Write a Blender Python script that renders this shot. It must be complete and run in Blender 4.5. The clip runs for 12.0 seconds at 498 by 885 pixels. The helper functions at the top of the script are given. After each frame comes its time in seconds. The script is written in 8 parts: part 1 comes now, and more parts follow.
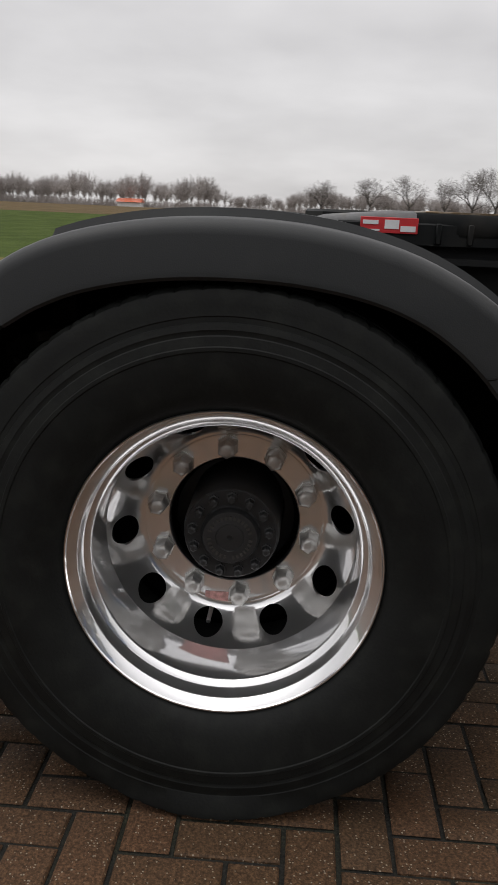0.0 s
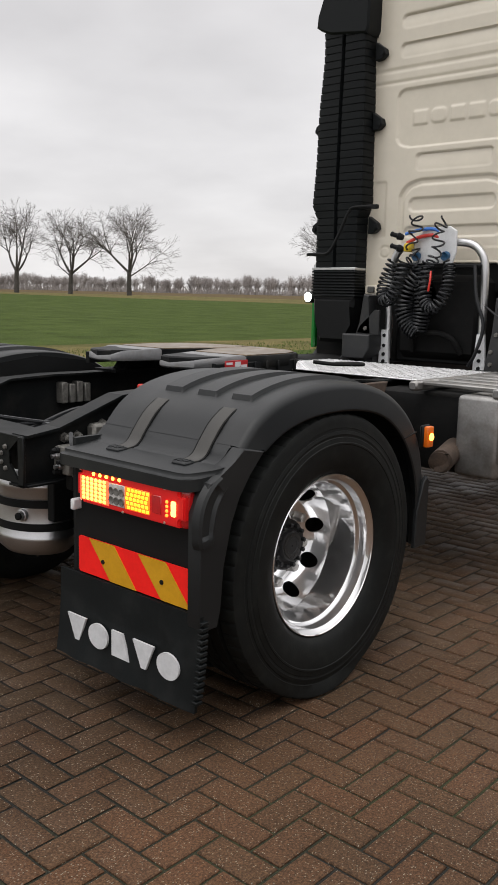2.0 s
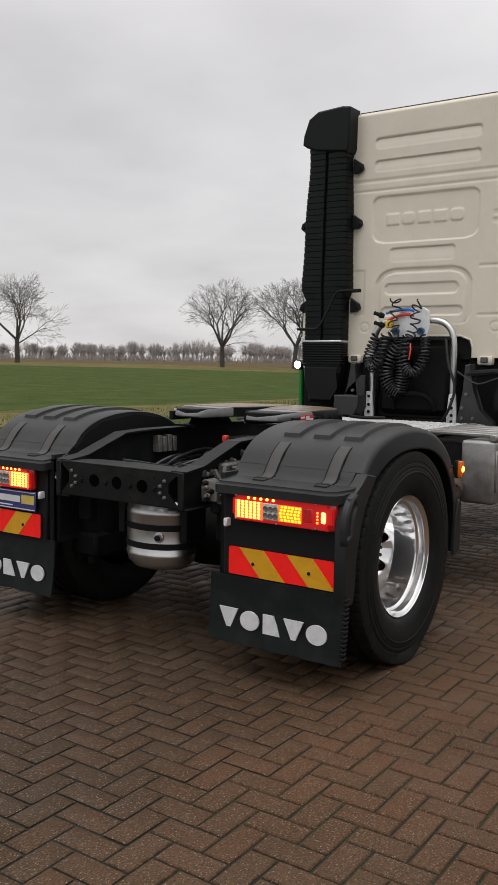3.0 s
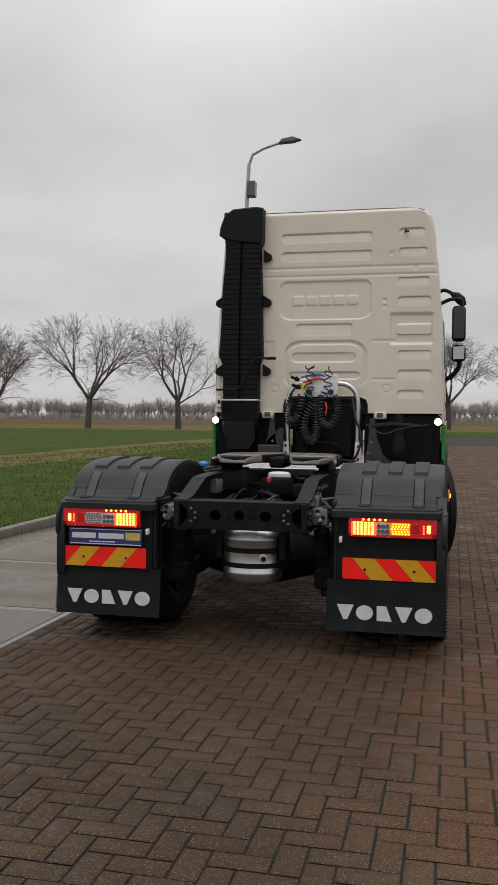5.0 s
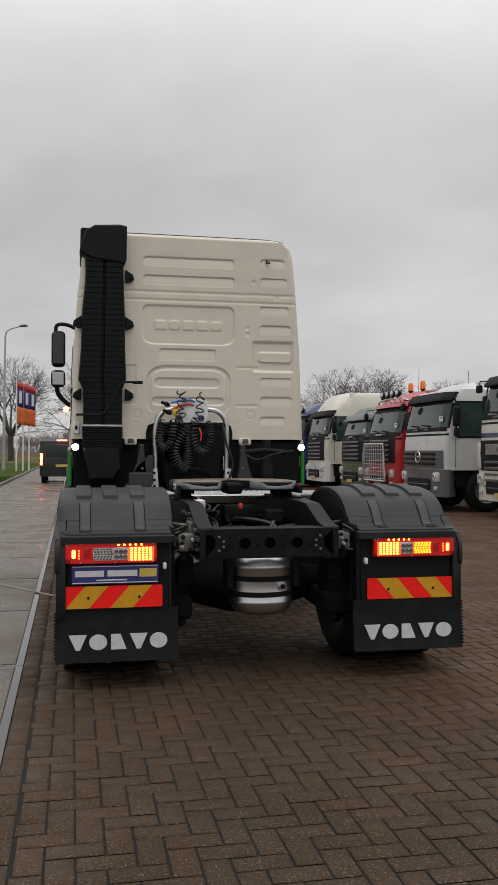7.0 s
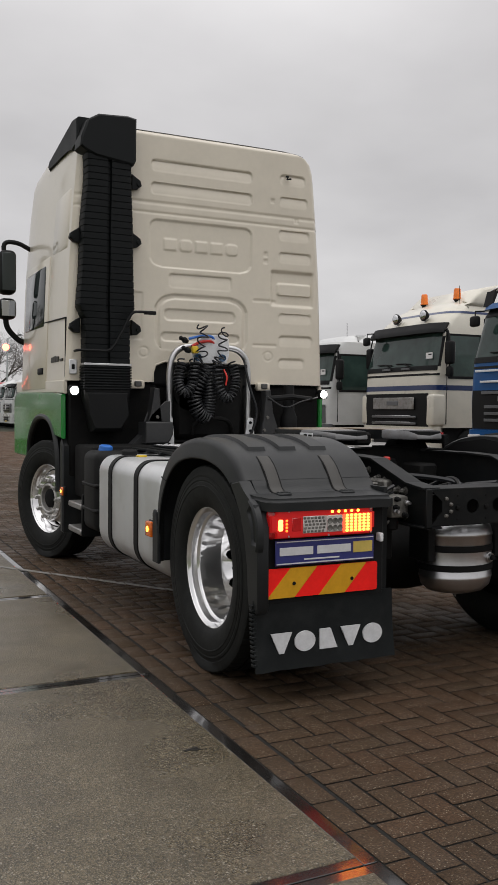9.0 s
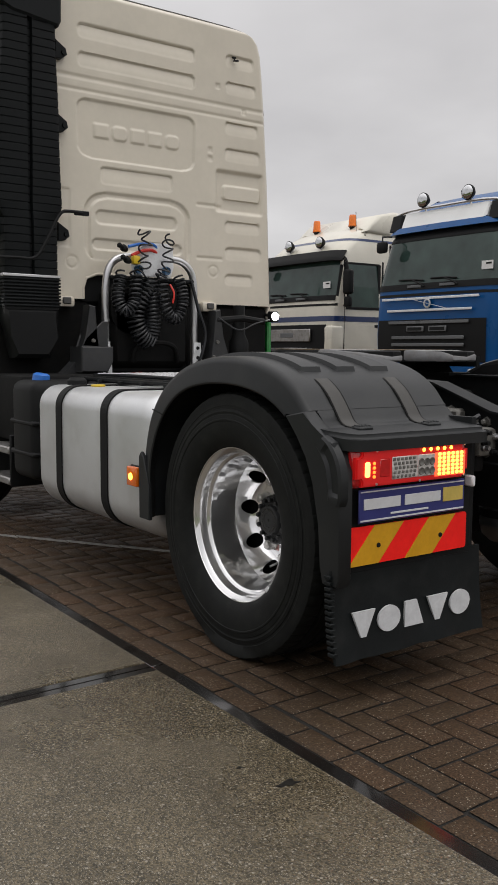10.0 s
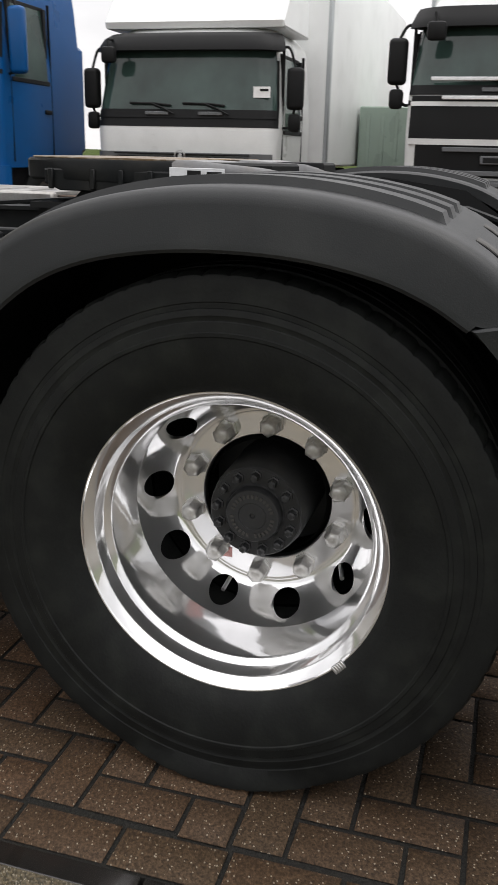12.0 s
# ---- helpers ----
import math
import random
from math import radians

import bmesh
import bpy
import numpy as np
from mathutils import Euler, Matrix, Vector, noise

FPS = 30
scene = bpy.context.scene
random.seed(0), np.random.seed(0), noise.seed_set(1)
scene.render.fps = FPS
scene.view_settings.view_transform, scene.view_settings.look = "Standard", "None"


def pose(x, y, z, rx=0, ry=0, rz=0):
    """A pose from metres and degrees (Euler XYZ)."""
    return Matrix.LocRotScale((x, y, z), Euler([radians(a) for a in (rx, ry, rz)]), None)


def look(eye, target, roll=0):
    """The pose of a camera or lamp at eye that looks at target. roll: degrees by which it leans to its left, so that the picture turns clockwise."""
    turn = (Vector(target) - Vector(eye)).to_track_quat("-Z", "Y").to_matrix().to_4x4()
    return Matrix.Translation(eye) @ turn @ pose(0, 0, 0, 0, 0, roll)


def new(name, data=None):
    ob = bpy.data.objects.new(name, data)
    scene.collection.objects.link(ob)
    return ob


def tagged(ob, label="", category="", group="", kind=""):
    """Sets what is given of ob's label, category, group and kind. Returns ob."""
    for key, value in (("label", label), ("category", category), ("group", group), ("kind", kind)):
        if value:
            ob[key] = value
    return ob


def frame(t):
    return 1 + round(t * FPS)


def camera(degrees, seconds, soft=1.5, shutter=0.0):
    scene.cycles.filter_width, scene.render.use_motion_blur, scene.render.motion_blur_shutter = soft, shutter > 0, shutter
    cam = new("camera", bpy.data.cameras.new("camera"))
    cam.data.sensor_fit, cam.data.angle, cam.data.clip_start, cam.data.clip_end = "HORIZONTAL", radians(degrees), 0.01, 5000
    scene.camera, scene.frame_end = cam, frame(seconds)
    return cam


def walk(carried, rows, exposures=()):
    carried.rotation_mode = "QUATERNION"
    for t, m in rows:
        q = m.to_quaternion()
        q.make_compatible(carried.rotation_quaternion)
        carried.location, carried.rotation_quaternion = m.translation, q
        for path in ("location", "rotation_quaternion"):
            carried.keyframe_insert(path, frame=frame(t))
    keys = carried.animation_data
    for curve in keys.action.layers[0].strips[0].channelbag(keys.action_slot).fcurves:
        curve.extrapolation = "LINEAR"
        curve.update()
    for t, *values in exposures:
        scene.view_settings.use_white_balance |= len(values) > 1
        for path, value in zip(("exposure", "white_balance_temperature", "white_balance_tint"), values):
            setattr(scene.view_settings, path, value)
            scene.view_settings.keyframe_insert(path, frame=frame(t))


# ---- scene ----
cam = camera(31.7, 12.0, shutter=0.12)
PATH = [
    (0, (2.752, 0.123, 1.176), (0.808, 0.017, 0.662), 2.5),
    (0.2, (2.704, -0.082, 1.179), (0.767, 0.025, 0.655), 2.8),
    (0.5, (2.718, -0.434, 1.204), (0.856, 0.044, 0.651), 2.2),
    (1, (2.838, -1.094, 1.326), (1.133, -0.215, 0.761), 2.5),
    (1.5, (2.984, -1.853, 1.405), (1.496, -0.599, 0.943), 1.8),
    (2, (3.079, -2.511, 1.468), (1.764, -1.041, 1.132), 1.3),
    (2.5, (3.098, -3.252, 1.479), (1.887, -1.677, 1.249), 0.9),
    (3, (2.991, -3.964, 1.475), (1.868, -2.32, 1.29), 0.9),
    (3.2, (2.882, -4.272, 1.467), (1.822, -2.584, 1.304), 1.0),
    (4.8, (1.54, -5.942, 1.493), (0.998, -4.018, 1.428), 0.5),
    (5, (1.298, -6.051, 1.463), (0.843, -4.104, 1.409), 0.5),
    (5.5, (0.674, -6.217, 1.476), (0.438, -4.231, 1.46), 0.4),
    (6, (0.055, -6.217, 1.427), (0.061, -4.217, 1.443), 0.2),
    (6.5, (-0.572, -6.119, 1.44), (-0.341, -4.133, 1.457), 0.2),
    (7, (-1.17, -5.906, 1.405), (-0.775, -3.945, 1.426), 0.1),
    (7.5, (-1.74, -5.551, 1.385), (-1.216, -3.621, 1.39), -0.1),
    (7.7, (-1.948, -5.394, 1.403), (-1.385, -3.475, 1.4), -0.1),
    (9.3, (-3.026, -3.655, 1.256), (-2.08, -1.896, 1.151), 0.5),
    (9.5, (-3.071, -3.401, 1.225), (-2.07, -1.674, 1.094), 0.5),
    (10, (-3.09, -2.764, 1.191), (-1.938, -1.143, 0.979), 0.4),
    (10.5, (-3.018, -2.108, 1.149), (-1.715, -0.624, 0.834), 0.5),
    (11, (-2.943, -1.468, 1.111), (-1.437, -0.219, 0.694), 0.5),
    (11.5, (-2.802, -0.931, 1.127), (-1.118, 0.013, 0.604), 0.7),
    (12, (-2.615, -0.444, 1.214), (-0.789, 0.079, 0.587), 1.4),
]
walk(cam, [(t, look(eye, aim, lean)) for t, eye, aim, lean in PATH],
     exposures=[(0, 0.15), (0.5, 0.12), (1.0, 0.15), (1.5, 0.30), (2.0, 0.36), (2.5, 0.30), (3.0, 0.17), (4.8, -0.05), (6.5, -0.05), (7.0, -0.09), (7.5, -0.08), (9.5, 0.0), (10.0, 0.04), (10.5, 0.10), (11.0, 0.05), (11.5, 0.13), (12.0, 0.70)])

# ---- world, sun, exposure ----
world = bpy.data.worlds.new("sky")
scene.world = world
world.use_nodes = True
wn, wl = world.node_tree.nodes, world.node_tree.links
wn.clear()
w_out = wn.new("ShaderNodeOutputWorld")
w_bg = wn.new("ShaderNodeBackground")
w_bg.inputs["Strength"].default_value = 1.0
w_tc = wn.new("ShaderNodeTexCoord")
w_sep = wn.new("ShaderNodeSeparateXYZ")
wl.new(w_tc.outputs["Generated"], w_sep.inputs[0])
w_up = wn.new("ShaderNodeMath"); w_up.operation = "MAXIMUM"; w_up.inputs[1].default_value = 0.0
wl.new(w_sep.outputs["Z"], w_up.inputs[0])
w_add = wn.new("ShaderNodeMath"); w_add.operation = "ADD"; w_add.inputs[1].default_value = 0.22
wl.new(w_up.outputs[0], w_add.inputs[0])
w_div = wn.new("ShaderNodeVectorMath"); w_div.operation = "DIVIDE"
wl.new(w_tc.outputs["Generated"], w_div.inputs[0]); wl.new(w_add.outputs[0], w_div.inputs[1])
w_cl = wn.new("ShaderNodeTexNoise")
w_cl.inputs["Scale"].default_value = 1.3
w_cl.inputs["Detail"].default_value = 5.0
w_cl.inputs["Roughness"].default_value = 0.48
wl.new(w_div.outputs[0], w_cl.inputs["Vector"])
w_ramp = wn.new("ShaderNodeValToRGB")
w_ramp.color_ramp.elements[0].position, w_ramp.color_ramp.elements[0].color = 0.30, (0.845, 0.823, 0.830, 1)
w_ramp.color_ramp.elements[1].position, w_ramp.color_ramp.elements[1].color = 0.70, (1.155, 1.130, 1.135, 1)
wl.new(w_cl.outputs["Fac"], w_ramp.inputs[0])
# an overcast sky is about three times as bright overhead as at the horizon
w_grad = wn.new("ShaderNodeMapRange")
w_grad.interpolation_type = "SMOOTHSTEP"
w_grad.inputs["From Min"].default_value, w_grad.inputs["From Max"].default_value = 0.25, 0.95
w_grad.inputs["To Min"].default_value, w_grad.inputs["To Max"].default_value = 0.60, 1.50
wl.new(w_sep.outputs["Z"], w_grad.inputs["Value"])
w_mul = wn.new("ShaderNodeVectorMath"); w_mul.operation = "MULTIPLY"
wl.new(w_ramp.outputs["Color"], w_mul.inputs[0]); wl.new(w_grad.outputs[0], w_mul.inputs[1])
w_sky = wn.new("ShaderNodeTexSky")
w_sky.sky_type = "NISHITA"
w_sky.sun_disc = False
w_sky.sun_elevation, w_sky.sun_rotation = radians(69), radians(170)
w_dim = wn.new("ShaderNodeVectorMath"); w_dim.operation = "SCALE"; w_dim.inputs["Scale"].default_value = 0.005
wl.new(w_sky.outputs["Color"], w_dim.inputs[0])
w_sum = wn.new("ShaderNodeVectorMath"); w_sum.operation = "ADD"
wl.new(w_mul.outputs[0], w_sum.inputs[0]); wl.new(w_dim.outputs[0], w_sum.inputs[1])
wl.new(w_sum.outputs[0], w_bg.inputs["Color"]); wl.new(w_bg.outputs[0], w_out.inputs[0])

sun_data = bpy.data.lights.new("sun", "SUN")
sun_data.energy, sun_data.angle, sun_data.color = 0.5, radians(40), (1.0, 0.97, 0.93)
sun = new("sun", sun_data)
sun.matrix_world = look((0.8, -4.5, 12), (0, 0, 0))


# ---- materials ----
def shader(name):
    m = bpy.data.materials.new(name)
    m.use_nodes = True
    nt = m.node_tree
    return m, nt.nodes, nt.links, nt.nodes["Principled BSDF"]


def texture(nodes, links, kind, scale, detail=3.0, coords=None):
    n = nodes.new(kind)
    n.inputs["Scale"].default_value = scale
    if kind == "ShaderNodeTexNoise":
        n.inputs["Detail"].default_value = detail
    if coords is None:
        coords = nodes.new("ShaderNodeTexCoord").outputs["Object"]
    links.new(coords, n.inputs["Vector"])
    return n


def ramp(nodes, links, source, lo, hi, a=0.35, b=0.65):
    r = nodes.new("ShaderNodeValToRGB")
    r.color_ramp.elements[0].position, r.color_ramp.elements[0].color = a, (*lo, 1)
    r.color_ramp.elements[1].position, r.color_ramp.elements[1].color = b, (*hi, 1)
    links.new(source, r.inputs[0])
    return r.outputs["Color"]


def blend(nodes, links, fac, a, b, mode="MIX"):
    m = nodes.new("ShaderNodeMix")
    m.data_type, m.blend_type = "RGBA", mode
    for value, socket in ((fac, m.inputs["Factor"]), (a, m.inputs["A"]), (b, m.inputs["B"])):
        if isinstance(value, (int, float)):
            socket.default_value = value
        elif isinstance(value, tuple):
            socket.default_value = (*value, 1)
        else:
            links.new(value, socket)
    return m.outputs["Result"]


def surface(name, col, rough, metal=0.0, vary=0.18, scale=3.0, fine=90.0, bump=0.15, rvary=0.1, coat=0.0, dirt=None, dirt_amount=0.5):
    """A plain material with variation at two scales, fine relief and, if given, patches of dirt."""
    m, n, l, p = shader(name)
    big, small = texture(n, l, "ShaderNodeTexNoise", scale, 4), texture(n, l, "ShaderNodeTexNoise", fine, 3)
    lo, hi = tuple(c * (1 - vary) for c in col), tuple(min(1, c * (1 + vary)) for c in col)
    c = blend(n, l, 0.35, ramp(n, l, big.outputs["Fac"], lo, hi), ramp(n, l, small.outputs["Fac"], lo, hi))
    if dirt:
        spots = texture(n, l, "ShaderNodeTexNoise", scale * 2.3, 8)
        mask = ramp(n, l, spots.outputs["Fac"], (0, 0, 0), (dirt_amount,) * 3, 0.48, 0.72)
        c = blend(n, l, mask, c, dirt)
    l.new(c, p.inputs["Base Color"])
    p.inputs["Metallic"].default_value = metal
    p.inputs["Coat Weight"].default_value = coat
    p.inputs["Coat Roughness"].default_value = 0.06
    mr = n.new("ShaderNodeMapRange")
    mr.inputs["To Min"].default_value, mr.inputs["To Max"].default_value = max(0.02, rough - rvary), min(1, rough + rvary)
    l.new(big.outputs["Fac"], mr.inputs["Value"])
    l.new(mr.outputs[0], p.inputs["Roughness"])
    if bump:
        b = n.new("ShaderNodeBump")
        b.inputs["Strength"].default_value, b.inputs["Distance"].default_value = bump, 0.002
        l.new(small.outputs["Fac"], b.inputs["Height"])
        l.new(b.outputs[0], p.inputs["Normal"])
    return m


def glowing(name, col, strength):
    m, n, l, p = shader(name)
    p.inputs["Base Color"].default_value = (*col, 1)
    p.inputs["Emission Color"].default_value = (*col, 1)
    p.inputs["Emission Strength"].default_value = strength
    return m


def clear(name, col, rough=0.02, alpha=1.0):
    m, n, l, p = shader(name)
    p.inputs["Base Color"].default_value = (*col, 1)
    p.inputs["Roughness"].default_value = rough
    p.inputs["Transmission Weight"].default_value = alpha
    p.inputs["IOR"].default_value = 1.45
    return m


black_plastic = surface("black_plastic", (0.0105, 0.0120, 0.0128), 0.44, vary=0.14, scale=2.2, fine=420, bump=0.12, dirt=(0.10, 0.098, 0.09), dirt_amount=0.10)
strap_grey = surface("strap_grey", (0.042, 0.040, 0.036), 0.6, vary=0.2, scale=5, fine=300, bump=0.15)
worn_plastic = surface("worn_plastic", (0.075, 0.073, 0.070), 0.55, vary=0.2, scale=5, fine=300, bump=0.15)
soft_black = surface("soft_black", (0.0065, 0.0069, 0.0072), 0.6, vary=0.2, scale=4, bump=0.1)
chassis_paint = surface("chassis_paint", (0.0062, 0.0072, 0.0076), 0.5, vary=0.2, scale=5, bump=0.1, dirt=(0.035, 0.032, 0.027), dirt_amount=0.3)
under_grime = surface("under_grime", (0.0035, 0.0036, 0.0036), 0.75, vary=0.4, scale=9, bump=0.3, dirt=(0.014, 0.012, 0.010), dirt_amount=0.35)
tower_grey = surface("tower_grey", (0.017, 0.0178, 0.019), 0.5, vary=0.2, scale=5, bump=0.1, dirt=(0.05, 0.046, 0.04), dirt_amount=0.25)
grey_casting = surface("grey_casting", (0.17, 0.165, 0.15), 0.6, metal=0.4, vary=0.3, scale=14, bump=0.4, dirt=(0.05, 0.045, 0.04), dirt_amount=0.7)
rubber = surface("rubber", (0.0066, 0.0074, 0.0070), 0.62, vary=0.3, scale=9, fine=160, bump=0.25, rvary=0.14, dirt=(0.026, 0.029, 0.024), dirt_amount=0.26)
flap_rubber = surface("flap_rubber", (0.0060, 0.0078, 0.0083), 0.5, vary=0.25, scale=6, fine=120, bump=0.12, dirt=(0.05, 0.052, 0.05), dirt_amount=0.14)
satin_alu = surface("satin_aluminium", (0.62, 0.62, 0.63), 0.34, metal=1.0, vary=0.10, scale=4, fine=240, bump=0.05, dirt=(0.35, 0.34, 0.32), dirt_amount=0.3)
dull_alu = surface("dull_aluminium", (0.31, 0.305, 0.295), 0.5, metal=0.8, vary=0.2, scale=6, bump=0.1, dirt=(0.16, 0.14, 0.12), dirt_amount=0.6)


def hazy_polish(name, sharp_, haze, amount):
    """Machined aluminium: a clear mirror lobe over a wide haze."""
    m, n, l, p = shader(name)
    spots = texture(n, l, "ShaderNodeTexNoise", 9, 4)
    tone = ramp(n, l, spots.outputs["Fac"], (0.84, 0.84, 0.845), (0.91, 0.91, 0.91))
    q = n.new("ShaderNodeBsdfPrincipled")
    for node, rough in ((p, sharp_), (q, haze)):
        l.new(tone, node.inputs["Base Color"])
        node.inputs["Metallic"].default_value = 1.0
        node.inputs["Roughness"].default_value = rough
    mix = n.new("ShaderNodeMixShader")
    mix.inputs[0].default_value = amount
    l.new(p.outputs[0], mix.inputs[1]); l.new(q.outputs[0], mix.inputs[2])
    l.new(mix.outputs[0], n["Material Output"].inputs["Surface"])
    return m


nut_steel = surface("nut_steel", (0.50, 0.49, 0.47), 0.38, metal=0.6, vary=0.2, scale=40, bump=0.2)
tread_alu = surface("tread_plate", (0.78, 0.78, 0.78), 0.38, metal=0.75, vary=0.12, scale=12, bump=0.1)
white_metal = surface("white_painted_steel", (0.72, 0.73, 0.74), 0.4, vary=0.08, scale=8, bump=0.05, dirt=(0.3, 0.29, 0.27), dirt_amount=0.3)
cab_cream = surface("cab_cream", (0.66, 0.605, 0.50), 0.33, vary=0.035, scale=2.0, fine=30, bump=0.02, coat=0.5, dirt=(0.50, 0.46, 0.38), dirt_amount=0.18)
cab_green = surface("cab_green", (0.012, 0.215, 0.035), 0.25, vary=0.08, scale=3, bump=0.0, coat=0.8)
lens_lit = glowing("lit_red_lens", (0.50, 0.006, 0.006), 0.26)
lens_red = surface("red_lens", (0.50, 0.012, 0.014), 0.12, vary=0.12, scale=30, bump=0.05, coat=0.6)
lens_clear = surface("clear_lens", (0.52, 0.50, 0.48), 0.12, vary=0.2, scale=60, bump=0.1, coat=0.6)
lens_amber = surface("amber_lens", (0.80, 0.16, 0.01), 0.15, vary=0.1, scale=40, bump=0.05, coat=0.6)
glow_red = glowing("glow_red", (1.0, 0.10, 0.05), 14.0)
glow_amber = glowing("glow_amber", (1.0, 0.34, 0.03), 9.0)
glow_brake = glowing("glow_brake", (1.0, 0.36, 0.04), 6.0)
glow_indicator = glowing("glow_indicator", (1.0, 0.40, 0.015), 2.6)
glow_field = glowing("glow_field", (1.0, 0.06, 0.02), 2.6)
glow_corner = glowing("glow_corner", (1.0, 0.22, 0.06), 6.0)
glow_orange = glowing("glow_orange", (1.0, 0.16, 0.02), 3.0)
glow_dim = glowing("glow_dim", (1.0, 0.14, 0.01), 1.0)
glow_white = glowing("glow_white", (1.0, 0.97, 0.92), 12.0)
plate_red = surface("reflective_red", (0.95, 0.022, 0.018), 0.35, vary=0.06, scale=20, bump=0.03)
plate_red.node_tree.nodes["Principled BSDF"].inputs["Specular IOR Level"].default_value = 0.15
plate_yellow = surface("reflective_yellow", (0.62, 0.315, 0.012), 0.35, vary=0.08, scale=20, bump=0.03)
sign_blue = surface("sign_blue", (0.030, 0.035, 0.16), 0.35, vary=0.08, scale=10, bump=0.02)
sign_white = surface("sign_white", (0.62, 0.63, 0.64), 0.4, vary=0.06, scale=20, bump=0.03)
sign_yellow = surface("sign_yellow", (0.55, 0.42, 0.10), 0.4, vary=0.1, scale=20, bump=0.02)
letter_white = surface("flap_white", (0.60, 0.61, 0.62), 0.5, vary=0.1, scale=25, bump=0.1)
flag_orange = surface("flag_orange", (0.62, 0.14, 0.03), 0.7, vary=0.12, scale=3, bump=0.05)
tag_red = surface("tag_red", (0.46, 0.025, 0.03), 0.35, vary=0.1, scale=30, bump=0.02)
mark_red = surface("mark_red", (0.50, 0.27, 0.25), 0.35, metal=0.5, vary=0.3, scale=90, bump=0.05)
hub_black = surface("hub_black", (0.016, 0.017, 0.018), 0.5, vary=0.2, scale=20, fine=160, bump=0.15)
grease = surface("greasy_plate", (0.15, 0.105, 0.06), 0.38, metal=0.5, vary=0.35, scale=9, bump=0.2, dirt=(0.36, 0.33, 0.29), dirt_amount=0.7)
plate_grey = surface("plate_grey", (0.20, 0.202, 0.205), 0.45, metal=0.2, vary=0.15, scale=10, bump=0.1, dirt=(0.16, 0.14, 0.12), dirt_amount=0.4)
hose_black = surface("hose_black", (0.016, 0.017, 0.019), 0.33, vary=0.2, scale=20, bump=0.03)
cap_blue = surface("cap_blue", (0.03, 0.16, 0.55), 0.35, vary=0.1, scale=30, bump=0.03)
socket_blue = surface("socket_blue", (0.02, 0.09, 0.19), 0.35, vary=0.1, scale=30, bump=0.03)
hose_red = surface("hose_red", (0.55, 0.03, 0.02), 0.4, vary=0.1, scale=30, bump=0.03)
hose_yellow = surface("hose_yellow", (0.65, 0.45, 0.02), 0.4, vary=0.1, scale=30, bump=0.03)
hose_black.node_tree.nodes["Principled BSDF"].inputs["Specular IOR Level"].default_value = 0.35
chassis_paint.node_tree.nodes["Principled BSDF"].inputs["Specular IOR Level"].default_value = 0.16
under_grime.node_tree.nodes["Principled BSDF"].inputs["Roughness"].default_value = 0.9
stack_plastic = surface("stack_plastic", (0.0045, 0.0058, 0.0064), 0.55, vary=0.2, scale=4, fine=200, bump=0.1)
for soft_ in (rubber, stack_plastic, under_grime, soft_black, flap_rubber):
    soft_.node_tree.nodes["Principled BSDF"].inputs["Specular IOR Level"].default_value = 0.2
black_plastic.node_tree.nodes["Principled BSDF"].inputs["Specular IOR Level"].default_value = 0.35
screen_glass = surface("screen_glass", (0.030, 0.053, 0.046), 0.07, vary=0.45, scale=1.1, fine=3, bump=0.0, rvary=0.02)
tank_silver = surface("tank_silver", (0.66, 0.67, 0.675), 0.44, metal=0.7, vary=0.07, scale=3, fine=200, bump=0.06, dirt=(0.45, 0.44, 0.42), dirt_amount=0.3)
glass_dark = surface("dark_glass", (0.022, 0.030, 0.030), 0.06, vary=0.2, scale=1.2, fine=3, bump=0.0, rvary=0.02)
mirror_glass = surface("mirror_glass", (0.30, 0.31, 0.32), 0.04, metal=1.0, vary=0.02, bump=0.0, rvary=0.01)
lower_glass = surface("silvered_glass", (0.40, 0.41, 0.41), 0.03, metal=1.0, vary=0.02, bump=0.0, rvary=0.01)
lamp_chrome = surface("lamp_chrome", (0.62, 0.63, 0.64), 0.10, metal=1.0, vary=0.1, scale=12, bump=0.0, rvary=0.04)
orange_beacon = surface("orange_beacon", (0.85, 0.20, 0.02), 0.2, vary=0.1, scale=30, bump=0.02)
paper = surface("paper", (0.75, 0.75, 0.74), 0.7, vary=0.05, scale=20, bump=0.02)
galvanised = surface("galvanised", (0.40, 0.42, 0.43), 0.5, metal=0.5, vary=0.12, scale=2.5, bump=0.05)
box_white = surface("box_white", (0.80, 0.81, 0.80), 0.45, vary=0.06, scale=0.8, bump=0.03, dirt=(0.55, 0.56, 0.54), dirt_amount=0.25)


def paint(name, col):
    return surface(name, col, 0.3, vary=0.07, scale=1.6, bump=0.01, coat=0.3, dirt=tuple(0.7 * c + 0.02 for c in col), dirt_amount=0.25)


white_paint = paint("truck_white", (0.62, 0.63, 0.62))
ivory_paint = paint("truck_ivory", (0.62, 0.59, 0.50))
brushed_rim = hazy_polish("machined_barrel", 0.05, 0.38, 0.34)
polished = hazy_polish("polished_wheel", 0.05, 0.36, 0.30)
blue_paint = paint("truck_blue", (0.0015, 0.068, 0.225))
blue_paint.node_tree.nodes["Principled BSDF"].inputs["Coat Weight"].default_value = 0.0
blue_paint.node_tree.nodes["Principled BSDF"].inputs["Specular IOR Level"].default_value = 0.25
navy_paint = paint("truck_navy", (0.012, 0.028, 0.10))
red_paint = paint("truck_red", (0.42, 0.015, 0.018))
green_paint = paint("truck_green", (0.045, 0.085, 0.035))
container_green = paint("container_green", (0.30, 0.38, 0.32))
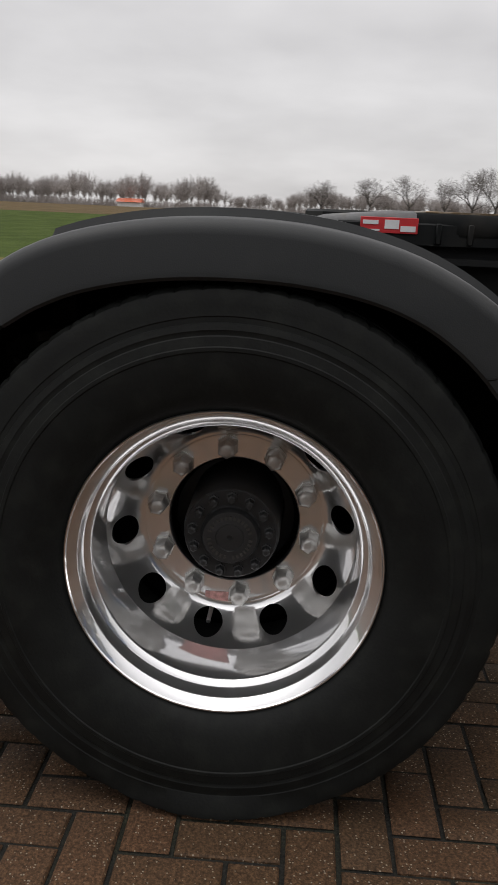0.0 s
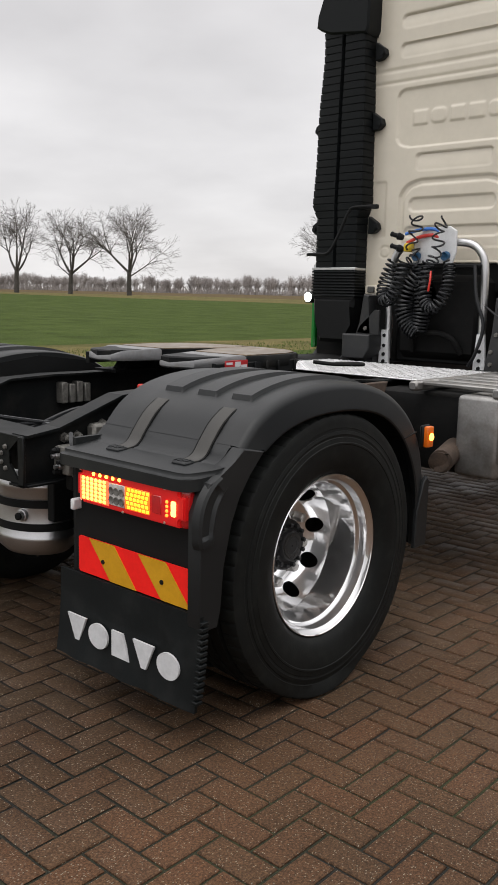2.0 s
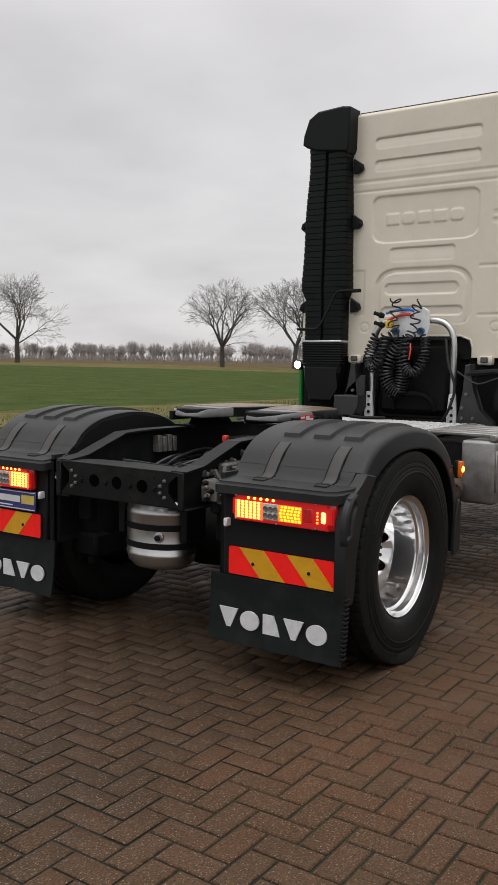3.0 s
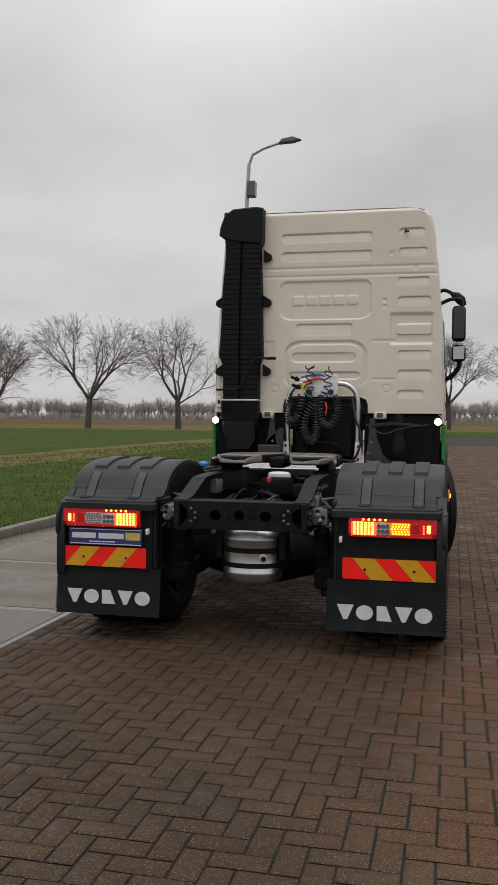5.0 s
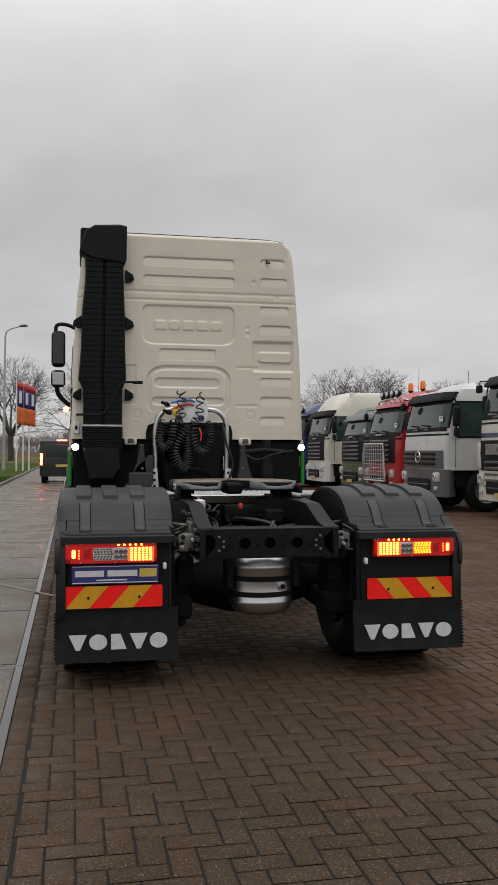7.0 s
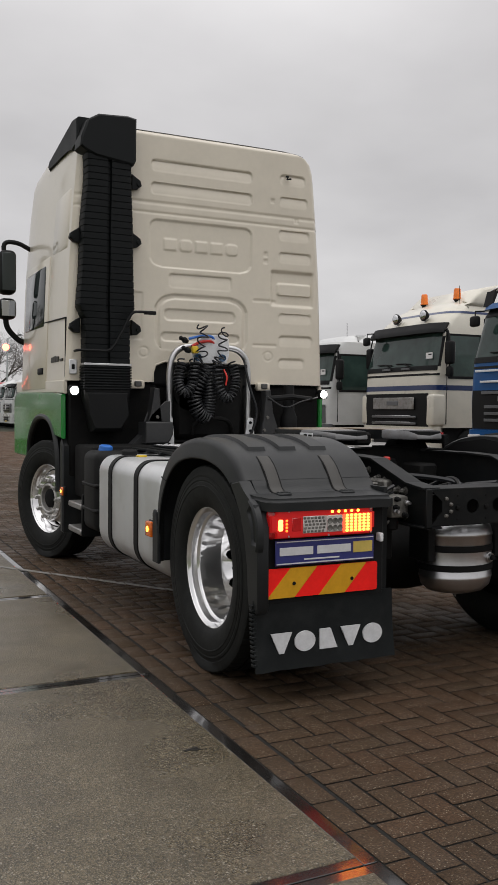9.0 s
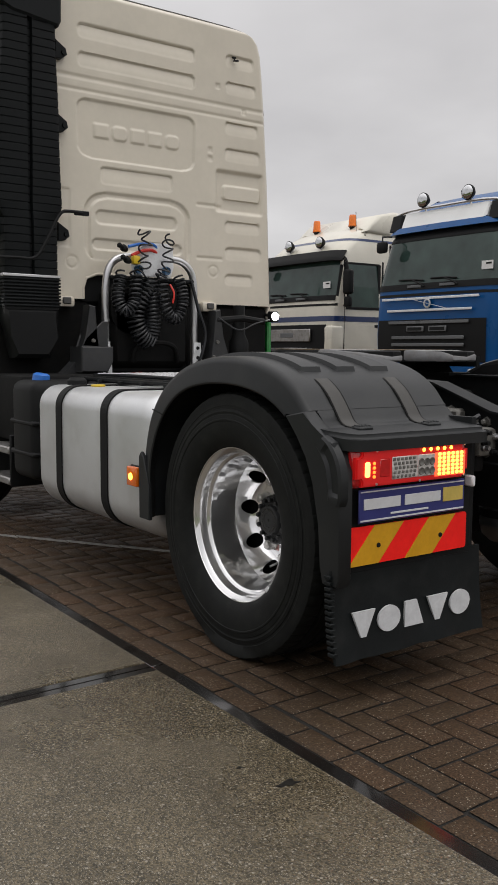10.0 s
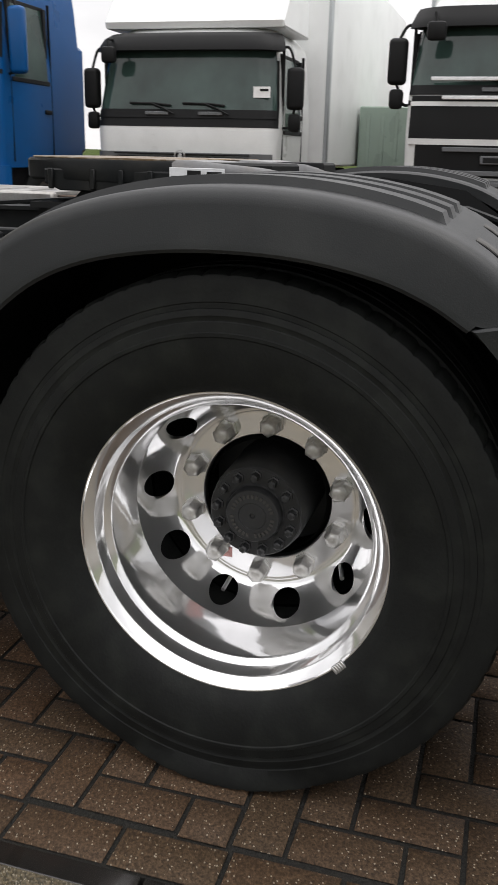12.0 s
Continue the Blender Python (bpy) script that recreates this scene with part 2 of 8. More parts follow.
grey_paint = paint("truck_grey", (0.10, 0.105, 0.11))


def herringbone_brick(per_object):
    m, n, l, p = shader("brick_paving")
    rnd = n.new("ShaderNodeObjectInfo").outputs["Random"] if per_object else n.new("ShaderNodeNewGeometry").outputs["Random Per Island"]
    tint = n.new("ShaderNodeValToRGB")
    els = tint.color_ramp.elements
    els[0].position, els[0].color = 0.0, (0.054, 0.040, 0.025, 1)
    els[1].position, els[1].color = 1.0, (0.063, 0.045, 0.028, 1)
    for pos, col in ((0.3, (0.056, 0.042, 0.026, 1)), (0.55, (0.063, 0.043, 0.026, 1)), (0.8, (0.055, 0.041, 0.026, 1))):
        e = els.new(pos); e.color = col
    l.new(rnd, tint.inputs[0])
    where = n.new("ShaderNodeNewGeometry").outputs["Position"]
    sep = n.new("ShaderNodeSeparateXYZ"); l.new(where, sep.inputs[0])
    far_side = n.new("ShaderNodeMapRange")          # bricks turn redder and paler towards the far side
    far_side.inputs["From Min"].default_value, far_side.inputs["From Max"].default_value = 0.6, 1.5
    l.new(sep.outputs["X"], far_side.inputs["Value"])
    grain = texture(n, l, "ShaderNodeTexNoise", 140, 5, where)
    cloud = texture(n, l, "ShaderNodeTexNoise", 0.9, 4, where)
    stones = texture(n, l, "ShaderNodeTexVoronoi", 150, coords=where)
    c = blend(n, l, 1.0, tint.outputs["Color"], ramp(n, l, grain.outputs["Fac"], (0.62, 0.62, 0.62), (1.35, 1.33, 1.3)), "MULTIPLY")
    c = blend(n, l, 1.0, c, ramp(n, l, cloud.outputs["Fac"], (0.74, 0.74, 0.72), (1.02, 1.01, 0.985)), "MULTIPLY")
    c = blend(n, l, far_side.outputs[0], c, blend(n, l, 1.0, c, (1.38, 1.20, 1.10), "MULTIPLY"))
    red_ = texture(n, l, "ShaderNodeTexNoise", 0.45, 3, where)
    c = blend(n, l, 1.0, c, ramp(n, l, red_.outputs["Fac"], (1.04, 0.945, 0.94), (1.08, 0.935, 0.93), 0.42, 0.62), "MULTIPLY")
    pick = n.new("ShaderNodeSeparateColor")
    l.new(stones.outputs["Color"], pick.inputs[0])
    few = n.new("ShaderNodeMath"); few.operation = "GREATER_THAN"; few.inputs[1].default_value = 0.74
    l.new(pick.outputs[0], few.inputs[0])
    near = n.new("ShaderNodeMath"); near.operation = "LESS_THAN"; near.inputs[1].default_value = 0.27
    l.new(stones.outputs["Distance"], near.inputs[0])
    both = n.new("ShaderNodeMath"); both.operation = "MULTIPLY"
    l.new(few.outputs[0], both.inputs[0]); l.new(near.outputs[0], both.inputs[1])
    grit = texture(n, l, "ShaderNodeTexVoronoi", 330, coords=where)
    gs = n.new("ShaderNodeSeparateColor"); l.new(grit.outputs["Color"], gs.inputs[0])
    c = blend(n, l, 1.0, c, ramp(n, l, gs.outputs[1], (0.70, 0.70, 0.70), (1.34, 1.33, 1.31), 0.1, 0.9), "MULTIPLY")
    c = blend(n, l, both.outputs[0], c, (0.25, 0.215, 0.165))
    l.new(c, p.inputs["Base Color"])
    p.inputs["Specular IOR Level"].default_value = 0.16
    wet = texture(n, l, "ShaderNodeTexNoise", 2.3, 5, where)
    mr = n.new("ShaderNodeMapRange")
    mr.inputs["From Min"].default_value, mr.inputs["From Max"].default_value = 0.35, 0.65
    mr.inputs["To Min"].default_value, mr.inputs["To Max"].default_value = 0.50, 0.85
    l.new(wet.outputs["Fac"], mr.inputs["Value"]); l.new(mr.outputs[0], p.inputs["Roughness"])
    b = n.new("ShaderNodeBump")
    b.inputs["Strength"].default_value, b.inputs["Distance"].default_value = 0.6, 0.004
    l.new(grain.outputs["Fac"], b.inputs["Height"]); l.new(b.outputs[0], p.inputs["Normal"])
    return m


brick_piece = herringbone_brick(True)
brick_sheet = herringbone_brick(False)


def joint_material():
    m, n, l, p = shader("joint_sand_and_moss")
    where = n.new("ShaderNodeNewGeometry").outputs["Position"]
    a, b = texture(n, l, "ShaderNodeTexNoise", 1.6, 5, where), texture(n, l, "ShaderNodeTexNoise", 150, 4, where)
    sand = ramp(n, l, b.outputs["Fac"], (0.004, 0.0037, 0.003), (0.011, 0.010, 0.008))
    moss = ramp(n, l, b.outputs["Fac"], (0.006, 0.008, 0.003), (0.040, 0.047, 0.011))
    sep = n.new("ShaderNodeSeparateXYZ"); l.new(where, sep.inputs[0])
    open_side = n.new("ShaderNodeMapRange")      # less moss beside the lane
    open_side.inputs["From Min"].default_value, open_side.inputs["From Max"].default_value = 0.5, 1.9
    open_side.inputs["To Min"].default_value = 0.05
    l.new(sep.outputs["X"], open_side.inputs["Value"])
    cover = n.new("ShaderNodeMath"); cover.operation = "MULTIPLY"
    l.new(ramp(n, l, a.outputs["Fac"], (0.1, 0.1, 0.1), (1, 1, 1), 0.42, 0.60), cover.inputs[0]); l.new(open_side.outputs[0], cover.inputs[1])
    l.new(blend(n, l, cover.outputs[0], sand, moss), p.inputs["Base Color"])
    p.inputs["Roughness"].default_value = 0.95
    bp = n.new("ShaderNodeBump"); bp.inputs["Distance"].default_value = 0.006
    l.new(b.outputs["Fac"], bp.inputs["Height"]); l.new(bp.outputs[0], p.inputs["Normal"])
    return m


joint_mat = joint_material()


def concrete_material():
    m, n, l, p = shader("wet_concrete")
    where = n.new("ShaderNodeNewGeometry").outputs["Position"]
    big, mid = texture(n, l, "ShaderNodeTexNoise", 0.9, 6, where), texture(n, l, "ShaderNodeTexNoise", 5, 6, where)
    grain = texture(n, l, "ShaderNodeTexNoise", 180, 4, where)
    stones = texture(n, l, "ShaderNodeTexVoronoi", 250, coords=where)
    c = blend(n, l, 0.5, ramp(n, l, big.outputs["Fac"], (0.058, 0.048, 0.031), (0.102, 0.085, 0.057)), ramp(n, l, mid.outputs["Fac"], (0.054, 0.044, 0.029), (0.106, 0.088, 0.059)))
    c = blend(n, l, 1.0, c, ramp(n, l, grain.outputs["Fac"], (0.6, 0.6, 0.59), (1.4, 1.38, 1.35)), "MULTIPLY")
    grit = texture(n, l, "ShaderNodeTexVoronoi", 190, coords=where)
    gs = n.new("ShaderNodeSeparateColor"); l.new(grit.outputs["Color"], gs.inputs[0])
    c = blend(n, l, 1.0, c, ramp(n, l, gs.outputs[1], (0.48, 0.49, 0.46), (1.55, 1.52, 1.45), 0.1, 0.95), "MULTIPLY")
    pick = n.new("ShaderNodeSeparateColor")
    l.new(stones.outputs["Color"], pick.inputs[0])
    few = n.new("ShaderNodeMath"); few.operation = "GREATER_THAN"; few.inputs[1].default_value = 0.70
    l.new(pick.outputs[0], few.inputs[0])
    near = n.new("ShaderNodeMath"); near.operation = "LESS_THAN"; near.inputs[1].default_value = 0.34
    l.new(stones.outputs["Distance"], near.inputs[0])
    both = n.new("ShaderNodeMath"); both.operation = "MULTIPLY"
    l.new(few.outputs[0], both.inputs[0]); l.new(near.outputs[0], both.inputs[1])
    c = blend(n, l, both.outputs[0], c, (0.27, 0.24, 0.185))
    coarse = texture(n, l, "ShaderNodeTexVoronoi", 95, coords=where)
    pick2 = n.new("ShaderNodeSeparateColor")
    l.new(coarse.outputs["Color"], pick2.inputs[0])
    some = n.new("ShaderNodeMath"); some.operation = "GREATER_THAN"; some.inputs[1].default_value = 0.62
    l.new(pick2.outputs[0], some.inputs[0])
    size = n.new("ShaderNodeMath"); size.operation = "MULTIPLY"; size.inputs[1].default_value = 0.38
    l.new(pick2.outputs[1], size.inputs[0])
    close = n.new("ShaderNodeMath"); close.operation = "LESS_THAN"
    l.new(coarse.outputs["Distance"], close.inputs[0]); l.new(size.outputs[0], close.inputs[1])
    pale = n.new("ShaderNodeMath"); pale.operation = "MULTIPLY"
    l.new(some.outputs[0], pale.inputs[0]); l.new(close.outputs[0], pale.inputs[1])
    c = blend(n, l, pale.outputs[0], c, (0.24, 0.215, 0.17))
    l.new(c, p.inputs["Base Color"])
    mr = n.new("ShaderNodeMapRange")
    mr.inputs["From Min"].default_value, mr.inputs["From Max"].default_value = 0.38, 0.62
    mr.inputs["To Min"].default_value, mr.inputs["To Max"].default_value = 0.16, 0.58
    l.new(big.outputs["Fac"], mr.inputs["Value"]); l.new(mr.outputs[0], p.inputs["Roughness"])
    p.inputs["Specular IOR Level"].default_value = 0.5
    bp = n.new("ShaderNodeBump"); bp.inputs["Strength"].default_value, bp.inputs["Distance"].default_value = 0.5, 0.003
    l.new(grit.outputs["Distance"], bp.inputs["Height"]); l.new(bp.outputs[0], p.inputs["Normal"])
    return m


concrete = concrete_material()
rust_steel = surface("rusty_steel", (0.006, 0.0055, 0.005), 0.36, metal=0.0, vary=0.3, scale=3, bump=0.15, rvary=0.28, dirt=(0.028, 0.016, 0.011), dirt_amount=0.25)
rust_steel.node_tree.nodes["Principled BSDF"].inputs["Specular IOR Level"].default_value = 0.3
wet_steel = surface("wet_steel", (0.012, 0.011, 0.010), 0.16, metal=0.0, vary=0.35, scale=2.2, fine=40, bump=0.03, rvary=0.05, coat=0.5, dirt=(0.03, 0.018, 0.013), dirt_amount=0.4)
wet_steel.node_tree.nodes["Principled BSDF"].inputs["Specular IOR Level"].default_value = 0.7
kerb_mat = surface("kerb_concrete", (0.17, 0.155, 0.13), 0.8, vary=0.25, scale=6, bump=0.4, dirt=(0.06, 0.065, 0.04), dirt_amount=0.6)
road_paint = surface("worn_road_paint", (0.25, 0.245, 0.23), 0.6, vary=0.3, scale=14, bump=0.2, dirt=(0.11, 0.095, 0.08), dirt_amount=0.9)


def field_material():
    m, n, l, p = shader("fields_and_verge")
    where = n.new("ShaderNodeNewGeometry").outputs["Position"]
    sep = n.new("ShaderNodeSeparateXYZ"); l.new(where, sep.inputs[0])
    far = texture(n, l, "ShaderNodeTexNoise", 0.06, 4, where)
    mid = texture(n, l, "ShaderNodeTexNoise", 0.7, 5, where)
    near = texture(n, l, "ShaderNodeTexNoise", 14, 4, where)
    green = ramp(n, l, mid.outputs["Fac"], (0.038, 0.056, 0.013), (0.060, 0.084, 0.021))
    rough_grass = ramp(n, l, mid.outputs["Fac"], (0.085, 0.082, 0.030), (0.155, 0.125, 0.055))
    soil = ramp(n, l, mid.outputs["Fac"], (0.080, 0.058, 0.032), (0.120, 0.088, 0.048))

    slant = n.new("ShaderNodeMath"); slant.operation = "MULTIPLY_ADD"     # distance to the avenue, which runs aslant
    l.new(sep.outputs["X"], slant.inputs[0]); slant.inputs[1].default_value = -0.47
    l.new(sep.outputs["Y"], slant.inputs[2])
    along = slant.outputs[0]

    def strip(axis, a, b, wobble=6.0):
        # 1 between the lines axis = a and axis = b, with a wavering edge
        sh = n.new("ShaderNodeMath"); sh.operation = "MULTIPLY_ADD"
        l.new(far.outputs["Fac"], sh.inputs[0]); sh.inputs[1].default_value = wobble
        l.new(sep.outputs[axis] if isinstance(axis, str) else axis, sh.inputs[2])
        g = n.new("ShaderNodeMath"); g.operation = "GREATER_THAN"; g.inputs[1].default_value = a + wobble / 2
        k = n.new("ShaderNodeMath"); k.operation = "LESS_THAN"; k.inputs[1].default_value = b + wobble / 2
        l.new(sh.outputs[0], g.inputs[0]); l.new(sh.outputs[0], k.inputs[0])
        mm = n.new("ShaderNodeMath"); mm.operation = "MULTIPLY"
        l.new(g.outputs[0], mm.inputs[0]); l.new(k.outputs[0], mm.inputs[1])
        return mm.outputs[0]

    c = blend(n, l, strip("X", -15.0, -11.0, 3.0), green, rough_grass)
    c = blend(n, l, strip(along, 96, 137, 10), c, rough_grass)
    c = blend(n, l, strip(along, 137, 1500, 14), c, soil)
    both = n.new("ShaderNodeMath"); both.operation = "MULTIPLY"
    l.new(strip("X", -900, -60, 8), both.inputs[0]); l.new(strip("Y", -900, 10, 14), both.inputs[1])
    c = blend(n, l, both.outputs[0], c, soil)
    c = blend(n, l, 1.0, c, ramp(n, l, near.outputs["Fac"], (0.75, 0.75, 0.75), (1.25, 1.25, 1.2)), "MULTIPLY")
    l.new(c, p.inputs["Base Color"])
    p.inputs["Roughness"].default_value = 0.95
    bp = n.new("ShaderNodeBump"); bp.inputs["Distance"].default_value = 0.05
    l.new(near.outputs["Fac"], bp.inputs["Height"]); l.new(bp.outputs[0], p.inputs["Normal"])
    return m


field_mat = field_material()
field_mat.node_tree.nodes["Principled BSDF"].inputs["Specular IOR Level"].default_value = 0.05
grass_blade = surface("grass_blade", (0.065, 0.115, 0.022), 0.7, vary=0.35, scale=1.2, bump=0.0)
grass_blade.node_tree.nodes["Principled BSDF"].inputs["Specular IOR Level"].default_value = 0.1
bark = surface("bark", (0.065, 0.059, 0.052), 0.9, vary=0.3, scale=2.0, fine=30, bump=0.5)
twig_mat = surface("twig", (0.115, 0.102, 0.094), 0.9, vary=0.25, scale=1.0, bump=0.0)
rust_panel = surface("rusty_panel", (0.075, 0.052, 0.038), 0.75, metal=0.2, vary=0.4, scale=8, bump=0.3, dirt=(0.03, 0.025, 0.022), dirt_amount=0.7)
# paler than the near bark and twigs: distance haze is mixed into the colour
hazed_wood = surface("hazed_wood", (0.30, 0.275, 0.262), 1.0, vary=0.25, scale=0.05, bump=0.0)


# ---- mesh helpers ----
def B():
    return bmesh.new()


def part(name, bm, material, parent=None, label="", sharp=38, fix=True):
    """Link a bmesh as one mesh object, under a thing or a part."""
    if fix:
        bmesh.ops.recalc_face_normals(bm, faces=bm.faces)
    me = bpy.data.meshes.new(name)
    bm.to_mesh(me)
    bm.free()
    return finish(name, me, material, parent, label, sharp)


def finish(name, me, material, parent=None, label="", sharp=38):
    mats = material if isinstance(material, (list, tuple)) else [material]
    for m in mats:
        me.materials.append(m)
    if sharp:
        me.polygons.foreach_set("use_smooth", [True] * len(me.polygons))
        me.set_sharp_from_angle(angle=radians(sharp))
    ob = new(name, me)
    if parent:
        ob.parent = parent
    if label:
        tagged(ob, label)
    return ob


def thing(name, label, category, group="", kind="", at=None):
    e = new(name)
    e.empty_display_size = 0.2
    if at:
        e.location = at
    return tagged(e, label, category, group, kind)


def box(bm, lo, hi, bevel=0.0, seg=1, mat=0):
    c, s = [(a + b) / 2 for a, b in zip(lo, hi)], [abs(b - a) for a, b in zip(lo, hi)]
    r = bmesh.ops.create_cube(bm, size=1.0, matrix=Matrix.Translation(c) @ Matrix.Diagonal((*s, 1)))
    vs = set(r["verts"])
    if bevel:
        es = [e for e in bm.edges if e.verts[0] in vs and e.verts[1] in vs]
        out = bmesh.ops.bevel(bm, geom=es, offset=min(bevel, min(s) * 0.49), segments=seg, affect="EDGES", profile=0.5)
    if mat:
        for f in bm.faces:
            if all(v in vs or v.index == -1 for v in f.verts):
                f.material_index = mat
    return bm


def tube(bm, pts, r, n=8, caps=True):
    """A round bar along pts; r one radius or one for each point."""
    pts = [Vector(p) for p in pts]
    rs = r if isinstance(r, (list, tuple)) else [r] * len(pts)
    t = (pts[1] - pts[0]).normalized()
    u = t.orthogonal().normalized()
    rings = []
    for i, p in enumerate(pts):
        a, b = pts[max(i - 1, 0)], pts[min(i + 1, len(pts) - 1)]
        t2 = (b - a).normalized()
        u = (u - t2 * u.dot(t2)).normalized()
        w = t2.cross(u)
        rings.append([bm.verts.new(p + rs[i] * (math.cos(k * math.tau / n) * u + math.sin(k * math.tau / n) * w)) for k in range(n)])
    for a, b in zip(rings, rings[1:]):
        for k in range(n):
            bm.faces.new((a[k], a[(k + 1) % n], b[(k + 1) % n], b[k]))
    if caps:
        bm.faces.new(rings[0][::-1]); bm.faces.new(rings[-1])
    return bm


def lathe(bm, prof, n, origin, axis, cap_first=False, cap_last=False, tweak=None):
    """Turn (along, radius) pairs round the axis through origin."""
    axis = Vector(axis).normalized()
    u = Vector((0, 0, 1)) if abs(axis.z) < 0.9 else Vector((0, 1, 0))
    u = (u - axis * u.dot(axis)).normalized()
    w = axis.cross(u)
    o = Vector(origin)
    rings = []
    for i, (a, r) in enumerate(prof):
        ring = []
        for k in range(n):
            rr = tweak(i, k, r) if tweak else r
            q = k * math.tau / n
            ring.append(bm.verts.new(o + axis * a + rr * (math.cos(q) * u + math.sin(q) * w)))
        rings.append(ring)
    for a, b in zip(rings, rings[1:]):
        for k in range(n):
            bm.faces.new((a[k], a[(k + 1) % n], b[(k + 1) % n], b[k]))
    if cap_first:
        bm.faces.new(rings[0][::-1])
    if cap_last:
        bm.faces.new(rings[-1])
    return bm


def slab(bm, poly, plane, a, b, bevel=0.0):
    """Extrude a 2D outline: plane 'xz' runs along y from a to b, 'yz' along x, 'xy' along z."""
    def at(p, d):
        return {"xz": (p[0], d, p[1]), "yz": (d, p[0], p[1]), "xy": (p[0], p[1], d)}[plane]
    lo, hi = [bm.verts.new(at(p, a)) for p in poly], [bm.verts.new(at(p, b)) for p in poly]
    made = [bm.faces.new(lo[::-1]), bm.faces.new(hi)]
    for k in range(len(poly)):
        j = (k + 1) % len(poly)
        made.append(bm.faces.new((lo[k], lo[j], hi[j], hi[k])))
    if bevel:
        es = {e for f in made[:2] for e in f.edges}
        bmesh.ops.bevel(bm, geom=list(es), offset=bevel, segments=1, affect="EDGES")
    return bm


def curve(pts, n):
    """A smooth line of n points through pts (Catmull-Rom)."""
    P = [Vector(p) for p in pts]
    P = [2 * P[0] - P[1]] + P + [2 * P[-1] - P[-2]]
    out = []
    for k in range(n):
        s = k / (n - 1) * (len(P) - 3)
        i = min(int(s), len(P) - 4)
        t = s - i
        a, b, c, d = P[i:i + 4]
        out.append(0.5 * ((2 * b) + (c - a) * t + (2 * a - 5 * b + 4 * c - d) * t * t + (3 * b - a - 3 * c + d) * t ** 3))
    return out


def coil(path, radius, turns, wire, n=6, steps=14):
    """A spiral hose wound round a path."""
    base = curve(path, int(turns * steps))
    pts, u = [], None
    for i, p in enumerate(base):
        t = (base[min(i + 1, len(base) - 1)] - base[max(i - 1, 0)]).normalized()
        u = t.orthogonal().normalized() if u is None else (u - t * u.dot(t)).normalized()
        w = t.cross(u)
        q = i / steps * math.tau
        pts.append(p + radius * (math.cos(q) * u + math.sin(q) * w))
    return tube(B(), pts, wire, n)


def grid_mesh(name, rows, material, parent=None, label="", skip=None, sharp=40):
    """A sheet from rows of points, all of one length."""
    nr, nc = len(rows), len(rows[0])
    verts = [tuple(p) for r in rows for p in r]
    faces = [(i * nc + j, i * nc + j + 1, (i + 1) * nc + j + 1, (i + 1) * nc + j) for i in range(nr - 1) for j in range(nc - 1) if not (skip and skip(i, j))]
    me = bpy.data.meshes.new(name)
    me.from_pydata(verts, [], faces)
    me.update()
    return finish(name, me, material, parent, label, sharp)


def bolts(name, spots, shape, axis, material, parent, sides=6, label=""):
    """Alike bolts as objects of their own on one mesh."""
    first = None
    for p in spots:
        if first is None:
            first = o = part(name, lathe(B(), shape, sides, (0, 0, 0), axis, cap_last=True), material, parent, label, sharp=25)
        else:
            o = new(name, first.data)
            o.parent = parent
        o.location = p


# ---- ground, yard and lane ----
def rise(x, y):
    """Height of the land: level round the yard, a low verge past the kerb, and fields that climb a little."""
    west, north, east, south = -4.12 - x, y - 75, x - 45, -40 - y
    d = max(west, north, east, south)
    if d <= 0:
        return -0.05
    k = min(d / 95, 1.0)
    return 0.085 * min(d / 0.05, 1.0) - 0.05 + 0.75 * k * k * (3 - 2 * k)


def axis_steps(lo, hi):
    s = {-3000, -1500, -800, -500, -350, 350, 500, 800, 1500, 3000}
    s |= set(range(-260, 261, 10)) | set(range(lo, hi))
    return sorted(s)


xs = sorted(set(axis_steps(-30, 50)) | {-4.12, -4.17, 45.05})
ys = sorted(set(axis_steps(-42, 80)) | {75.05, -40.05})
ground = grid_mesh("ground", [[(x, y, rise(x, y)) for x in xs] for y in ys], field_mat, label="green winter field with rough grass strips and ploughed soil", sharp=0)
tagged(ground, category="field", kind="structure")

bed = part("pavement_bed", box(B(), (-1.478, -40, -0.048), (45, 75, -0.0075)), joint_mat)
tagged(bed, "dark sandy bed with moss under the brick paving", "paving", kind="structure")

EDGE = -1.49          # the seam between the brick yard and the slab lane
low = part("lane_bed", box(B(), (-4.1, -40, -0.0495), (-1.479, 75, -0.044)), rust_steel)
tagged(low, "dark gaps below the concrete slabs", "paving", kind="structure")
lane = tagged(new("lane"), "lane of wet grey concrete slabs with steel edges", "paving", kind="structure")
slab_me, bar_me = None, []
for i in range(-8, 30):
    y0 = 0.055 + 2.0 * i
    if slab_me is None:
        s = part("concrete_slab", box(B(), (-0.970, -0.953, -0.045), (0.970, 0.953, 0.0), 0.004), concrete, lane)
        slab_me = s.data
        for lo, hi in (((0.970, -0.997, -0.045), (1.020, 0.997, -0.004)), ((-0.997, -0.997, -0.045), (-0.970, 0.997, -0.004)), ((-0.970, 0.953, -0.04), (0.970, 0.997, -0.004)), ((-0.970, -0.997, -0.04), (0.970, -0.953, -0.004))):
            bar_me.append(part("steel_edge", box(B(), lo, hi, 0.002), wet_steel, s).data)
    else:
        s = new("concrete_slab", slab_me); s.parent = lane
        for me in bar_me:
            f = new("steel_edge", me); f.parent = s
    s.location = (EDGE - 1.01, y0 + 1.0, 0.0)

strip = part("lane_edge_strip", box(B(), (-3.97, -30, -0.045), (-3.50, 75, -0.004), 0.005), concrete)
